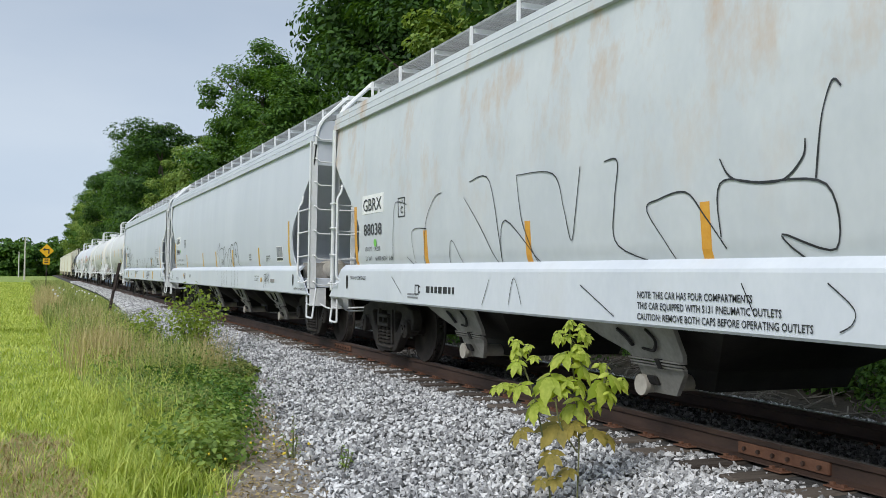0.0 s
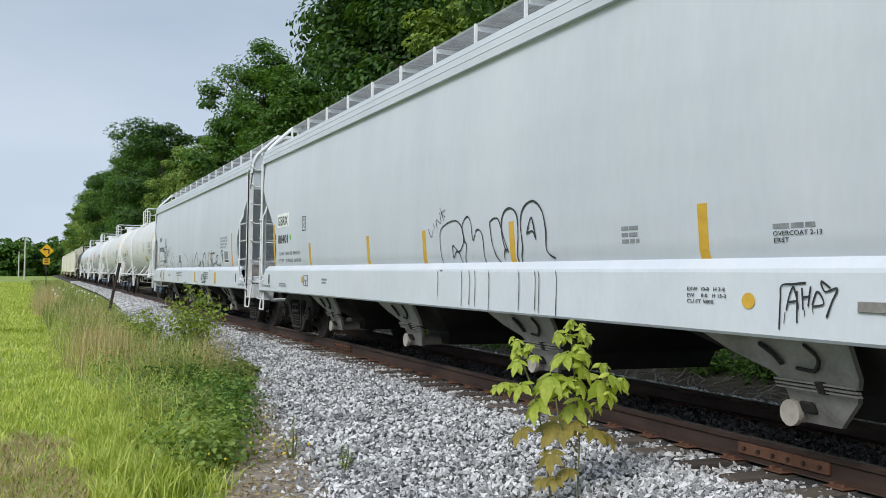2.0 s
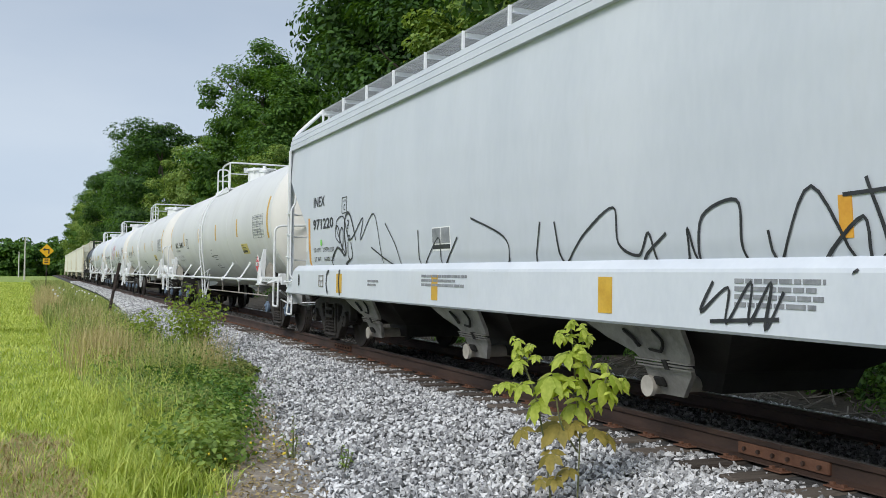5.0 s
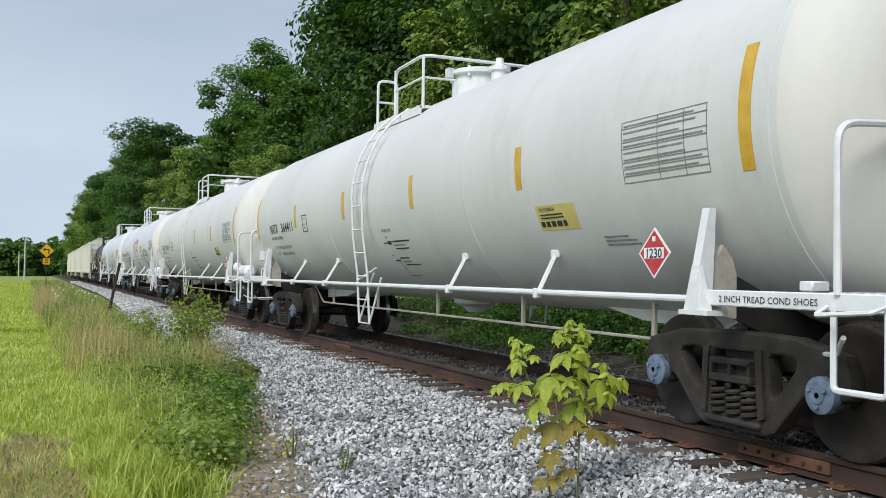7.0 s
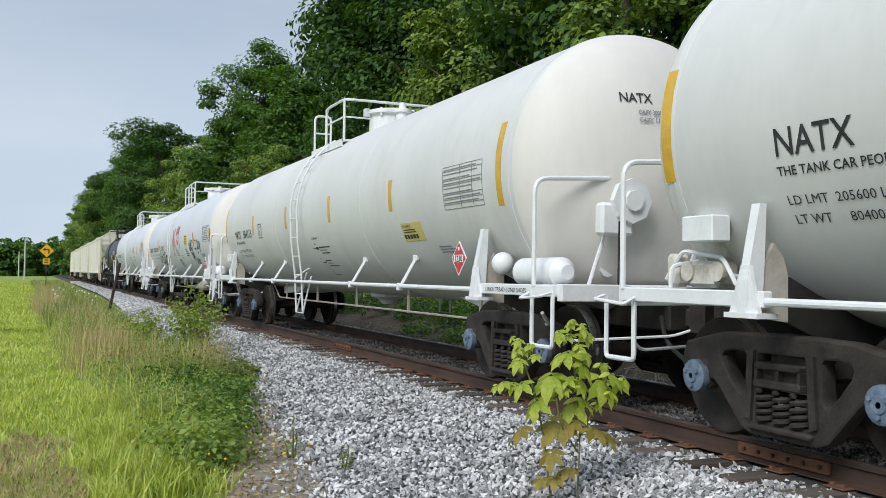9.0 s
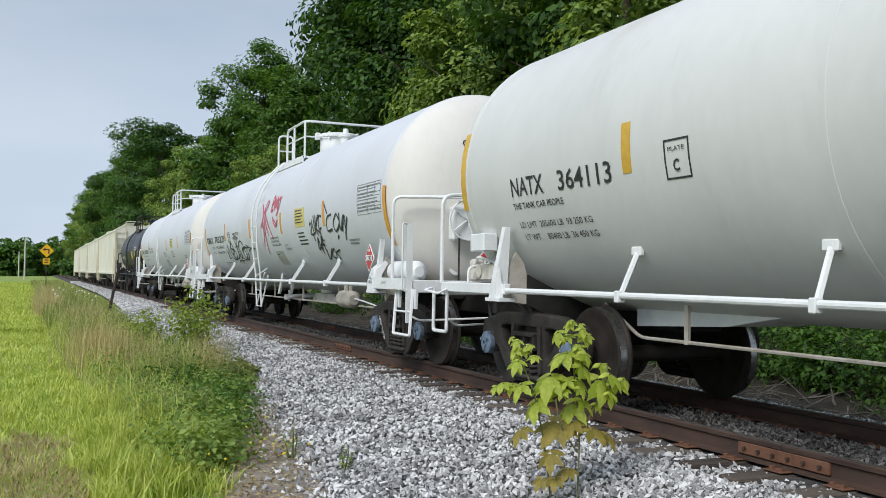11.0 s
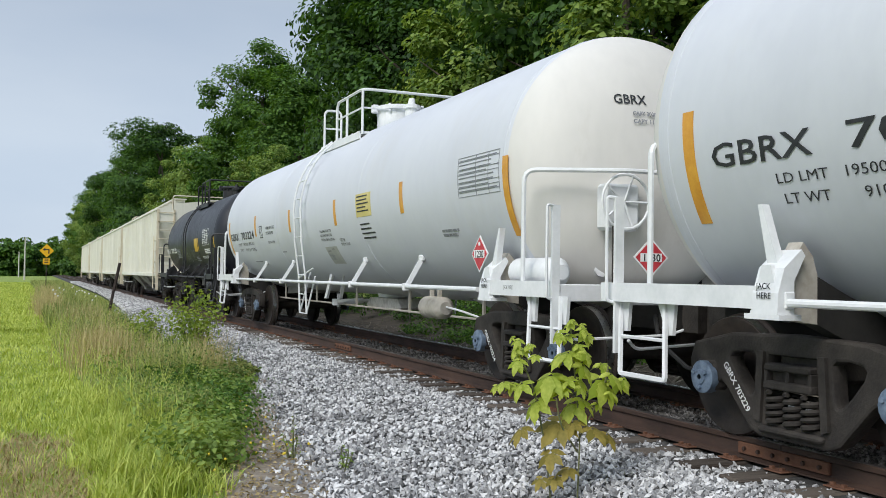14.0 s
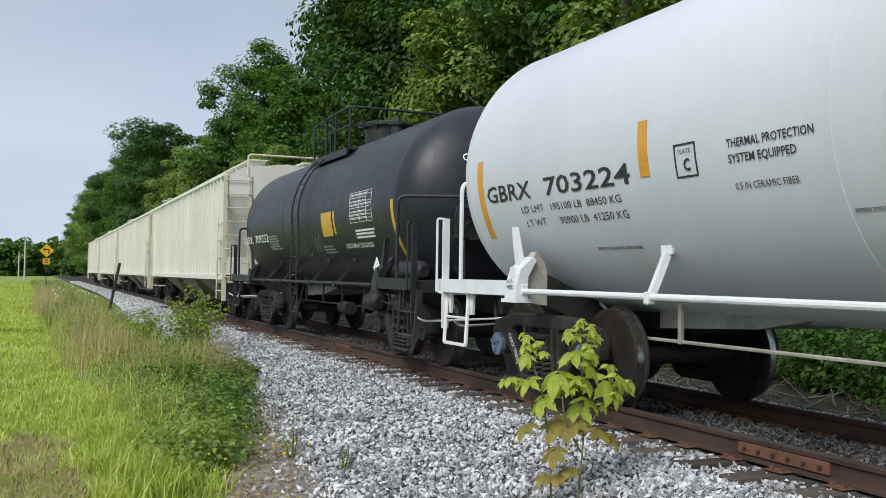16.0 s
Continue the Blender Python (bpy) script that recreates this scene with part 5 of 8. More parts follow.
# ---- cream covered hoppers with ribbed sides at the train's tail ----
def ribbed_hopper(y0, cpl):
    car = thing("ribbed_hopper_car", "cream covered hopper car with ribbed sides and rusty ends", "hopper car", "cars of the freight train", (0, y0, 0))
    h = cpl - 0.6
    bm = B()
    rows = []
    for z, x, cut in ((1.15, 1.50, 0.35), (1.6, 1.52, 0.45), (2.6, 1.53, 0.15), (3.09, 1.53, 0.0), (3.64, 1.50, 0.0), (3.86, 1.1, 0.0), (3.99, 0.0, 0.0)):
        x = max(x, 0.02)
        y = h - cut
        rows.append([bm.verts.new(c) for c in ((-x, -y, z), (x, -y, z), (x, y, z), (-x, y, z))])
    for a, b in zip(rows, rows[1:]):
        for k in range(4):
            bm.faces.new((a[k], a[(k + 1) % 4], b[(k + 1) % 4], b[k]))
    bm.faces.new(rows[0][::-1])
    bm.faces.new(rows[-1])
    part("body", bm, M["cream"], car)
    n = int(2 * h / 0.55)
    for k in range(n + 1):
        y = -h + 0.42 + k * (2 * h - 0.84) / n
        for s in (-1, 1):
            bm = prism(B(), [(s * 1.50, 1.16), (s * 1.60, 1.16), (s * 1.61, 3.60), (s * 1.50, 3.64)], "y", y - 0.06, y + 0.06)
            part("side_rib", bm, M["cream"], car)
    for s in (-1, 1):
        part("side_sill", box(B(), min(s * 1.5, s * 1.62), max(s * 1.5, s * 1.62), -h, h, 1.02, 1.16, 0.01), M["cream"], car)
        part("roof_eave", box(B(), min(s * 1.5, s * 1.63), max(s * 1.5, s * 1.63), -h, h, 3.60, 3.69, 0.01), M["cream"], car)
        bm = box(B(), min(s * 0.45, s * 0.95), max(s * 0.45, s * 0.95), -h + 0.2, h - 0.2, 4.07, 4.10)
        for k in range(10):
            y = -h + 0.4 + k * (2 * h - 0.8) / 9
            box(bm, min(s * 0.5, s * 0.9), max(s * 0.5, s * 0.9), y - 0.03, y + 0.03, 3.82, 4.07)
        part("running_board", bm, M["cream"], car)
        e = s * h
        for sx in (-1, 1):
            bm = box(B(), min(sx * 1.5, sx * 1.6), max(sx * 1.5, sx * 1.6), e - 0.03, e + 0.03, 0.5, 3.64)
            box(bm, min(sx * 0.9, sx * 0.97), max(sx * 0.9, sx * 0.97), e - 0.03, e + 0.03, 1.0, 3.64)
            part("ladder_post", bm, M["cream_rail"], car)
            for k in range(8):
                part("ladder_rung", tube(B(), [(sx * 0.93, e + s * 0.05, 1.1 + k * 0.345), (sx * 1.55, e + s * 0.05, 1.1 + k * 0.345)], 0.014, 5), M["cream_rail"], car)
            yl = e - s * 0.5
            bm = tube(B(), [(sx * 1.64, yl, 0.55), (sx * 1.64, yl, 2.6)], 0.02, 5)
            for k in range(5):
                tube(bm, [(sx * 1.64, yl, 0.75 + k * 0.42), (sx * 1.60, e, 0.75 + k * 0.42)], 0.014, 5)
            part("side_ladder", bm, M["cream_rail"], car)
        part("end_platform", box(B(), -1.55, 1.55, min(e, e - s * 0.9), max(e, e - s * 0.9), 0.95, 1.08), M["cream_rail"], car)
        part("centre_sill", box(B(), -0.3, 0.3, min(e, e - s * 2.6), max(e, e - s * 2.6), 0.66, 0.95), M["under"], car)
        add_coupler(car, s * cpl, s)
        add_truck(car, s * (cpl - 2.1), False)
        bm = tube(B(), bend([(-1.0, e, 3.64), (-1.0, e, 4.19), (1.0, e, 4.19), (1.0, e, 3.64)], 0.1, 4), 0.025, 6)
        part("roof_end_rail", bm, M["cream_rail"], car)
    for k in range(3):
        y = (k - 1) * (2 * h - 5.6) / 2.6
        bm = B()
        rows = [[bm.verts.new(c) for c in ((-a, y - b, z), (a, y - b, z), (a, y + b, z), (-a, y + b, z))] for z, a, b in ((1.16, 1.45, 1.9), (0.45, 0.8, 0.45), (0.3, 0.75, 0.4))]
        for a, b in zip(rows, rows[1:]):
            for q in range(4):
                bm.faces.new((a[q], a[(q + 1) % 4], b[(q + 1) % 4], b[q]))
        bm.faces.new(rows[-1])
        bm.faces.new(rows[0][::-1])
        part("discharge_hopper", bm, M["chute"], car)
    return car


for yc in (147.05, 164.35, 181.6, 198.9):
    CARS.append((ribbed_hopper(yc, 8.64), yc))

# ---- trees, undergrowth, grass and weeds ----
def leaf_cards(pts, normals, size, rng, material, name, aspect=1.6, curl=0.25):
    """One pointed, slightly folded leaf per point: two triangles either side of its midrib."""
    n = len(pts)
    nr = normals / np.linalg.norm(normals, axis=1, keepdims=True)
    a = rng.normal(size=(n, 3))
    u = a - nr * (a * nr).sum(1, keepdims=True)
    u /= np.linalg.norm(u, axis=1, keepdims=True)
    w = np.cross(nr, u)
    s = size[:, None]
    base = pts - u * s * 0.5 * aspect
    tip = pts + u * s * 0.5 * aspect - nr * s * curl
    l = pts + w * s * 0.5 + nr * s * curl * 0.5
    r = pts - w * s * 0.5 + nr * s * curl * 0.5
    v = np.stack([base, l, tip, r], 1).reshape(-1, 3)
    i = 4 * np.arange(n)[:, None]
    f = np.concatenate([i + np.array([[0, 2, 1]]), i + np.array([[0, 3, 2]])])
    return mesh_arrays(name, v, f, material)


def crown_points(rng, H, base, rad, clumps, per, clump_r, seed):
    """Leaf places in clumps spread over an uneven crown; returns places and outward directions."""
    P, N = [], []
    for k in range(clumps):
        d = rng.normal(size=3)
        d /= (np.abs(d) ** 2.8).sum() ** (1 / 2.8)
        fill = rng.uniform(0.38, 1.0) ** 0.5
        wob = 1 + 0.35 * noise.noise((d[0] * 1.7 + seed, d[1] * 1.7, d[2] * 1.7))
        c = np.array([0, 0, (H + base) / 2]) + d * fill * wob * np.array([rad * 0.93, rad * 0.93, (H - base) / 2 * 0.93])
        cr = clump_r * rng.uniform(0.6, 1.25)
        q = rng.normal(size=(per, 3))
        q /= np.linalg.norm(q, axis=1, keepdims=True)
        q = q * (rng.random((per, 1)) ** 0.45)
        P.append(c + q * cr * np.array([1.15, 1.15, 0.62]))
        N.append(q + np.array([0, 0, 0.65]) + d * 0.5 + rng.normal(size=(per, 3)) * 0.35)
    return np.concatenate(P), np.concatenate(N)


def limb(bm, a, b, r0, r1, seed, n=6, sides=7):
    a, b = Vector(a), Vector(b)
    rings = []
    d = (b - a).normalized()
    up = d.orthogonal().normalized()
    side = d.cross(up)
    for i in range(n + 1):
        t = i / n
        p = a.lerp(b, t) + Vector((noise.noise((seed, t * 2.5, 0)), noise.noise((seed, t * 2.5, 9)), 0)) * (b - a).length * 0.10 * math.sin(math.pi * t)
        r = r0 + (r1 - r0) * t
        rings.append([bm.verts.new(p + r * (math.cos(k * 2 * math.pi / sides) * up + math.sin(k * 2 * math.pi / sides) * side)) for k in range(sides)])
    for p, q in zip(rings, rings[1:]):
        for k in range(sides):
            bm.faces.new((p[k], p[(k + 1) % sides], q[(k + 1) % sides], q[k]))
    bm.faces.new(rings[0][::-1])
    bm.faces.new(rings[-1])


def tree_kind(seed, H, base, rad, clumps, per, clump_r, leaf, mat, label):
    rng = np.random.default_rng(seed)
    rr = random.Random(seed)
    t = thing("tree", label, "tree", "trees behind the railway line")
    bm = B()
    limb(bm, (0, 0, -0.6), (rr.uniform(-0.5, 0.5), rr.uniform(-0.5, 0.5), H * 0.82), H * 0.017, 0.05, seed, 10, 9)
    part("trunk", bm, M["bark"], t)
    for k in range(9):
        a = k * 2.4 + rr.random()
        z = base * 0.6 + (H - base) * (0.05 + 0.085 * k)
        bm = B()
        limb(bm, (0, 0, z), (math.cos(a) * rad * 0.8, math.sin(a) * rad * 0.8, z + rad * rr.uniform(0.35, 0.8)), H * 0.007, 0.02, seed + k * 3.7, 5, 6)
        part("limb", bm, M["bark"], t)
    P, N = crown_points(rng, H, base, rad, clumps, per, clump_r, seed * 1.3)
    child("crown", leaf_cards(P, N, rng.uniform(0.6, 1.25, len(P)) * leaf, rng, M[mat], "crown"), t)
    return t


KINDS = [
    tree_kind(11, 22.0, 2.0, 5.6, 135, 250, 1.45, 0.205, "leaf_dark", "tall dark green broadleaf tree in full leaf"),
    tree_kind(12, 20.0, 1.6, 5.3, 140, 250, 1.4, 0.205, "leaf_mid", "tall mid green maple with a rounded crown"),
    tree_kind(13, 17.0, 1.0, 4.6, 105, 250, 1.3, 0.195, "leaf_dark", "dark green tree with a ragged crown"),
    tree_kind(14, 15.0, 0.8, 4.6, 105, 250, 1.25, 0.195, "leaf_light", "lighter green broadleaf tree at the wood's edge"),
]
TREE_SPOTS = [
    (0, 12.3, 47.5, 1.2, 20), (1, 18.0, 52.0, 1.25, 80), (0, 12.8, 45.0, 1.05, 130), (2, 10.6, 38.5, 1.0, 210), (0, 14.5, 33.0, 1.1, 290), (3, 9.3, 30.5, 0.8, 15),
    (2, 10.5, 24.0, 1.05, 45), (1, 13.8, 20.5, 1.1, 170), (3, 9.0, 17.5, 0.75, 300), (2, 10.5, 11.5, 1.0, 100), (0, 14.5, 9.0, 1.1, 240), (1, 12.5, 2.5, 1.0, 60),
    (1, 13.3, 88.0, 1.06, 140), (1, 15.0, 79.0, 1.02, 30), (1, 13.4, 97.0, 0.98, 250), (3, 10.5, 101.0, 1.0, 77), (1, 20.0, 62.0, 1.05, 10), (3, 10.5, 72.0, 0.70, 33), (2, 7.4, 118.0, 1.31, 200), (3, 9.0, 103.0, 0.85, 310),
    (1, 8.0, 136.0, 1.06, 75), (0, 8.0, 156.0, 0.95, 220), (2, 7.0, 173.0, 1.25, 330), (3, 7.0, 192.0, 1.2, 120), (1, 6.5, 216.0, 1.08, 190),
    (3, 6.0, 238.0, 1.2, 20), (3, 7.0, 260.0, 1.15, 280), (0, 8.0, 280.0, 0.95, 145), (1, 6.5, 315.0, 0.95, 45),
]
used = set()
for k, x, y, s, turn in TREE_SPOTS:
    m = pose(x, y, ground_z(x, y), 0, 0, turn)
    if k in used:
        t = copy_thing(KINDS[k], m)
    else:
        used.add(k)
        t = KINDS[k]
        t.matrix_basis = m
    t.scale = (s, s, s * (0.97 + 0.06 * math.sin(turn)))

# shrubs and brambles along the far side of the track, lighter ones in front
rng = np.random.default_rng(21)
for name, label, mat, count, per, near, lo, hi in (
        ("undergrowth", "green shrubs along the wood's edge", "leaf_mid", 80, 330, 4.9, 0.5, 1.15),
        # these shrubs carry the wood's shade in a darker leaf colour
        ("dark_undergrowth", "shrubs by the wood, its shade put into dark green leaves", "leaf_dark", 230, 330, 5.1, 0.5, 1.2),
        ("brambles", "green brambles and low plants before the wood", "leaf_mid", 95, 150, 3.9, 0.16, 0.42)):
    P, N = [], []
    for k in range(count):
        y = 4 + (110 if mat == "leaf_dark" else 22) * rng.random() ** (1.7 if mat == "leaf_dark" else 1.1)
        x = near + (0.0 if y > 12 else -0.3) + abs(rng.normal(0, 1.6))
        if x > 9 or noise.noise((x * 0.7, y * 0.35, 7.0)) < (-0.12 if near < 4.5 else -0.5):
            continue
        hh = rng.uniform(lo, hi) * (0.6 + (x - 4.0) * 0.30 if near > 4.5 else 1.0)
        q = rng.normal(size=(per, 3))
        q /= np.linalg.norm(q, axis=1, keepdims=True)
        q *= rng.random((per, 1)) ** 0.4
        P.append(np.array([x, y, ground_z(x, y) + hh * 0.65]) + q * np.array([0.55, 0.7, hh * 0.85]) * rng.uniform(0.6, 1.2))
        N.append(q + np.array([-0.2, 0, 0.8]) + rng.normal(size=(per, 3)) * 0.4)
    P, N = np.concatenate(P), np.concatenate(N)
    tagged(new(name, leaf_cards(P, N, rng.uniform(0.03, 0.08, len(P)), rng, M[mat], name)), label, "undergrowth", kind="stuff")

# dead branches thrown beside the track
M["dead_wood"] = surf("grey_dead_wood", (0.10, 0.085, 0.07), (0.27, 0.24, 0.20), rough=0.9, scale=6.0, bump=0.3)
rb = random.Random(17)
for k in range(70):
    x, y = rb.gauss(4.0, 0.55), rb.choice((15.2, 15.6, 13.6, 9.5, 20.0)) + rb.gauss(0, 1.2)
    a, l = rb.uniform(-0.6, 1.2), rb.uniform(0.5, 1.7)
    z = ground_z(x, y)
    bm = B()
    limb(bm, (x, y, z + 0.03), (x + math.cos(a) * l, y + math.sin(a) * l, z + rb.uniform(0.04, 0.34)), rb.uniform(0.009, 0.022), 0.004, k, 5, 5)
    tagged(new("dead_branch", link_mesh("dead_branch", bm, M["dead_wood"])), "bare grey dead branch lying on the soil", "branch", "dead branches beside the track")

# dry stalks and litter on the far shoulder
bm = B()
rl = random.Random(3)
for k in range(700):
    x, y = rl.uniform(2.2, 4.6), 3 + 45 * rl.random() ** 1.4
    a, l = rl.uniform(0, 3.14), rl.uniform(0.12, 0.5)
    z = ballast_z(x, y) + 0.02 if x < 3 else ground_z(x, y) + 0.03
    tube(bm, [(x, y, z), (x + math.cos(a) * l, y + math.sin(a) * l, z + rl.uniform(0.0, 0.14))], rl.uniform(0.004, 0.012), 4)
tagged(new("dry_stalks", link_mesh("dry_stalks", bm, M["dead_wood"])), "dry pale stalks and twigs on the far shoulder", "plant litter", kind="stuff")

# the wood on the far side of the field
rng = np.random.default_rng(31)
P, N, S = [], [], []
for k in range(80):
    x = -75 + 92 * (k / 79) + rng.uniform(-2, 2)
    y = 300 + rng.uniform(-12, 14)
    top = 10.5 + 2.2 * noise.noise((x * 0.12, 0, 2)) - (2.2 if x > -1 else 0)
    p, q = crown_points(rng, top * rng.uniform(0.85, 1.12), -1.5, 4.2, 16, 55, 2.0, k)
    P.append(p + np.array([x, y, -0.9]))
    N.append(q)
P, N = np.concatenate(P), np.concatenate(N)
tagged(new("far_wood", leaf_cards(P, N, rng.uniform(0.5, 0.95, len(P)), rng, M["leaf_mid"], "far_wood")), "distant green wood beyond the field", "wood", kind="stuff")


def blades(name, x, y, h, w, rng, material, lean=0.5, z0=0.0):
    """Bent grass blades, each of three tapering pieces."""
    n = len(x)
    g = np.array([ground_z(a, b) for a, b in zip(x, y)]) + z0
    a = rng.uniform(0, 2 * np.pi, n)
    d = np.stack([np.cos(a), np.sin(a), 0 * a], 1)
    s = np.stack([-np.sin(a), np.cos(a), 0 * a], 1)
    ln = rng.uniform(0.15, 1.0, n) * lean
    root = np.stack([x, y, g], 1)
    up = np.array([0, 0, 1.0])
    V = []
    for t, k in ((0, 1.0), (0.4, 0.85), (0.75, 0.55), (1.0, 0.0)):
        c = root + up * (h * t * (1 - 0.25 * ln * t))[:, None] + d * (h * ln * t * t)[:, None]
        V += [c - s * (w * k / 2)[:, None], c + s * (w * k / 2)[:, None]] if k else [c]
    v = np.stack(V, 1).reshape(-1, 3)
    i = 7 * np.arange(n)[:, None]
    tri = [(0, 1, 3), (0, 3, 2), (2, 3, 5), (2, 5, 4), (4, 5, 6)]
    f = np.concatenate([i + np.array([t]) for t in tri])
    return mesh_arrays(name, v, f, material)


def verge(n, y0, y1, power, lo, hi, rng):
    y = y0 + (y1 - y0) * rng.random(n) ** power
    a, b = np.interp(y, *zip(*lo)), np.interp(y, *zip(*hi))
    return a + (b - a) * rng.random(n), y


FIELD_LEFT = [(0, -6.6), (10, -7.0), (40, -9.5), (120, -14)]
WEED_LEFT = [(0, -4.6), (8, -4.75), (11, -4.95), (16, -5.2), (22, -5.45), (40, -5.65), (90, -6.0), (150, -7)]
WEED_RIGHT = [(0, -5.0), (5, -4.75), (7.6, -4.32), (11, -3.55), (14, -2.9), (18, -2.75), (22, -3.05), (27, -3.25), (36, -2.85), (50, -2.4), (70, -2.1), (150, -2.0)]
rng = np.random.default_rng(41)
x, y = verge(42000, 5.0, 30, 1.9, FIELD_LEFT, WEED_LEFT, rng)
patch = np.array([noise.noise((a * 1.1, b * 0.7, 4.0)) + 0.6 * noise.noise((a * 4.3, b * 3.1, 4.0)) for a, b in zip(x, y)])
dry_zone = (x + 0.35 * patch + rng.normal(0, 0.10, len(x)) < -5.42) & (y + 1.5 * patch < 10.2) & (rng.random(len(x)) < 0.8)
k = ~dry_zone
tagged(new("mown_grass", blades("mown_grass", x[k], y[k], rng.uniform(0.04, 0.12, k.sum()) * (1 + 1.1 * np.clip(patch[k], -0.4, 1)), rng.uniform(0.006, 0.013, k.sum()) * (1 + y[k] / 25), rng, M["grass"], 1.0)), "short bright green mown grass", "grass", kind="stuff")
k = dry_zone
tagged(new("dry_cut_grass", blades("dry_cut_grass", x[k], y[k], rng.uniform(0.05, 0.14, k.sum()), rng.uniform(0.006, 0.012, k.sum()), rng, M["dry"], 2.2)), "patch of dry straw-coloured cut grass", "grass", kind="stuff")
x, y = verge(26000, 28, 140, 1.6, FIELD_LEFT, WEED_LEFT, rng)
tagged(new("field_grass", blades("field_grass", x, y, rng.uniform(0.10, 0.18, len(x)), 0.02 * (1 + y / 30), rng, M["grass"], 0.9)), "green field grass running to the far wood", "grass", kind="stuff")
# weeds along the ballast, thin near the camera and tall further off
x, y = verge(38000, 8.3, 30, 1.5, WEED_LEFT, WEED_RIGHT, rng)
patch = np.array([noise.noise((a * 0.9, b * 0.6, 14.0)) for a, b in zip(x, y)])
edge = np.minimum(x - np.interp(y, *zip(*WEED_LEFT)), np.interp(y, *zip(*WEED_RIGHT)) - x)
h = (0.10 + 0.52 * np.clip(patch + 0.4, 0, 1)) * np.clip(0.25 + edge / 0.55, 0.2, 1.15) * rng.uniform(0.45, 1.3, len(x))
keep = rng.random(len(x)) < 0.35 + 0.65 * np.clip(patch + 0.6, 0, 1)
tagged(new("weed_grass", blades("weed_grass", x[keep], y[keep], h[keep], rng.uniform(0.005, 0.011, keep.sum()) * (1 + y[keep] / 30), rng, M["weed"], 1.25)), "rank green weeds and grass beside the ballast", "weeds", kind="stuff")
tx, ty = verge(150, 7.4, 13, 1.0, [(0, -5.35), (13, -5.3)], [(0, -4.45), (13, -4.3)], rng)
own = rng.integers(0, 150, 9500)
x, y = tx[own] + rng.normal(0, 0.085, 9500), ty[own] + rng.normal(0, 0.11, 9500)
th = rng.uniform(0.16, 0.40, 150)
tagged(new("tall_tufts", blades("tall_tufts", x, y, th[own] * rng.uniform(0.5, 1.1, len(x)), rng.uniform(0.006, 0.013, len(x)), rng, M["grass"], 1.3)), "tufts of taller bright green grass", "grass", kind="stuff")
x, y = verge(22000, 28, 120, 1.4, WEED_LEFT, WEED_RIGHT, rng)
slope = np.clip((np.interp(y, *zip(*WEED_RIGHT)) - x) / 1.3, 0.18, 1.0)
tagged(new("far_weeds", blades("far_weeds", x, y, rng.uniform(0.3, 0.75, len(x)) * slope, 0.012 * (1 + y / 28), rng, M["weed"], 0.45)), "band of tall weeds along the track", "weeds", kind="stuff")
x, y = verge(4500, 8.5, 32, 1.3, WEED_LEFT, WEED_RIGHT, rng)
tagged(new("weed_stems", blades("weed_stems", x, y, rng.uniform(0.25, 0.75, len(x)) * np.clip((np.interp(y, *zip(*WEED_RIGHT)) - x) / 0.8, 0.25, 1.0), rng.uniform(0.004, 0.008, len(x)) * (1 + y / 40), rng, M["grass"], 1.0)), "thin light green weed stems", "weeds", kind="stuff")
# dry seed heads
xs, ys = [], []
for cx, cy, sx, sy, n in ((-4.75, 17.6, 0.45, 1.5, 1000), (-4.3, 15.6, 0.5, 1.6, 260), (-5.4, 42.0, 0.40, 6.0, 1500), (-5.3, 58.0, 0.5, 8.0, 900), (-3.4, 14.6, 0.25, 0.6, 300), (-4.6, 28.0, 0.6, 4.0, 450)):
    xs.append(rng.normal(cx, sx * 0.6, n))
    ys.append(rng.normal(cy, sy * 0.6, n))
x, y = np.concatenate(xs), np.concatenate(ys)
tagged(new("dry_grass", blades("dry_grass", x, y, rng.uniform(0.45, 1.0, len(x)), 0.005 * (1 + y / 26), rng, M["straw"], 0.5)), "tall dry straw-coloured seed grass", "grass", kind="stuff")
# low leafy weeds among the grass
P, N = [], []
for k in range(560):
    y = 8.0 + 30 * rng.random() ** 1.5
    a, b = np.interp(y, *zip(*WEED_LEFT)), np.interp(y, *zip(*WEED_RIGHT))
    x = a + (b - a) * rng.uniform(0.1, 0.9)
    n = 26
    q = rng.normal(size=(n, 3)) * np.array([0.13, 0.13, 0.10])
    P.append(np.array([x, y, ground_z(x, y) + rng.uniform(0.08, 0.30)]) + q)
    N.append(q * 2 + np.array([0, 0, 0.7]) + rng.normal(size=(n, 3)) * 0.3)
P, N = np.concatenate(P), np.concatenate(N)
tagged(new("leafy_weeds", leaf_cards(P, N, rng.uniform(0.018, 0.055, len(P)), rng, M["leaf_light"], "leafy_weeds")), "low broad-leaved green weeds", "weeds", kind="stuff")
P, N = [], []
for k in range(240):
    y = 9.5 + 18 * rng.random() ** 1.4
    a, b = np.interp(y, *zip(*WEED_LEFT)), np.interp(y, *zip(*WEED_RIGHT))
    x = a + (b - a) * rng.uniform(0.3, 1.0)
    n, hh = 70, rng.uniform(0.12, 0.3)
    q = rng.normal(size=(n, 3)) * np.array([0.16, 0.16, hh * 0.6])
    P.append(np.array([x, y, ground_z(x, y) + hh]) + q)
    N.append(q * 2 + np.array([0, 0, 0.7]) + rng.normal(size=(n, 3)) * 0.4)
P, N = np.concatenate(P), np.concatenate(N)
tagged(new("dark_weeds", leaf_cards(P, N, rng.uniform(0.014, 0.036, len(P)), rng, M["leaf_mid"], "dark_weeds")), "clumps of darker small-leaved weeds", "weeds", kind="stuff")
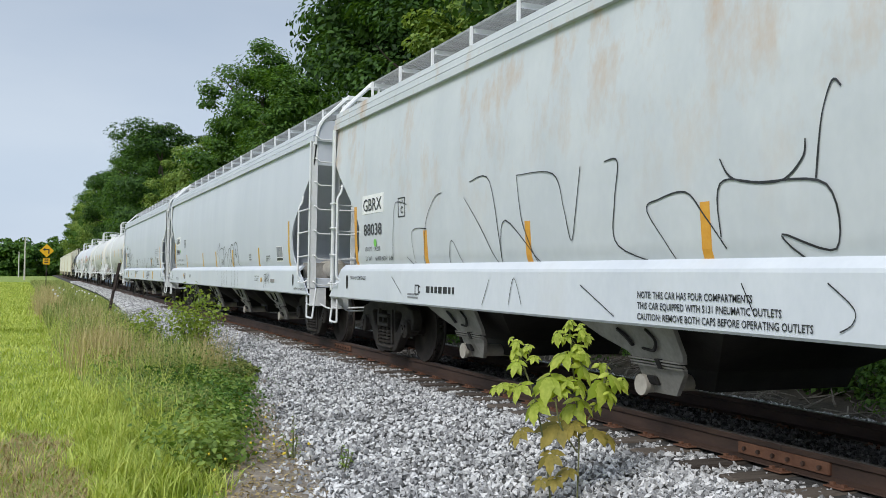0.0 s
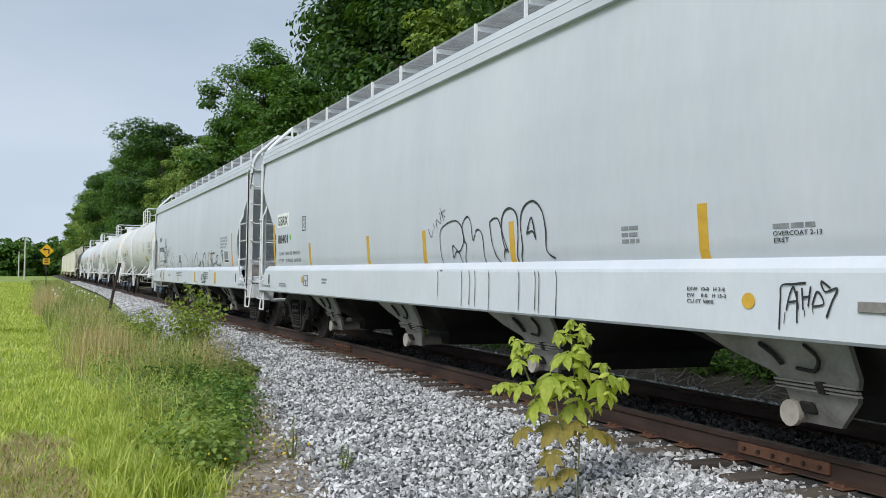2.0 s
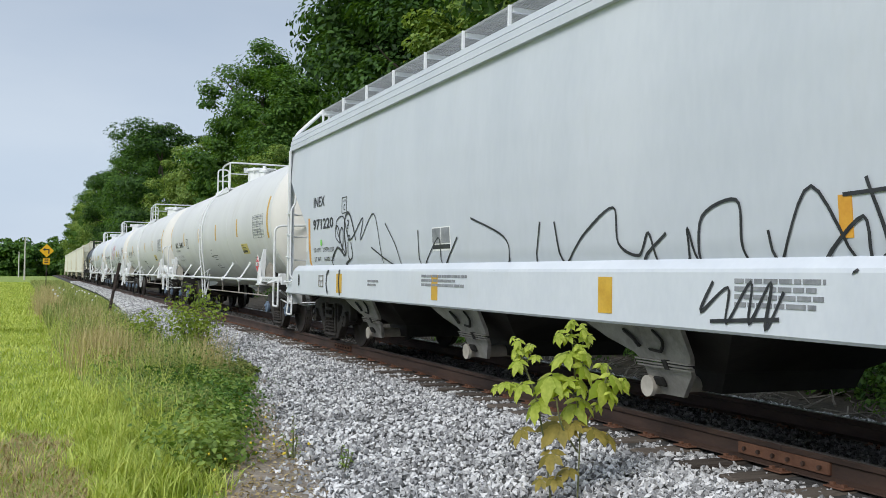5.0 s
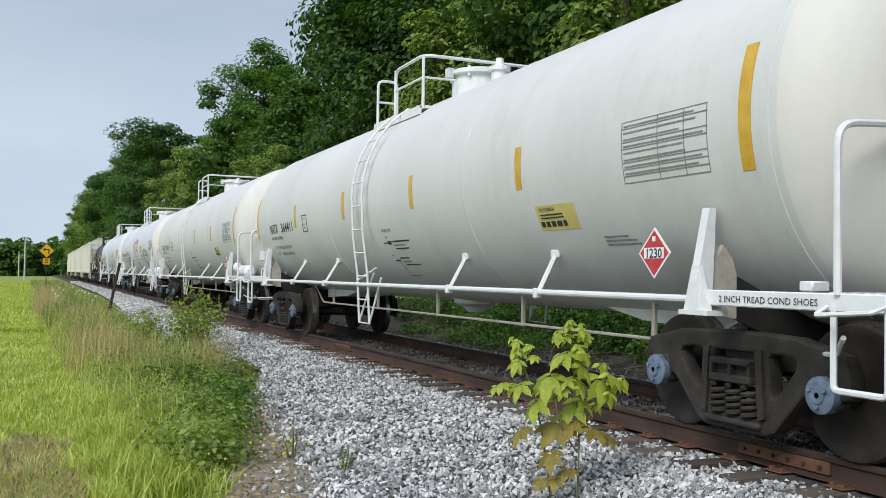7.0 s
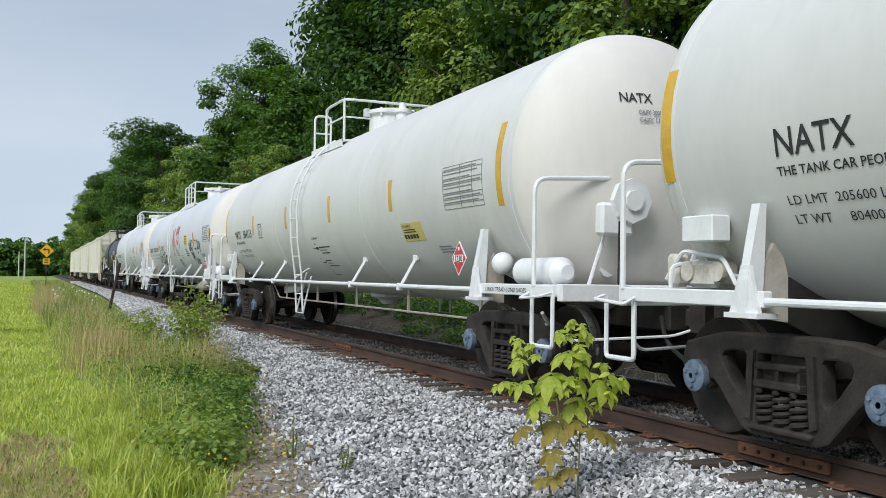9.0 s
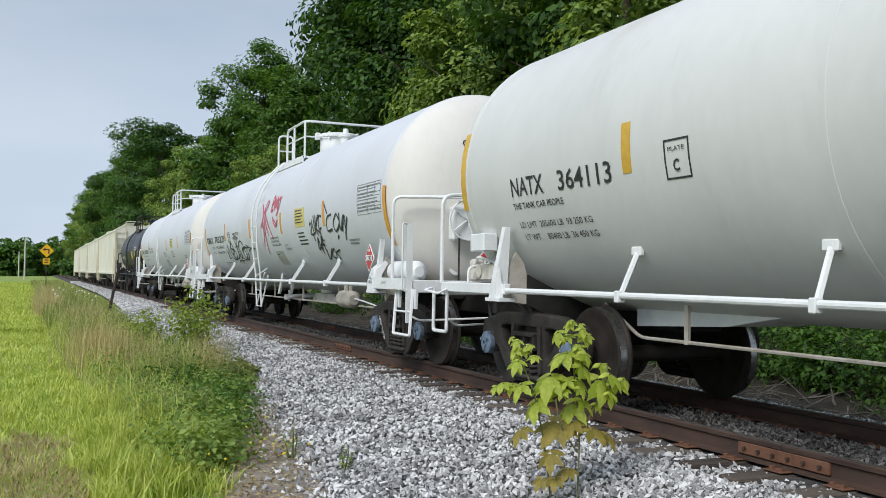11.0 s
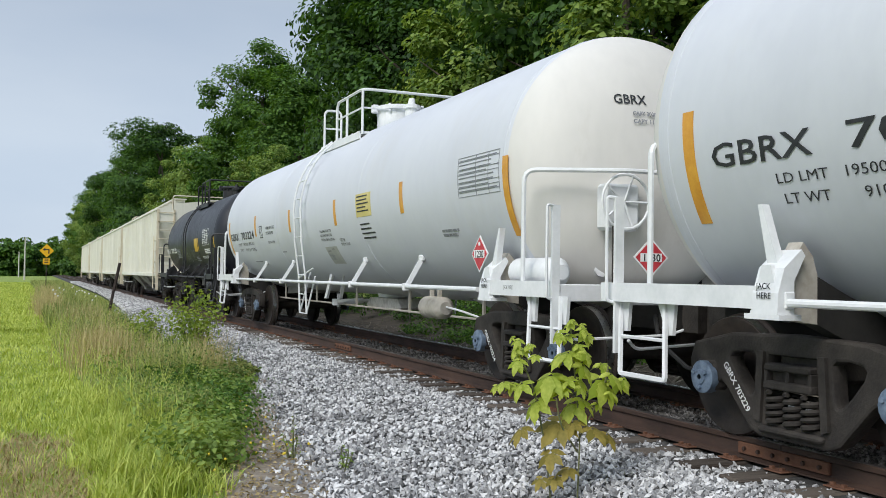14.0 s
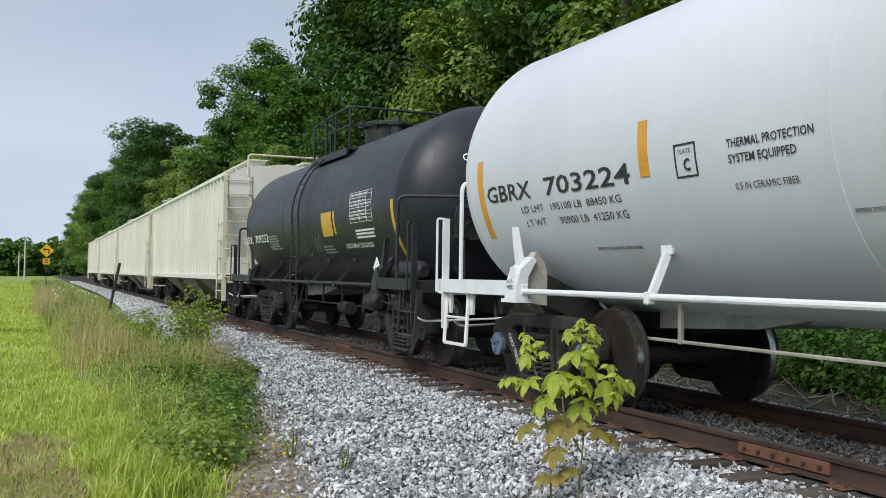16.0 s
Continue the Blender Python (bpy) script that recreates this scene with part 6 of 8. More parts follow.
# dead leaves on the bare dirt
y = rng.uniform(6.5, 11.5, 1500)
x = np.interp(y, [a for a, _ in GRAVEL_EDGE], [b for _, b in GRAVEL_EDGE]) + rng.normal(-0.25, 0.24, len(y))
P = np.stack([x, y, np.array([max(ground_z(a, b), ballast_z(a, b)) + 0.04 for a, b in zip(x, y)])], 1)
tagged(new("leaf_litter", leaf_cards(P, rng.normal(size=P.shape) * 0.4 + np.array([0, 0, 1.0]), rng.uniform(0.012, 0.03, len(P)), rng, M["dry"], "leaf_litter")), "brown dead leaves and stalks on the dirt", "plant litter", kind="stuff")
# small flowers
bm = B()
for k in range(18):
    x, y = rl.uniform(-5.2, -3.6), rl.uniform(38, 62)
    bmesh.ops.create_icosphere(bm, subdivisions=1, radius=0.042, matrix=Matrix.Translation((x, y, ground_z(x, y) + rl.uniform(0.5, 0.85))))
tagged(new("white_flowers", link_mesh("white_flowers", bm, M["flower"])), "small white flower heads among the weeds", "flowers", kind="stuff")
bm = B()
for k in range(40):
    x, y = rl.uniform(-4.6, -3.6), rl.uniform(7.5, 11)
    bmesh.ops.create_icosphere(bm, subdivisions=1, radius=0.012, matrix=Matrix.Translation((x, y, ground_z(x, y) + rl.uniform(0.1, 0.28))))
tagged(new("yellow_flowers", link_mesh("yellow_flowers", bm, M["yellow_flower"])), "tiny yellow flowers in the grass", "flowers", kind="stuff")


def bush(name, label, x, y, h, r, n_stems, per, leaf, mat, seed):
    rng = np.random.default_rng(seed)
    t = thing(name, label, "bush", "", (x, y, ground_z(x, y)))
    P, N = [], []
    for k in range(n_stems):
        a, rad = rng.uniform(0, 6.28), r * rng.uniform(0.15, 1.0)
        top = np.array([math.cos(a) * rad, math.sin(a) * rad, h * rng.uniform(0.55, 1.0) * (1 - 0.35 * rad / r)])
        bm = B()
        limb(bm, (top[0] * 0.15, top[1] * 0.15, -0.05), top, 0.010, 0.003, seed + k, 5, 5)
        part("stem", bm, M["stem"], t)
        for j in range(7):
            f = 0.10 + 0.90 * j / 6
            c = top * f
            q = rng.normal(size=(per, 3))
            P.append(c + q * np.array([0.10, 0.10, 0.065]) * (1.25 - 0.5 * f) * (h / 1.3))
            N.append(q * 0.6 + np.array([0, 0, 0.8]))
    P, N = np.concatenate(P), np.concatenate(N)
    child("foliage", leaf_cards(P, N, rng.uniform(0.6, 1.3, len(P)) * leaf, rng, M[mat], "foliage"), t)
    return t


bush("bush", "loose light green bush growing at the ballast edge", -3.02, 18.5, 1.75, 0.62, 22, 11, 0.055, "leaf_bush", 51)
bush("bush", "low bright green bush at the ballast edge", -3.75, 20.2, 1.05, 0.5, 16, 10, 0.05, "leaf_bush", 52)
bush("bush", "low dark green bush among the weeds", -3.58, 12.2, 0.55, 0.40, 26, 12, 0.036, "leaf_light", 53)
bush("bush", "low dark green bush among the weeds", -4.05, 13.0, 0.55, 0.6, 34, 12, 0.032, "leaf_mid", 54)
bush("dock_plant", "olive brown seeding dock plant at the ballast edge", -3.05, 14.3, 0.42, 0.40, 18, 16, 0.05, "weed", 55)
bush("thin_weed", "thin upright green weed in the gravel", -3.72, 8.2, 0.46, 0.12, 5, 2, 0.022, "leaf_light", 56)
bush("thin_weed", "thin upright green weed in the gravel", -3.45, 7.6, 0.36, 0.12, 5, 2, 0.022, "leaf_light", 57)

# ---- the sapling in the gravel in front of the train ----
def compound_leaf(seed):
    """Five pointed, coarsely toothed leaflets that droop from one stalk."""
    r = random.Random(seed)
    bm = B()
    half = [(0.09, 0.05), (0.20, 0.20), (0.19, 0.30), (0.27, 0.42), (0.20, 0.54), (0.19, 0.68), (0.08, 0.84)]
    for turn, size, root in ((0, 0.82, 0.24), (42, 0.70, 0.20), (-42, 0.70, 0.20), (84, 0.55, 0.06), (-84, 0.55, 0.06)):
        droop = r.uniform(0.35, 0.65)
        m = pose(0, root, 0, 0, 0, turn + r.uniform(-10, 10))
        def put(x, t):
            return bm.verts.new(m @ Vector((x * size, t * size, -droop * t * t * size - 0.5 * x * x)))
        mid = [put(0, t) for t in (0.0, 0.20, 0.42, 0.66, 0.98)]
        for s in (-1, 1):
            c = [put(s * a * r.uniform(0.85, 1.15), b) for a, b in half]
            for f in ((mid[0], mid[1], c[1], c[0]), (mid[1], mid[2], c[3], c[2], c[1]), (mid[2], mid[3], c[5], c[4], c[3]), (mid[3], mid[4], c[6], c[5])):
                bm.faces.new(f if s > 0 else f[::-1])
    return bm


SAP = Vector((-2.38, 5.64, -0.42))
sapling = thing("sapling", "slender young sapling with lobed yellow-green leaves", "sapling", "", SAP)
M["leaf_bronze"] = leafy("bronze_young_leaves", (0.20, 0.175, 0.04), (0.40, 0.32, 0.085), through_light=0.35)
leaf_kinds = [link_mesh("leaf", compound_leaf(s), M["leaf_bright"], True) for s in (1, 2, 3, 4)]
bronze = leaf_kinds[0].copy()
bronze.materials[0] = M["leaf_bronze"]
view_right = Vector((math.cos(radians(23)), -math.sin(radians(23)), 0))
view_back = Vector((-math.sin(radians(23)), -math.cos(radians(23)), 0))


def sprig(p):
    return view_right * p[0] + Vector((0, 0, 1)) * p[1] + view_back * p[2]


SHOOTS = [
    [(0.0, 0.0, 0), (0.01, 0.55, 0.02), (-0.03, 0.95, 0.0), (-0.07, 1.30, 0.02)],
    [(-0.17, 0.0, 0.0), (-0.22, 0.40, 0.05), (-0.30, 0.80, 0.08), (-0.42, 1.10, 0.05)],
    [(0.0, 0.50, 0.0), (0.10, 0.72, 0.03), (0.17, 0.90, 0.05), (0.19, 1.02, 0.05)],
    [(0.0, 0.42, 0.0), (-0.14, 0.62, 0.10), (-0.17, 0.80, 0.12)],
]
for sh in SHOOTS:
    part("stem", tube(B(), bend([sprig(p) for p in sh], 0.1, 3), 0.006, 6), M["stem"], sapling, "", True)
rs = random.Random(12)
# leaf places: right of the main stem, height, span
LEAF_SPOTS = [
    (-0.09, 1.27, 0.10), (-0.18, 1.20, 0.12), (-0.10, 1.18, 0.10), (0.02, 1.23, 0.09), (0.05, 1.17, 0.13), (-0.04, 1.10, 0.12), (-0.12, 1.04, 0.21), (-0.01, 1.05, 0.13), (0.06, 1.06, 0.12),
    (-0.44, 1.14, 0.09), (-0.36, 1.11, 0.08), (-0.47, 1.08, 0.10), (-0.33, 1.04, 0.09), (-0.45, 1.00, 0.13), (-0.40, 1.07, 0.09), (-0.44, 0.84, 0.17), (-0.55, 0.84, 0.13),
    (-0.25, 0.88, 0.25), (-0.16, 0.85, 0.17), (-0.11, 0.87, 0.13), (0.05, 0.97, 0.18), (0.17, 0.98, 0.13), (0.03, 0.87, 0.16), (0.20, 0.87, 0.25), (0.27, 0.87, 0.16), (0.23, 0.81, 0.16),
    (-0.34, 0.72, 0.21), (-0.07, 0.70, 0.23), (0.05, 0.73, 0.17), (0.14, 0.72, 0.09),
]
BRONZE_SPOTS = [(-0.17, 0.56, 0.27), (-0.08, 0.57, 0.18), (0.13, 0.53, 0.19), (0.23, 0.50, 0.16), (-0.43, 0.52, 0.18), (-0.24, 0.38, 0.18), (-0.19, 0.21, 0.13), (-0.09, 0.26, 0.14), (-0.27, 0.20, 0.12)]
YOUNG = [(u + rs.uniform(-0.05, 0.05), v + rs.uniform(-0.04, 0.05), s * 0.65) for u, v, s in LEAF_SPOTS if v > 0.8]
for spots, kinds in ((LEAF_SPOTS + YOUNG, leaf_kinds), (BRONZE_SPOTS, [bronze])):
    for i, (u, v, s) in enumerate(spots):
        stem_u = -0.33 if u < -0.3 and v > 0.65 else 0.0
        out = 1.0 if u > stem_u else -1.0
        p = sprig((u - out * s * 0.25, v + s * 0.22 + 0.03, rs.uniform(-0.04, 0.12)))
        face = view_right * out * rs.uniform(0.25, 0.9) + view_back * rs.uniform(0.45, 1.0)
        lf = child("leaf", kinds[i % len(kinds)], sapling, p, (radians(rs.uniform(-50, -22)), radians(rs.uniform(-18, 18)), math.atan2(face.y, face.x) - math.pi / 2))
        s *= 0.95
        lf.scale = (s * 1.1, s, s)
        inner = sprig((stem_u + (u - stem_u) * 0.25, v - s * 0.15, 0.03))
        part("petiole", tube(B(), [inner, p], 0.0024, 4), M["stem"], sapling)

# ---- sign, poles and post ----
sign = thing("road_sign", "yellow diamond turn sign with a black arrow on a steel post", "road sign", "", (-5.17, 82.0, ground_z(-5.17, 82)))
sz = 2.75 - ground_z(-5.17, 82)
bm = prism(B(), [(0, sz + 0.54), (0.54, sz), (0, sz - 0.54), (-0.54, sz)], "y", -0.02, -0.012)
part("sign_plate", bm, M["sign_yellow"], sign)
bm = box(B(), 0.12, 0.20, -0.03, -0.021, sz - 0.26, sz + 0.14)
box(bm, -0.12, 0.125, -0.03, -0.021, sz + 0.06, sz + 0.14)
prism(bm, [(-0.12, sz + 0.22), (-0.12, sz - 0.02), (-0.30, sz + 0.10)], "y", -0.03, -0.021)
part("arrow", bm, M["ink"], sign, "black left-turn arrow")
bm = box(B(), -0.26, 0.24, -0.02, -0.012, sz - 1.10, sz - 0.60, 0.003)
part("speed_plate", bm, M["sign_yellow"], sign, "small yellow plate")
bm = B()
for k in range(3):
    box(bm, -0.16, 0.14, -0.03, -0.021, sz - 0.98 + 0.14 * k, sz - 0.92 + 0.14 * k)
part("plate_bars", bm, M["ink"], sign)
part("post", box(B(), -0.03, 0.03, -0.011, 0.03, -0.3, sz + 0.3), M["dark_post"], sign)


def utility_pole(x, y, h):
    t = thing("utility_pole", "pale weathered pole at the edge of the field", "pole", "poles in the field", (x, y, ground_z(x, y)))
    part("shaft", cyl(B(), (0, 0, -0.3), (0, 0, h), 0.16, 10, 0.11), M["pole"], t, "", True)
    part("cap", cyl(B(), (0, 0, h), (0, 0, h + 0.05), 0.13, 10, 0.05), M["pole"], t)


utility_pole(-7.87, 180.0, 7.4)
utility_pole(-9.8, 240.0, 5.9)
post = thing("leaning_post", "dark leaning steel post beside the ballast", "post", "", (-3.26, 38.7, -0.5))
bm = box(B(), -0.055, 0.055, -0.02, 0.02, -0.15, 2.06, 0.006)
box(bm, -0.02, 0.02, -0.06, -0.02, -0.15, 2.04, 0.004)
bmesh.ops.rotate(bm, verts=bm.verts, cent=(0, 0, 0), matrix=Matrix.Rotation(radians(10.5), 3, "Y"))
part("steel_bar", bm, M["dark_post"], post)

# ---- lettering, reflectors, placards and graffiti on the cars ----
tank_x = side_of_tank(1.48, 2.325)
tank_h = side_of_tank(1.36, 2.26)


def plate_box(car, side, y, z, s=0.26, mat="ink"):
    """Outlined square with the loading gauge letter in it."""
    bm = B()
    for a, b, c, d in ((0, s, 0, 0.014), (0, s, s - 0.014, s), (0, 0.014, 0.014, s - 0.014), (s - 0.014, s, 0.014, s - 0.014)):
        stripe(bm, side, y - b, y - a, z + c, z + d, 0.005, 2)
    part("plate_box", bm, M[mat], car)
    lettering(car, side, "PLATE", y - 0.05, z + s * 0.70, 0.035, mat, 0.0, 0.8, "", s - 0.1)
    lettering(car, side, "C", y - 0.10, z + s * 0.20, 0.09, mat, 0.003, 0.9)


def panel(car, side, y0, y1, z0, z1, mat, name="decal", label=""):
    return part(name, stripe(B(), side, y1, y0, z0, z1, 0.004, 6), M[mat], car, label)


def lift(side, d):
    return lambda z, off: side(z, off + d)


def data_table(car, side, y0, y1, z0, z1, mat="grey_ink"):
    """Ruled table of test dates: lines and broken bars."""
    n = 9
    for k in range(n + 1):
        z = z0 + (z1 - z0) * k / n
        if k in (0, 1, 2, 3, 5, 6, 8, 9):
            part("table_rule", stripe(B(), side, y1, y0, z - 0.003, z + 0.003, 0.004, 1), M[mat], car)
    for y in (y0, y1 + 0.005, y0 - (y0 - y1) * 0.45, y0 - (y0 - y1) * 0.75):
        part("table_rule", stripe(B(), side, y - 0.005, y, z0, z1, 0.0045, 6), M[mat], car)
    bars(car, side, y0 - 0.03, z1 - 0.04, (y0 - y1) - 0.06, n - 1, (z1 - z0) / n * 0.2, mat, 5, 1 / 0.2)


def placard(car, y, z, x, s=0.19, face="side", colour="red"):
    """Diamond hazard placard in a holder: red with white border, white band and the number."""
    bm = prism(B(), [(y, z + s * 0.97), (y - s, z), (y, z - s * 0.97), (y + s, z)] if face == "side" else [(x, z + s * 0.97), (x + s, z), (x, z - s * 0.97), (x - s, z)], "x" if face == "side" else "y", *((x - 0.008, x) if face == "side" else (y - 0.008, y)))
    holder = part("placard", bm, M["white_ink"], car, "red and white diamond hazard placard" if colour == "red" else "faded white diamond placard holder")
    k = s * 0.88
    bm = prism(B(), [(y, z + k * 0.97), (y - k, z), (y, z - k * 0.97), (y + k, z)] if face == "side" else [(x, z + k * 0.97), (x + k, z), (x, z - k * 0.97), (x - k, z)], "x" if face == "side" else "y", *((x - 0.012, x - 0.008) if face == "side" else (y - 0.012, y - 0.008)))
    part("placard_face", bm, M[colour], holder)
    bm = B()
    if face == "side":
        box(bm, x - 0.015, x - 0.012, y - s * 0.62, y + s * 0.62, z - 0.042, z + 0.042)
        box(bm, x - 0.015, x - 0.012, y - 0.02, y + 0.02, z + 0.09, z + 0.13)
    else:
        box(bm, x - s * 0.62, x + s * 0.62, y - 0.015, y - 0.012, z - 0.042, z + 0.042)
        box(bm, x - 0.02, x + 0.02, y - 0.015, y - 0.012, z + 0.09, z + 0.13)
    part("number_band", bm, M["white_ink"], holder)
    t = words("1230", 0.075, 0.002, 0.85)
    w = max(v.co.x for v in t.verts)
    for v in t.verts:
        u, q = (v.co.x / w - 0.5) * s * 1.05, v.co.y - 0.037
        v.co = Vector((x - 0.017, y - u, z + q)) if face == "side" else Vector((x + u, y - 0.017, z + q))
    part("lettering", t, M["ink"], holder)


# hopper cars
def hopper_marks(car, mark, number, y, zt, lines, patch):
    if patch:
        panel(car, hop_x, y + 0.04, y - 0.84, zt - 0.04, zt + 0.22, "white_ink", "decal", "white lettering patch")
    lettering(car, lift(hop_x, 0.003), mark, y, zt, 0.175, "ink", 0.002, 0.8, "", 0.78)
    lettering(car, hop_x, number, y - 0.01, zt - 0.34, 0.165, "ink", 0.003, 0.8, "", 0.76)
    for k, (txt, w) in enumerate(lines):
        lettering(car, hop_x, txt, y - 0.05, zt - 0.56 - 0.135 * k, 0.062, "ink", 0.0, 0.8, "", w)


hopper_marks(car_a, "GBRX", "88038", 7.89, 2.09, [("LD LMT  196200", 0.63), ("LT WT     66900 NEW  5-88", 1.12)], True)
hopper_marks(car_b, "GBRX", "88401", 7.63, 2.11, [("LD LMT  195300 LBS   88600 KG", 1.57), ("LT WT     67700 LBS   30700 KG", 1.6)], True)
lettering(car_c, hop_x, "INEX", 7.59, 2.31, 0.165, "ink", 0.004, 0.8, "", 0.67)
lettering(car_c, hop_x, "971220", 7.60, 1.94, 0.165, "ink", 0.006, 0.8, "", 1.17)
lettering(car_c, hop_x, "LD LMT  219700 LBS", 7.58, 1.56, 0.075, "ink", 0.0, 0.8, "", 1.15)
lettering(car_c, hop_x, "LT WT     66300 LBS", 7.56, 1.41, 0.075, "ink", 0.0, 0.8, "", 1.12)
for cr, y, z in ((car_a, 6.49, 1.94), (car_b, 5.83, 1.95), (car_c, 5.98, 2.12)):
    plate_box(cr, hop_x, y, z, 0.25)
for cr, y, z in ((car_a, 7.40, 1.64), (car_b, 6.67, 1.87), (car_c, 7.12, 1.71)):
    bm = B()
    ring = [bm.verts.new((hop_x(z + 0.055 * math.sin(a), 0.007), y + 0.06 * math.cos(a), z + 0.055 * math.sin(a))) for a in [k * math.pi / 8 for k in range(16)]]
    bm.faces.new(ring)
    part("paint_dot", bm, M["green_dot"], cr, "bright green paint dot")
for cr, rows in ((car_a, ((8.25, 1.34, 2.18), (5.58, 1.33, 1.74), (3.01, 1.33, 1.73), (0.42, 1.33, 1.74), (-2.2, 1.33, 1.74), (-4.9, 1.33, 1.74))),
                 (car_b, ((7.96, 1.34, 2.15), (5.36, 1.33, 1.73), (2.27, 1.33, 1.74), (0.17, 1.33, 1.74), (-2.11, 1.34, 1.74), (-5.0, 1.33, 1.73), (-7.6, 1.33, 2.16))),
                 (car_c, ((7.85, 1.33, 2.14), (-3.77, 1.45, 1.7), (-6.73, 1.33, 2.14)))):
    for y, a, b in rows:
        stripe_part(cr, hop_x, y, a, b, 0.10, "orange" if cr is not car_b else "yellow")
for k, (txt, w) in enumerate((("NOTE: THIS CAR HAS FOUR COMPARTMENTS", 1.26), ("THIS CAR EQUIPPED WITH 5131 PNEUMATIC OUTLETS", 1.52), ("CAUTION: REMOVE BOTH CAPS BEFORE OPERATING OUTLETS", 1.78))):
    lettering(car_a, hop_x, txt, 1.14, 1.055 - 0.082 * k, 0.052, "ink", 0.001, 0.8, "", w)
lettering(car_a, hop_x, "2 INCH HF COMP SHOES", 8.33, 1.13, 0.05, "ink", 0.001, 0.8, "", 0.70)
lettering(car_b, hop_x, "2 INCH HF COMP BRAKE SHOES", 8.75, 0.93, 0.045, "ink", 0.0006, 0.8, "", 0.72)
bars(car_a, hop_x, 5.40, 1.00, 1.0, 1, 0.075, "ink", 1)
plate_box(car_a, hop_x, 5.76, 0.97, 0.12)
for cr, y in ((car_b, -8.21), (car_c, -7.75), (car_a, -8.2)):
    lettering(cr, hop_x, "3 INCH HF COMP BRAKE SHOES", y, 0.915, 0.045, "ink", 0.0, 0.8, "", 0.83)
# flat black ovals stand for the shaded inside of the sill holes
for cr, y in ((car_b, -8.14), (car_c, -7.53), (car_b, 8.16), (car_a, 8.49), (car_c, 8.34)):
    bm = B()
    ring = [bm.verts.new((-1.6225, y + 0.05 * math.cos(a), 1.09 + 0.075 * math.sin(a) + (0.03 if math.sin(a) > 0 else -0.03))) for a in [k * math.pi / 8 for k in range(16)]]
    bm.faces.new(ring)
    part("hole_shade_disc", bm, M["hose"], cr, "flat black oval painted for a sill hole's dark inside")
for cr, y, z, w, n, hh in ((car_b, -4.0, 1.58, 0.3, 3, 0.03), (car_b, -5.68, 1.527, 0.36, 1, 0.03), (car_c, 2.6, 1.18, 1.4, 3, 0.03), (car_c, -2.9, 1.18, 0.9, 4, 0.03),
                           (car_b, 4.4, 1.10, 0.3, 2, 0.03), (car_c, 4.6, 1.10, 0.5, 2, 0.03), (car_b, 7.3, 1.0, 0.6, 2, 0.022), (car_a, 6.0, 0.96, 0.4, 2, 0.022)):
    bars(cr, hop_x, y, z, w, n, hh, "grey_ink", 3)
for k, (txt, w) in enumerate((("CAUTION DO NOT USE STEAM", 0.92), ("BOILING WATER OR SHARP OBJECTS", 1.08), ("TO CLEAN INTERIOR CAR WITH", 0.9), ("CLEAN SOFT SOLED SHOES", 0.82))):
    lettering(car_c, hop_x, txt, -5.17, 2.04 - 0.075 * k, 0.045, "ink", 0.0, 0.8, "", w)
for cr, y0, y1, z0, z1 in ((car_b, -6.64, -7.09, 1.44, 1.71), (car_c, -5.75, -6.26, 1.45, 1.73), (car_c, 2.4, 1.9, 1.5, 1.75)):
    panel(cr, hop_x, y0 + 0.012, y1 - 0.012, z0 - 0.012, z1 + 0.012, "white_ink")
    panel(cr, lift(hop_x, 0.004), y0, y0 - (y0 - y1) * 0.48, z0 + 0.075, z1, "grey_ink")
    panel(cr, lift(hop_x, 0.004), y0 - (y0 - y1) * 0.52, y1, z0 + 0.075, z1, "grey_ink")
    panel(cr, lift(hop_x, 0.004), y0, y1, z0 + 0.01, z0 + 0.06, "ink")
for y, w in ((5.95, 0.27), (-1.36, 0.20), (-4.75, 0.26), (2.2, 0.18)):
    panel(car_c, hop_x, y + w / 2, y - w / 2, 0.92, 1.21, "yellow", "decal", "yellow paint square on the sill")
for cr, y in ((car_b, 5.5), (car_c, 7.05)):
    bm = B()
    for a, b, c, d in ((0, 0.24, 1.0, 1.012), (0, 0.24, 1.09, 1.10), (0, 0.24, 1.17, 1.18), (0, 0.012, 1.0, 1.18), (0.228, 0.24, 1.0, 1.18), (0.12, 0.13, 1.0, 1.09)):
        stripe(bm, hop_x, y - b, y - a, c, d, 0.012, 1)
    part("card_holder", bm, M["chute"], cr, "small metal card holder")
bm = B()
bm.faces.new([bm.verts.new((-1.6245, 5.62 + 0.06 * math.cos(a), 1.10 + 0.06 * math.sin(a))) for a in [k * math.pi / 8 for k in range(16)]])
part("paint_dot", bm, M["yellow"], car_b, "yellow round sticker")
for txt, y, z, w, hh in (("OVERCOAT 2-13", -5.68, 1.482, 0.41, 0.03), ("ERST", -5.683, 1.44, 0.135, 0.03), ("EXW  10-8   H 3-8", -4.908, 1.124, 0.40, 0.026), ("EW     8-0   H 15-2", -4.908, 1.08, 0.415, 0.026), ("CU FT 5800", -4.908, 1.038, 0.285, 0.026)):
    lettering(car_b, hop_x, txt, y, z, hh, "ink", 0.0006, 0.8, "", w)
bm = B()
bm.faces.new([bm.verts.new((-1.6245, -5.533 + 0.062 * math.cos(a), 1.068 + 0.052 * math.sin(a))) for a in [k * math.pi / 8 for k in range(16)]])
part("paint_dot", bm, M["yellow"], car_b, "yellow round sticker")
part("name_plate", box(B(), -1.634, -1.620, -6.70, -6.42, 1.03, 1.09, 0.003), M["chute"], car_b, "small grey metal plate")

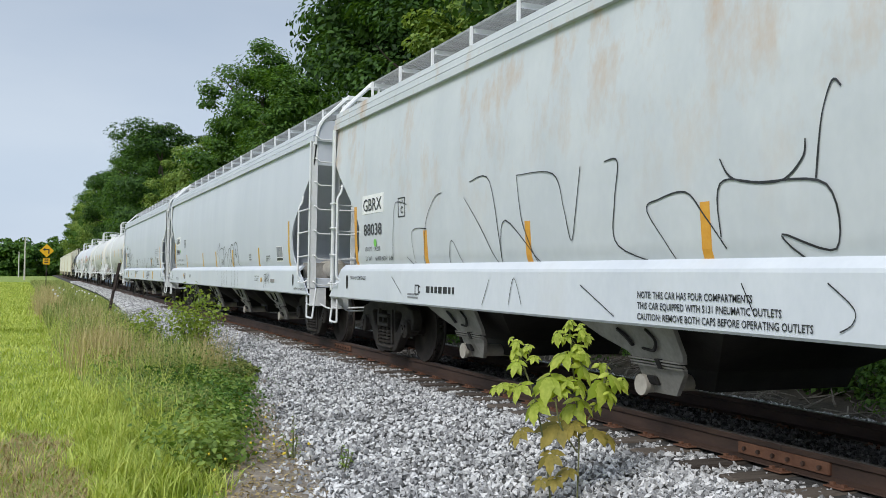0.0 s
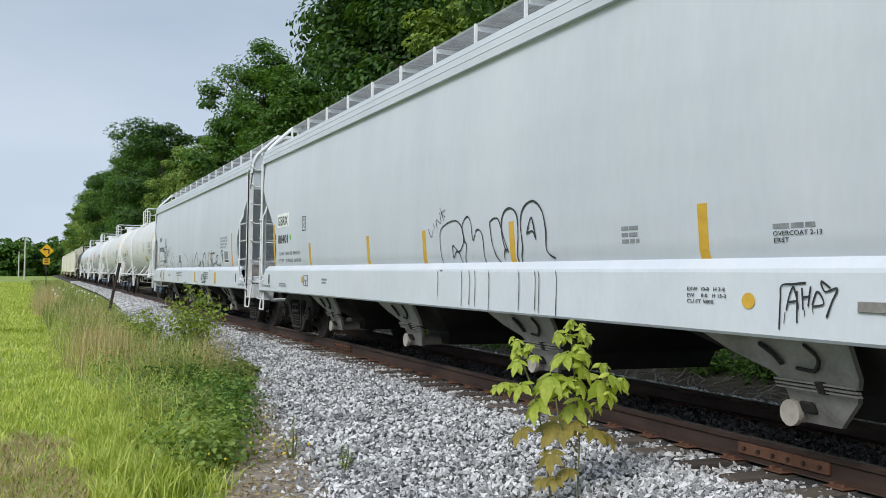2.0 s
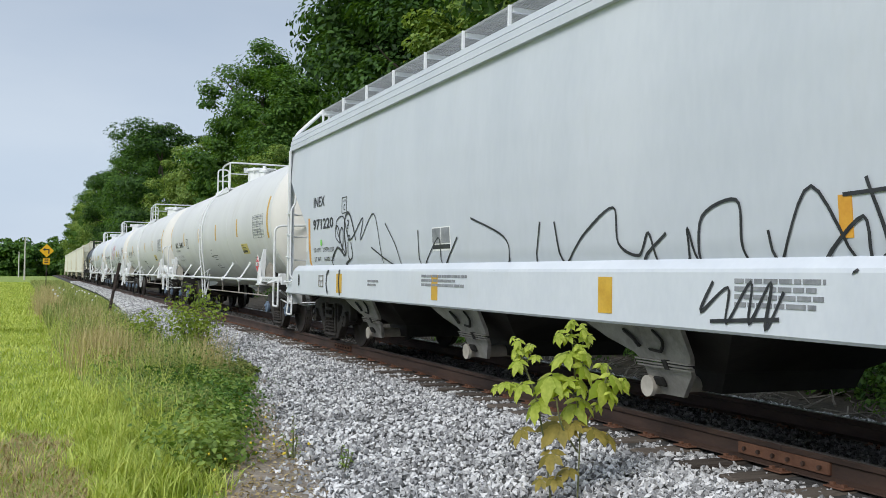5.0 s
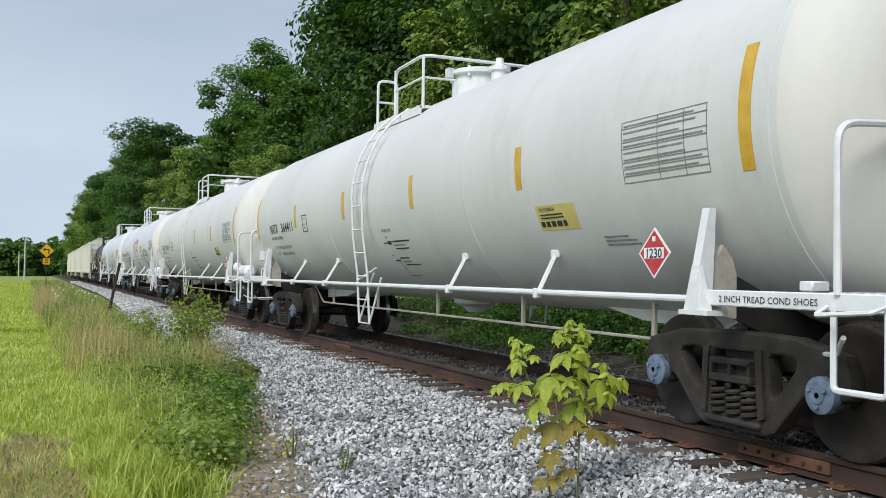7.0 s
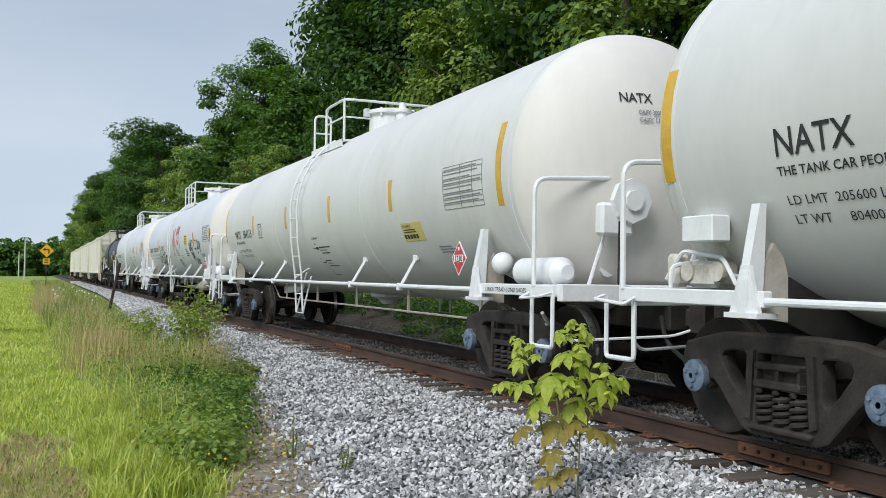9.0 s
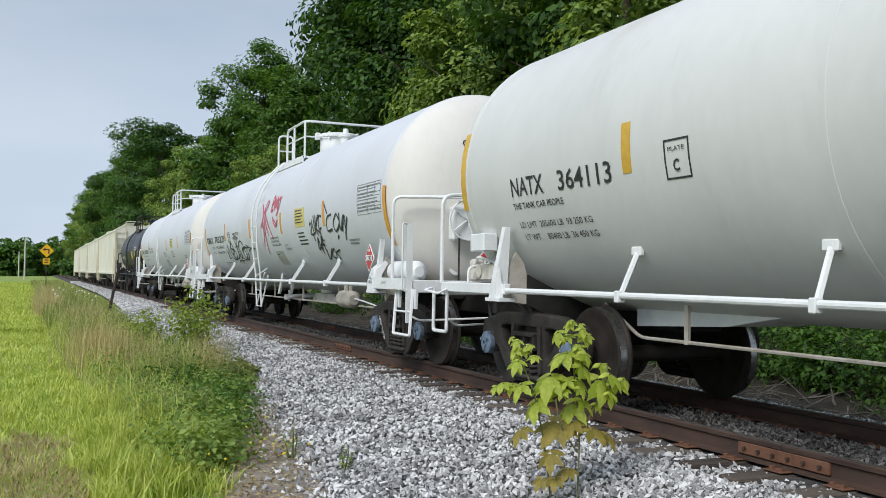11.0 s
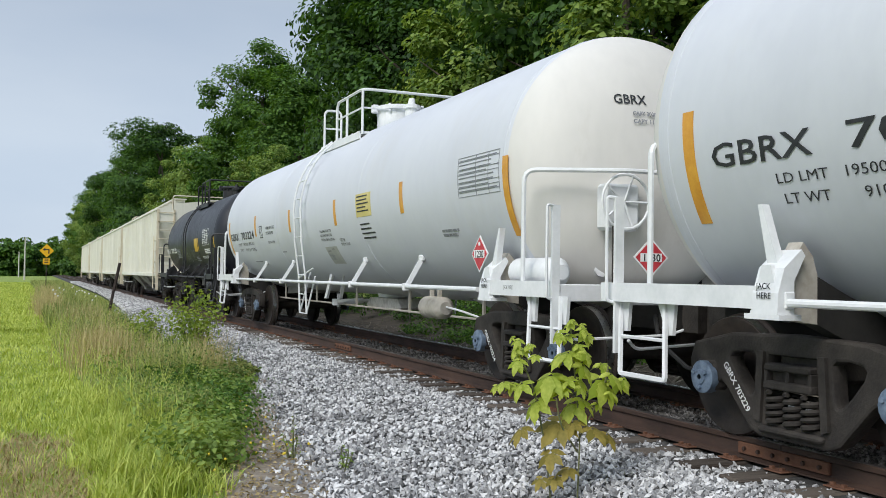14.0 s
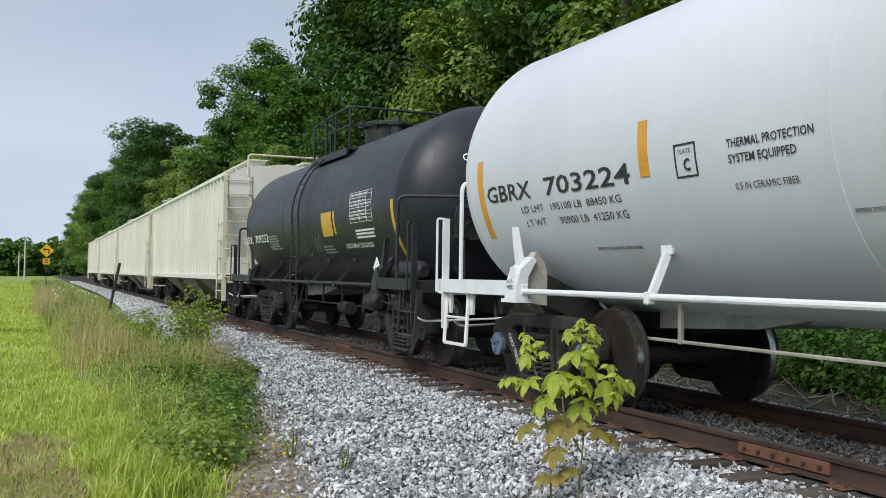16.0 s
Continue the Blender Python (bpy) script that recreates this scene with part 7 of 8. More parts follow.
# tank cars
def tank_marks(car, side, mark, mw, number, nw, y, z, hgt, mat="ink"):
    lettering(car, side, mark, y, z, hgt, mat, 0.002, 0.8, "", mw)
    lettering(car, side, number, y - mw - 0.26, z, hgt, mat, 0.002, 0.8, "", nw)


tank_marks(car_d, tank_x, "NATX", 0.66, "364411", 0.90, 6.83, 2.0, 0.185)
tank_marks(car_e, tank_x, "NATX", 0.66, "364113", 0.90, 6.83, 2.0, 0.185)
for cr in (car_d, car_e):
    lettering(cr, tank_x, "THE TANK CAR PEOPLE", 6.83, 1.875, 0.06, "ink", 0.001, 0.8, "", 0.98)
    lettering(cr, tank_x, "LD LMT  205600 LB  93 250 KG", 6.81, 1.69, 0.06, "ink", 0.0, 0.8, "", 1.35)
    lettering(cr, tank_x, "LT WT     80400 LB  36 450 KG", 6.80, 1.57, 0.06, "ink", 0.0, 0.8, "", 1.35)
    plate_box(cr, tank_x, 4.28, 1.95, 0.30)
    for y, a, b in ((-7.32, 1.94, 2.80), (7.94, 1.93, 2.78), (-4.05, 2.06, 2.48), (-1.12, 2.05, 2.47), (1.8, 2.06, 2.48), (4.78, 2.05, 2.46)):
        stripe_part(cr, tank_x, y, a, b, 0.12, "yellow")
    data_table(cr, tank_x, -5.86, -6.93, 1.97, 2.46)
    panel(cr, tank_x, -4.29, -5.0, 1.65, 1.88, "label_yellow", "warning_label", "yellow warning label")
    lettering(cr, lift(tank_x, 0.004), "FOR CHEMICAL", -4.36, 1.825, 0.032, "ink", 0.0005, 0.8, "", 0.30)
    bars(cr, lift(tank_x, 0.004), -4.36, 1.785, 0.5, 2, 0.012, "ink", 2, 2.4)
    bars(cr, lift(tank_x, 0.004), -4.33, 1.68, 0.6, 1, 0.05, "ink", 3)
    lettering(cr, tank_x, "BOT OPR VALVE", 0.20, 1.80, 0.04, "ink", 0.0005, 0.8, "", 0.37)
    bars(cr, tank_x, 0.16, 1.715, 0.12, 1, 0.02, "grey_ink", 5)
    panel(cr, tank_x, 0.30, 0.12, 1.640, 1.656, "ink", "lever_diagram", "black stencilled lever")
    panel(cr, tank_x, 0.13, -0.01, 1.625, 1.672, "ink", "lever_diagram", "black stencilled lever")
    bars(cr, tank_x, -0.05, 1.655, 0.66, 1, 0.018, "ink", 7)
    bars(cr, tank_x, -0.06, 1.605, 0.42, 1, 0.016, "grey_ink", 8)
    bars(cr, tank_x, -0.09, 1.557, 0.50, 1, 0.016, "ink", 9)
    bars(cr, tank_x, 0.22, 1.47, 0.07, 1, 0.016, "grey_ink", 6)
    panel(cr, tank_x, 0.20, 0.02, 1.395, 1.415, "ink", "lever_diagram", "black stencilled lever")
    strokes(cr, tank_x, 0.06, 1.39, 1.0, [[(0.0, 0.0), (0.02, -0.08), (0.05, -0.17)]], 0.011, "ink", "black stencilled lever", "lever_diagram")
    bars(cr, tank_x, -0.02, 1.43, 0.35, 1, 0.016, "ink", 17)
    bars(cr, tank_x, -0.05, 1.385, 0.42, 1, 0.016, "grey_ink", 18)
    bars(cr, tank_x, -0.08, 1.34, 0.62, 1, 0.016, "ink", 19)
    bars(cr, tank_x, 0.10, 1.19, 0.42, 1, 0.014, "grey_ink", 20)
    bars(cr, tank_x, -5.3, 1.55, 0.5, 3, 0.015, "grey_ink", 9, 2.2)
    placard(cr, -6.25, 1.40, -1.42, 0.205, "side")
    lettering(cr, lambda z, off: -1.506, "2 INCH TREAD COND SHOES", -7.1, 1.05, 0.045, "ink", 0.0, 0.8, "", 0.9)
placard(car_d, -9.05 + 0.74, 1.41, -0.42, 0.205, "end")
tank_marks(car_f, tank_x, "GBRX", 0.95, "703229", 1.42, 7.28, 1.985, 0.17)
tank_marks(car_g, tank_x, "GBRX", 0.95, "703224", 1.42, 7.38, 1.97, 0.17)
for cr, l1, l2 in ((car_f, "LD LMT   195000 LB  88400 KG", "LT WT       91000 LB  41300 KG"), (car_g, "LD LMT   195100 LB  88450 KG", "LT WT       90900 LB  41250 KG")):
    lettering(cr, tank_x, l1, 6.69, 1.83, 0.068, "ink", 0.0, 0.8, "", 1.75)
    lettering(cr, tank_x, l2, 6.66, 1.70, 0.068, "ink", 0.0, 0.8, "", 1.76)
    plate_box(cr, tank_x, 4.16, 1.95, 0.25)
    lettering(cr, tank_x, "THERMAL PROTECTION", 3.57, 2.11, 0.06, "ink", 0.001, 0.8, "", 0.80)
    lettering(cr, tank_x, "SYSTEM EQUIPPED", 3.57, 2.005, 0.06, "ink", 0.001, 0.8, "", 0.64)
    lettering(cr, tank_x, "0.5 IN CERAMIC FIBER", 3.55, 1.82, 0.05, "ink", 0.0, 0.8, "", 0.6)
    for y, a, b in ((7.51, 1.61, 2.42), (-7.48, 1.62, 2.43), (4.55, 2.0, 2.44), (1.52, 1.98, 2.40), (-1.45, 1.98, 2.39), (-4.47, 2.01, 2.42)):
        stripe_part(cr, tank_x, y, a, b, 0.12, "orange")
    data_table(cr, tank_x, -6.30, -7.34, 2.08, 2.52)
    panel(cr, tank_x, -2.56, -3.24, 2.05, 2.39, "label_yellow", "warning_label", "yellow warning label")
    bars(cr, lift(tank_x, 0.004), -2.62, 2.34, 0.52, 5, 0.018, "ink", 4, 3.0)
    bars(cr, tank_x, -2.65, 1.93, 0.6, 4, 0.022, "ink", 6, 3.0)
    for k, (txt, w) in enumerate((("HANDLE MUST BE LOCKED", 0.70), ("AND CHAINED IN CLOSED", 0.69), ("POSITION BEFORE LOADING", 0.77))):
        lettering(cr, tank_x, txt, -0.42, 1.90 - 0.07 * k, 0.038, "ink", 0.0006, 0.8, "", w)
    panel(cr, tank_x, -0.45, -1.10, 1.38, 1.66, "plate_grey", "instruction_plate", "faded grey instruction plate")
    bars(cr, lift(tank_x, 0.003), -0.49, 1.535, 0.3, 5, 0.007, "grey_ink", 12, 3.0)
    panel(cr, lift(tank_x, 0.003), -0.53, -0.70, 1.585, 1.597, "ink", "lever_diagram", "black stencilled lever")
    lettering(cr, lift(tank_x, 0.003), "CLOSED", -0.80, 1.61, 0.024, "ink", 0.0, 0.8, "", 0.13)
    lettering(cr, tank_x, "VENT TANK", -1.44, 1.73, 0.045, "ink", 0.0, 0.8, "", 0.28)
    lettering(cr, tank_x, "WHEN UNLOADING", -1.44, 1.66, 0.045, "ink", 0.0, 0.8, "", 0.45)
    bars(cr, tank_x, -5.6, 1.72, 0.5, 2, 0.03, "grey_ink", 11)
    bars(cr, tank_x, 5.6, 1.45, 0.7, 1, 0.025, "grey_ink", 12)
    bars(cr, tank_x, 2.6, 1.62, 0.4, 1, 0.02, "grey_ink", 13)
    placard(cr, -6.88, 1.44, -1.46, 0.205)
    lettering(cr, lambda z, off: -1.545, "JACK HERE", -7.6, 1.08, 0.04, "ink", 0.0, 0.8, "", 0.2)
placard(car_f, -8.95 + 0.70, 1.41, -0.25, 0.205, "end")
placard(car_g, -8.95 + 0.70, 1.41, -0.25, 0.205, "end")


def head_words(car, cpl, R, zc, text, x, z, height, width, mat="ink"):
    """Lettering on the rounded head at the car's leading end."""
    bm = words(text, height, 0.002, 0.8)
    w = max(v.co.x for v in bm.verts)
    tang = cpl - 0.80 - 0.72
    for v in bm.verts:
        px, pz = x + v.co.x / w * width, z + v.co.y
        q = max(0.0, 1 - (px * px + (pz - zc) ** 2) / (R * R))
        v.co = Vector((px, -(tang + 0.72 * math.sqrt(q)) - 0.008, pz))
    tagged(part("lettering", bm, M[mat], car), kind="stuff")


for cr, cpl, a, b in ((car_d, 9.05, "NATX", "364411"), (car_e, 9.05, "NATX", "364113"), (car_f, 8.95, "GBRX", "703229"), (car_g, 8.95, "GBRX", "703224")):
    head_words(cr, cpl, 1.48, 2.325, a, -0.55, 2.96, 0.10, 0.36)
    head_words(cr, cpl, 1.48, 2.325, b, 0.0, 2.96, 0.10, 0.40)
    head_words(cr, cpl, 1.48, 2.325, "CAPY 30000 GAL US", -0.36, 2.84, 0.045, 0.5, "grey_ink")
    head_words(cr, cpl, 1.48, 2.325, "CAPY 113900 L", -0.36, 2.76, 0.045, 0.42, "grey_ink")
head_words(car_h, 6.3, 1.36, 2.26, "GBRX", -0.62, 2.75, 0.10, 0.36, "white_ink")
for cr in (car_d, car_e):
    part("card_box", box(B(), -1.47, -1.30, 7.42, 7.76, 1.47, 1.66, 0.01), M["white_rail"], cr, "white document box")
# black tank car
tank_marks(car_h, tank_h, "GBRX", 1.0, "709232", 1.3, 5.6, 1.87, 0.17, "white_ink")
panel(car_h, tank_h, -1.11, -1.72, 1.84, 2.24, "yellow", "warning_label", "yellow warning label")
data_table(car_h, tank_h, -2.73, -3.78, 2.0, 2.46, "white_ink")
lettering(car_h, tank_h, "SODIUM HYDROXIDE", -2.2, 1.62, 0.075, "white_ink", 0.001, 0.8, "", 1.35)
bars(car_h, tank_h, -2.9, 1.86, 0.9, 3, 0.03, "white_ink", 2)
bars(car_h, tank_h, -0.9, 1.66, 0.7, 3, 0.03, "grey_ink", 3)
bars(car_h, tank_h, 3.0, 1.95, 1.0, 6, 0.03, "grey_ink", 4)
stripe_part(car_h, tank_h, -4.65, 1.48, 2.25, 0.10)
stripe_part(car_h, tank_h, -1.85, 1.86, 2.24, 0.08)
bm = prism(B(), [(-3.92, 1.46), (-4.06, 1.31), (-3.92, 1.16), (-3.78, 1.31)], "x", -1.31, -1.30)
part("placard", bm, M["white_ink"], car_h, "white diamond hazard placard")
strokes(car_h, tank_h, 0.9, 1.55, 1.0, [[(0, 0.35), (0.1, 0), (0.25, 0.3), (0.3, 0.0)], [(0.4, 0.3), (0.5, 0.0), (0.62, 0.32)], [(0.7, 0.3), (0.72, 0.0), (0.95, 0.05)]], 0.02, "grey_ink", "faded grey scrawl")
strokes(car_h, tank_h, -0.4, 1.6, 1.0, [[(0, 0.3), (0.05, 0), (0.2, 0.28), (0.25, 0.0)], [(0.3, 0.0), (0.42, 0.3), (0.5, 0.0)]], 0.02, "grey_ink", "faded grey scrawl")
# graffiti

for cr in (car_f, car_g):
    for sg in (-1, 1):
        t = words("GBRX 703229" if cr is car_f else "GBRX 703224", 0.055, 0.001, 0.8)
        w = max(v.co.x for v in t.verts)
        for v in t.verts:
            u, q = v.co.x / w * 0.42, v.co.y
            v.co = Vector((-1.072, sg * 6.9 + 0.70 - u * 0.62 - q * 0.78, 0.50 - u * 0.78 + q * 0.62 + 0.07))
        part("lettering", t, M["white_ink"], cr, "white lettering on the truck frame")
for cr in (car_f, car_g):
    for yy in (-7.2, 6.62):
        for k, txt in enumerate(("JACK", "HERE")):
            t = words(txt, 0.04, 0.001, 0.8)
            w = max(v.co.x for v in t.verts)
            for v in t.verts:
                v.co = Vector((-1.562, yy + 0.075 - v.co.x / w * 0.13, 1.145 - 0.06 * k + v.co.y))
            part("lettering", t, M["ink"], cr)
strokes(car_a, hop_x, 6.73, 1.32, 1.0, [[(0.0, 0.07), (0.07, 0.52), (0.15, 0.81), (0.55, 0.77)], [(0.53, 0.11), (0.78, 0.02), (0.73, 0.42), (1.2, 0.44)], [(1.08, 0.01), (1.12, 0.27), (1.22, 0.57), (1.47, 0.79), (1.67, 0.83)], [(1.84, 0.0), (1.93, 0.28), (2.22, 0.0)]], 0.006, "ink", "thin black spray-painted lines")
strokes(car_a, hop_x, 4.44, 1.23, 1.0, [[(0.0, 0.82), (0.39, 0.5), (0.85, 0.08), (0.64, 0.94), (0.15, 0.98)], [(0.85, 0.08), (0.98, 0.53), (1.78, 0.0)], [(1.23, 0.95), (1.33, 0.51), (1.58, 0.11)], [(1.23, 0.95), (1.93, 0.9), (2.12, 0.57), (2.24, 0.3), (2.4, 0.92)]], 0.007, "ink", "thin black spray-painted lines")
strokes(car_a, hop_x, 1.67, 1.31, 1.0, [[(0.0, 0.84), (0.19, 0.82), (0.14, 0.49), (0.17, 0.15), (0.88, 0.0), (0.58, 0.4), (0.72, 0.48), (1.05, 0.51), (1.26, 0.32), (1.46, 0.1)]], 0.008, "ink", "thin black spray-painted lines")
strokes(car_a, hop_x, 0.26, 1.31, 1.0, [[(0.01, 0.71), (0.15, 0.56), (0.56, 0.51), (0.76, 0.63), (0.79, 0.75)], [(1.07, 1.02), (1.0, 1.06), (0.92, 0.85), (0.87, 0.5)], [(0.0, 0.18), (0.01, 0.54), (0.39, 0.52), (0.95, 0.46), (1.0, 0.08), (0.57, 0.18), (0.78, 0.0)]], 0.009, "ink", "thin black spray-painted lines")
strokes(car_a, hop_x, 6.57, 0.90, 1.0, [[(0.0, 0.28), (0.36, 0.07)], [(2.7, 0.01), (2.86, 0.27)], [(3.29, 0.03), (3.4, 0.29), (3.56, 0.04)], [(4.61, 0.24), (5.12, 0.0)], [(7.32, 0.29), (7.51, 0.15), (7.5, 0.06), (7.41, 0.01)], [(6.59, 0.28), (6.72, 0.07)]], 0.005, "ink", "thin black spray-painted lines")
strokes(car_b, hop_x, -0.33, 1.26, 1.0, [[(0.19, 0.0), (0.04, 0.07), (0.0, 0.41), (0.16, 0.52), (0.46, 0.55), (0.62, 0.46), (0.64, 0.31), (0.51, 0.21), (0.35, 0.28), (0.36, 0.14), (0.44, 0.21), (0.54, 0.17), (0.57, 0.02)], [(0.64, 0.31), (0.72, 0.27), (0.62, 0.02)]], 0.01, "ink", "outlined black graffiti letters")
strokes(car_b, hop_x, -0.95, 1.28, 1.0, [[(0.07, 0.27), (0.0, 0.46), (0.13, 0.56), (0.23, 0.49), (0.27, 0.3), (0.37, 0.41), (0.5, 0.35), (0.54, 0.05), (0.65, 0.0)], [(0.69, 0.48), (0.79, 0.51), (0.9, 0.48), (1.01, 0.27), (1.08, 0.16), (1.01, 0.2), (0.98, 0.09)], [(0.69, 0.48), (0.72, 0.28), (0.79, 0.15), (0.89, 0.05)]], 0.01, "ink", "outlined black graffiti letters")
strokes(car_b, hop_x, -1.91, 1.28, 1.0, [[(0.07, 0.16), (0.0, 0.31), (0.0, 0.48), (0.07, 0.57), (0.2, 0.59), (0.32, 0.52), (0.34, 0.36), (0.3, 0.09), (0.36, 0.0)], [(0.42, 0.2), (0.4, 0.46), (0.48, 0.59), (0.66, 0.63), (0.82, 0.53), (0.88, 0.36), (0.88, 0.17), (1.02, 0.09)], [(0.52, 0.34), (0.62, 0.48), (0.69, 0.27)], [(0.51, 0.33), (0.63, 0.35), (0.68, 0.29)], [(0.42, 0.2), (0.35, 0.0)]], 0.013, "ink", "outlined black graffiti letters")
strokes(car_b, hop_x, -0.39, 0.86, 1.0, [[(q, 0.40), (q + 0.02, 0.3), (q + 0.01, d)] for q, d in ((0.0, 0.1), (0.66, 0.02), (0.86, 0.04), (1.0, 0.03), (1.33, 0.0), (1.98, 0.03), (2.30, 0.04), (2.37, 0.02), (2.68, 0.0))], 0.008, "ink", "thin black paint drips")
strokes(car_b, hop_x, 0.01, 1.65, 1.0, [[(0.0, 0.1), (0.08, 0.0), (0.15, 0.09)], [(0.14, 0.16), (0.2, 0.1)], [(0.27, 0.1), (0.24, 0.2), (0.38, 0.15), (0.34, 0.28)], [(0.36, 0.33), (0.46, 0.18)], [(0.51, 0.3), (0.39, 0.26), (0.51, 0.22)]], 0.006, "ink", "small black scrawl")
strokes(car_b, hop_x, -5.81, 0.90, 1.0, [[(0.0, 0.0), (0.01, 0.19), (0.02, 0.27), (0.12, 0.28), (0.22, 0.29)], [(0.06, 0.12), (0.09, 0.22), (0.12, 0.27)], [(0.12, 0.27), (0.15, 0.19), (0.16, 0.13)], [(0.08, 0.17), (0.15, 0.18)], [(0.15, 0.24), (0.15, 0.05)], [(0.19, 0.26), (0.2, 0.13)], [(0.26, 0.27), (0.24, 0.15)], [(0.19, 0.2), (0.25, 0.21)], [(0.27, 0.16), (0.31, 0.24), (0.36, 0.17), (0.27, 0.15)], [(0.41, 0.26), (0.34, 0.3), (0.37, 0.24), (0.46, 0.26), (0.42, 0.18), (0.38, 0.09)]], 0.009, "ink", "black spiky tag on the sill")
strokes(car_b, hop_x, -5.85, 0.94, 1.0, [[(0.0, 0.0), (0.01, 0.07)], [(0.17, 0.05), (0.17, 0.09)], [(0.24, 0.07), (0.23, 0.11)]], 0.004, "ink", "thin black paint drips")
strokes(car_c, hop_x, 6.28, 1.27, 1.0, [[(0.47, 0.21), (0.0, 0.69), (0.39, 0.8), (0.69, 0.44), (1.31, 0.74), (1.2, 0.43), (1.8, 0.77), (2.1, 0.09)], [(2.25, 0.62), (2.65, 0.29), (2.68, 0.03), (1.66, 0.31)], [(3.43, 0.48), (3.49, 0.03), (4.06, 0.37), (4.13, 0.03), (4.59, 0.36)], [(4.96, 0.55), (5.72, 0.33), (5.81, 0.11), (5.61, 0.0)], [(6.47, 0.44), (6.34, 0.03)]], 0.014, "ink", "scrawled black graffiti")
strokes(car_c, hop_x, -0.45, 1.25, 1.0, [[(0.0, 0.45), (0.13, 0.08), (0.49, 0.32), (0.95, 0.52), (1.0, 0.23), (1.27, 0.13), (1.41, 0.3), (1.5, 0.04)], [(1.63, 0.29), (1.32, 0.07), (1.84, 0.07), (1.88, 0.32), (1.98, 0.07), (2.05, 0.39), (2.41, 0.48), (2.44, 0.21), (2.48, 0.07)], [(2.69, 0.27), (2.78, 0.07), (3.07, 0.52), (3.43, 0.0), (3.45, 0.32), (3.09, 0.03)], [(3.31, 0.45), (3.93, 0.47)], [(3.48, 0.54), (3.61, 0.16), (3.49, 0.06)]], 0.016, "ink", "scrawled black graffiti")
strokes(car_c, hop_x, -4.11, 1.39, 1.0, [[(0.0, 0.02), (0.52, 0.1), (0.74, 0.24), (0.47, 0.22), (0.44, 0.04), (1.0, 0.0), (0.98, 0.09)], [(1.47, 0.16), (1.25, 0.25), (1.19, 0.34), (1.41, 0.36), (1.45, 0.27), (1.28, 0.22)], [(1.32, 0.36), (1.39, 0.0)]], 0.014, "ink", "scrawled black graffiti")
strokes(car_c, hop_x, -2.56, 0.89, 1.0, [[(0.13, 0.3), (0.0, 0.09), (0.28, 0.26), (0.26, 0.02), (0.5, 0.3), (0.48, 0.03), (0.68, 0.3), (0.63, 0.0), (0.79, 0.24)], [(0.1, 0.03), (0.75, 0.07)]], 0.016, "ink", "small black tag on the sill")
strokes(car_c, hop_x, 6.63, 0.89, 1.0, [[(0.08, 0.01), (0.0, 0.14), (0.03, 0.31), (0.13, 0.37), (0.08, 0.52), (0.3, 0.68), (0.44, 0.72), (0.6, 0.67), (0.75, 0.6), (0.83, 0.68), (0.79, 0.91), (0.81, 1.13), (0.94, 1.23), (1.09, 1.17), (1.24, 0.97), (1.32, 0.81)], [(0.73, 0.0), (0.68, 0.17), (0.69, 0.3), (0.75, 0.44), (1.01, 0.53)]], 0.028, "ink", "thick black cartoon outline")
strokes(car_c, hop_x, 6.30, 1.42, 1.0, [[(0.21, 0.26), (0.01, 0.35), (0.0, 0.5), (0.08, 0.53), (0.19, 0.44), (0.21, 0.26)], [(0.34, 0.15), (0.21, 0.35), (0.29, 0.48), (0.38, 0.46), (0.38, 0.29), (0.33, 0.15)], [(0.62, 0.27), (0.6, 0.07), (0.7, 0.0), (0.81, 0.07), (0.76, 0.26)], [(0.61, 0.58), (0.67, 0.58), (0.66, 0.53), (0.6, 0.5)], [(0.58, 0.47), (0.65, 0.47)], [(0.61, 0.44), (0.61, 0.37)], [(0.62, 0.34), (0.71, 0.36), (0.73, 0.31), (0.63, 0.29)]], 0.016, "ink", "scrawled black graffiti")
strokes(car_f, tank_x, 0.28, 1.60, 1.0, [[(0.03, 1.07), (0.23, 0.87), (0.15, 0.55)], [(0.0, 0.56), (0.31, 0.87), (0.49, 1.09), (0.62, 1.04), (0.42, 0.88), (0.2, 0.8)], [(0.37, 0.86), (0.68, 0.61), (0.98, 0.32)], [(0.22, 0.71), (0.23, 0.44), (0.01, 0.17)], [(0.37, 0.78), (0.34, 0.37), (0.17, 0.0)], [(0.43, 0.74), (0.54, 0.52), (0.62, 0.38)]], 0.028, "pink", "red spray-painted scrawl")
strokes(car_f, tank_x, -0.66, 2.14, 1.0, [[(0.0, 0.34), (0.08, 0.62), (0.19, 0.55), (0.04, 0.42), (0.0, 0.32), (0.15, 0.35)], [(0.25, 0.31), (0.25, 0.56), (0.39, 0.37), (0.43, 0.59), (0.53, 0.33)], [(0.57, 0.32), (0.54, 0.52), (0.75, 0.56)], [(0.15, 0.2), (0.23, 0.07), (0.4, 0.0), (0.57, 0.13)], [(0.57, 0.56), (0.69, 0.45), (0.53, 0.25), (0.44, 0.22)], [(0.24, 0.14), (0.37, 0.08), (0.45, 0.02)]], 0.034, "pink", "red spray-painted scrawl")
strokes(car_f, tank_x, -3.56, 1.77, 1.0, [[(0.0, 0.27), (0.06, 0.32), (0.11, 0.26), (0.0, 0.12), (0.28, 0.14)], [(0.16, 0.38), (0.22, 0.11)], [(0.13, 0.12), (0.15, 0.0)], [(0.31, 0.44), (0.31, 0.14)], [(0.42, 0.44), (0.38, 0.2)], [(0.61, 0.44), (0.38, 0.21), (0.46, 0.09)], [(0.4, 0.2), (0.59, 0.13)]], 0.024, "ink", "thick black graffiti letters")
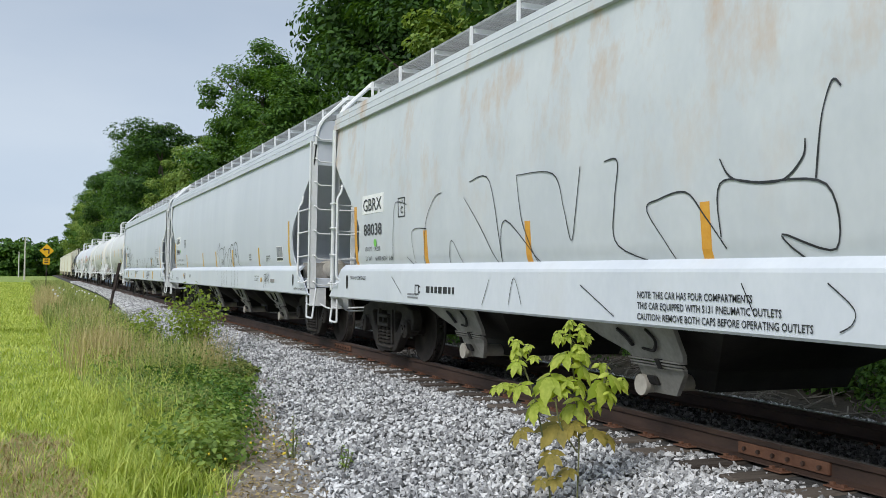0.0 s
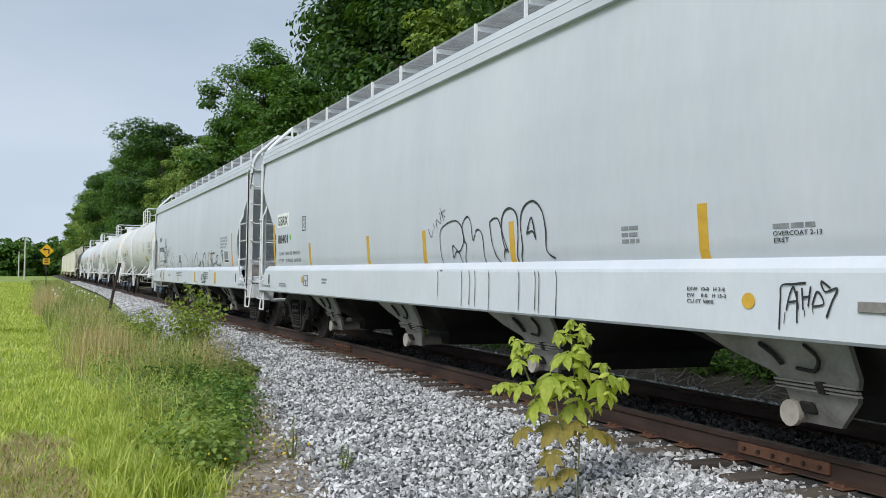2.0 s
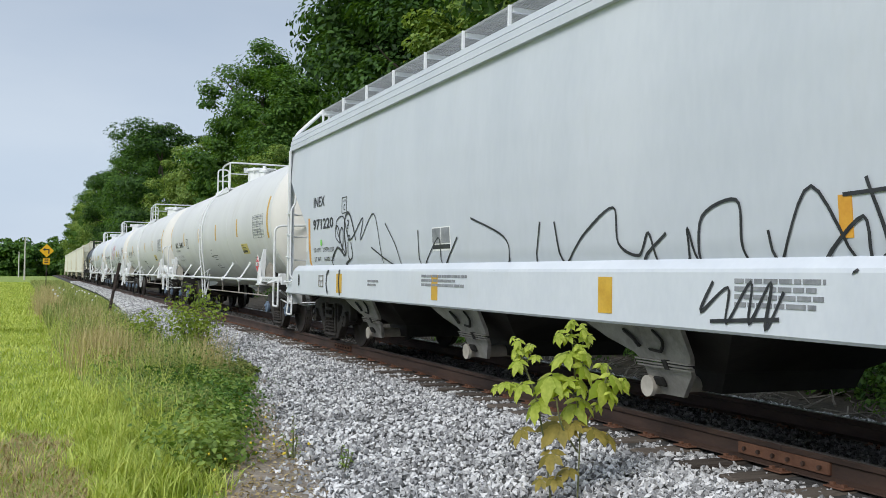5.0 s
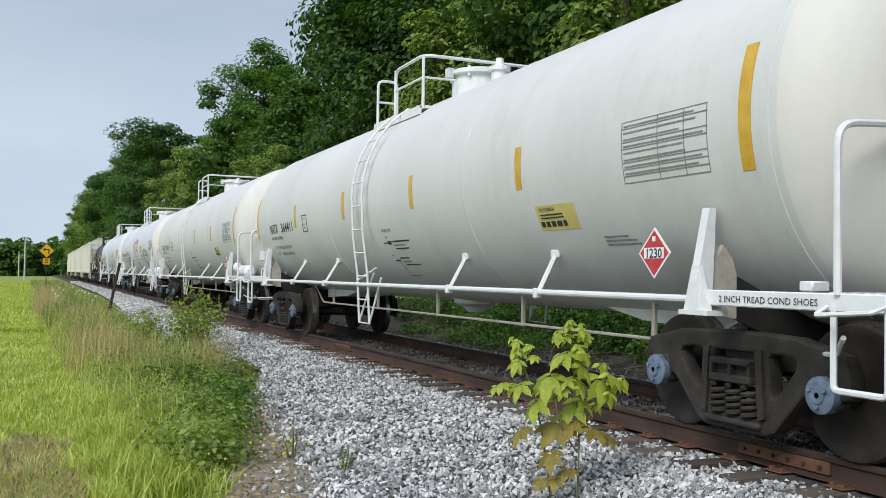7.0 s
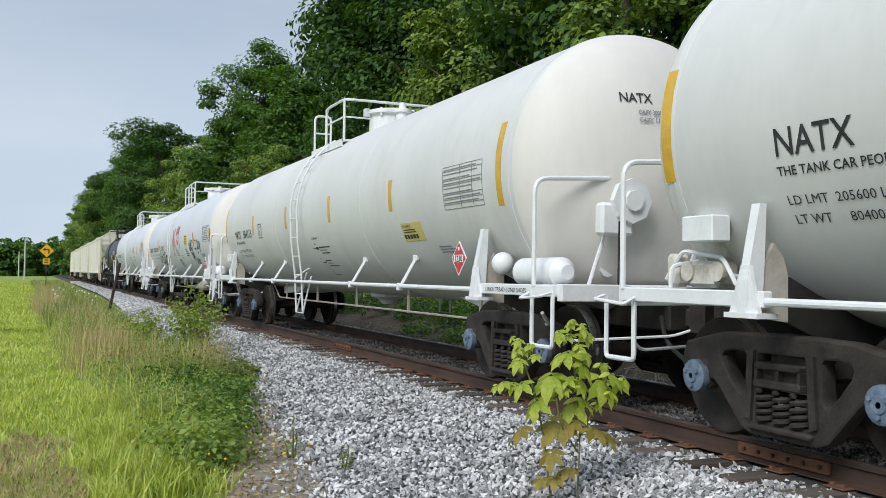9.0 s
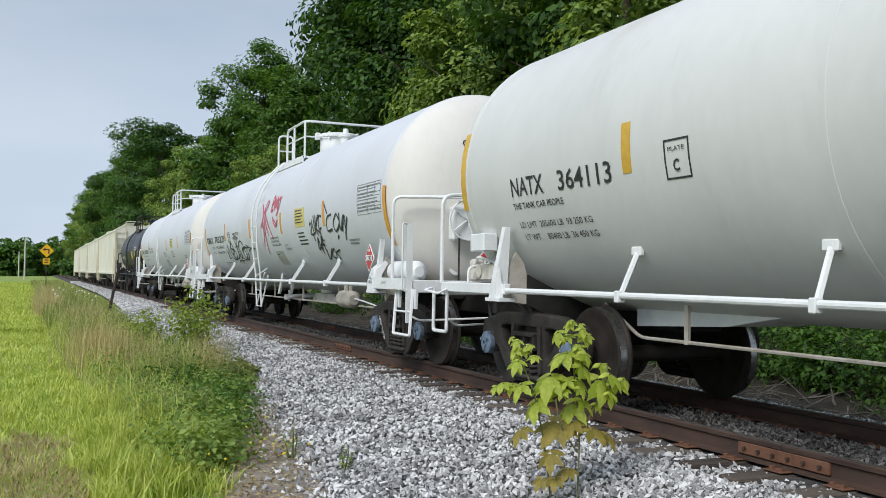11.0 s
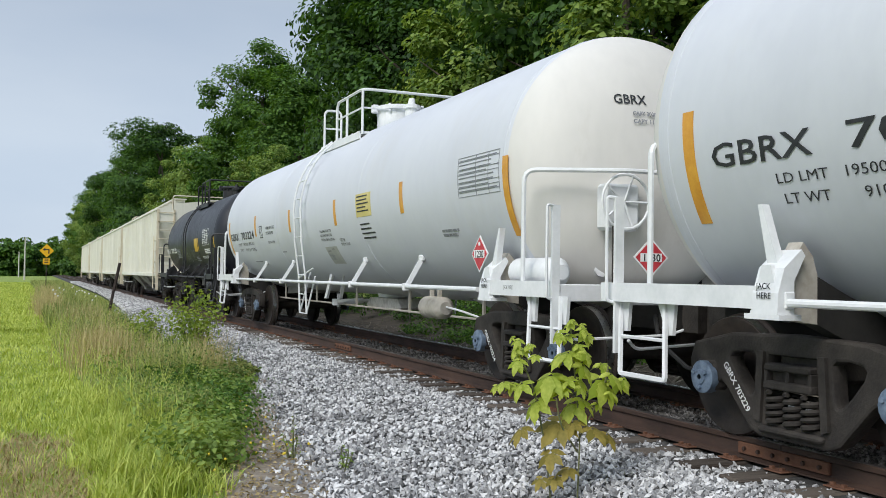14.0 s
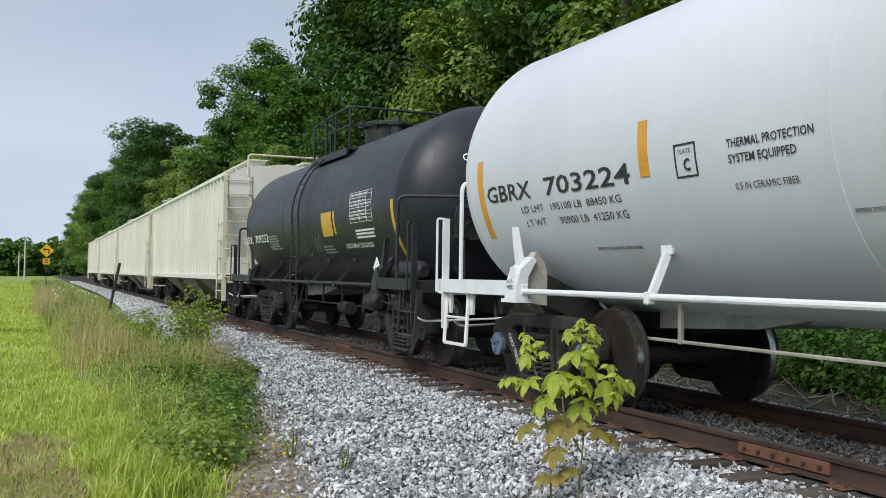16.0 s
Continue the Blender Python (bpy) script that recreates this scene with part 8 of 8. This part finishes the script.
strokes(car_f, tank_x, -3.74, 1.54, 1.0, [[(0.62, 0.63), (0.45, 0.63), (0.39, 0.44), (0.53, 0.44)], [(0.41, 0.43), (0.43, 0.24), (0.52, 0.24)], [(0.18, 0.3), (0.0, 0.09), (0.21, 0.15)], [(0.17, 0.29), (0.18, 0.0)], [(0.38, 0.31), (0.28, 0.18), (0.19, 0.08)], [(0.38, 0.31), (0.37, 0.09), (0.39, 0.02)], [(0.21, 0.16), (0.46, 0.16)]], 0.024, "ink", "thick black graffiti letters")
strokes(car_f, tank_x, 4.73, 1.53, 1.0, [[(0.04, 0.27), (0.07, 0.11), (0.09, 0.0)], [(0.17, 0.2), (0.0, 0.05), (0.2, 0.05)], [(0.39, 0.17), (0.27, 0.36), (0.27, 0.22), (0.41, 0.05), (0.76, 0.0), (1.09, 0.11), (1.0, 0.24), (0.7, 0.26), (0.68, 0.34), (0.86, 0.4), (0.96, 0.28), (0.81, 0.16), (0.63, 0.14), (0.57, 0.25), (0.74, 0.35)], [(0.55, 0.2), (0.69, 0.06), (1.08, 0.02), (1.33, 0.1), (1.48, 0.24), (1.46, 0.37), (1.4, 0.33), (1.38, 0.2), (1.39, 0.08), (1.53, 0.02), (1.73, 0.16)]], 0.022, "ink", "looping black graffiti tag")
strokes(car_f, tank_x, 3.77, 1.30, 1.0, [[(0.0, 0.15), (0.18, 0.2), (0.69, 0.19)], [(0.32, 0.16), (0.39, 0.17), (0.39, 0.1)], [(0.4, 0.07), (0.41, 0.0)], [(0.5, 0.57), (0.36, 0.68), (0.42, 0.78), (0.6, 0.78), (0.67, 0.7), (0.56, 0.61)]], 0.018, "ink", "looping black graffiti tag")
strokes(car_f, tank_x, 3.29, 1.51, 1.0, [[(0.0, 0.05), (0.29, 0.37), (0.59, 0.44), (0.75, 0.34), (0.8, 0.11), (0.55, 0.01), (0.29, 0.04), (0.24, 0.23)], [(0.42, 0.2), (0.67, 0.28), (0.99, 0.29), (1.03, 0.14), (0.78, 0.0), (0.53, 0.08), (0.54, 0.19), (0.83, 0.28), (1.34, 0.27), (1.98, 0.23)], [(1.09, 0.34), (1.37, 0.27)], [(1.46, 0.24), (1.3, 0.2), (1.2, 0.11)]], 0.02, "ink", "looping black graffiti tag")
strokes(car_f, tank_x, -4.54, 1.74, 1.0, [[(0.0, 0.63), (0.17, 0.45)], [(0.4, 0.43), (0.14, 0.38), (0.07, 0.18), (0.36, 0.19)], [(0.66, 0.43), (0.46, 0.28), (0.53, 0.15), (0.8, 0.28), (0.67, 0.43)], [(0.83, 0.43), (0.79, 0.16), (1.03, 0.39)], [(0.87, 0.14), (1.1, 0.38), (1.05, 0.16), (1.23, 0.35), (0.91, 0.0)]], 0.022, "ink", "thick black graffiti letters")
strokes(car_f, tank_x, -4.05, 1.41, 1.0, [[(0.99, 0.36), (1.11, 0.42)], [(0.11, 0.21), (0.0, 0.04), (0.42, 0.22)], [(0.08, 0.06), (0.54, 0.22), (0.43, 0.06), (0.26, 0.09)], [(0.83, 0.19), (0.55, 0.14), (0.63, 0.07), (0.34, 0.0)]], 0.02, "ink", "thick black graffiti letters")


# ---- what moves: the train rolls towards the camera at an even speed, its wheels turn, the sapling sways ----
def motions():
    for car, y0 in CARS:
        walk(car, [(t, pose(0, y0 - SPEED * t, 0)) for t in range(0, 17)])
    sway = [(0, 0, 0), (1.5, 0, 0), (2.5, 1.2, 0.5), (3.5, 2.4, -0.8), (4.5, 1.0, 0), (6.3, 0.3, 0), (7, 0, 0), (8, 0.6, -0.5), (9, 1.0, 0.8), (10.5, 0, 0), (11.5, 0.8, 0), (12.5, 2.2, 1.5), (13.3, 1.0, 0), (14, 0.8, 0.5), (14.5, 2.0, 1.0), (15.2, 1.5, 0), (16, 5.0, 2.0)]
    walk(sapling, [(t, pose(SAP.x, SAP.y, SAP.z, -b, a)) for t, a, b in sway])
    step = 2 / FPS
    for ws, y in WHEELSETS:
        walk(ws, [(k * step, pose(0, y, WHEEL_R, math.degrees(SPEED * k * step / WHEEL_R))) for k in range(0, 241)])


motions()
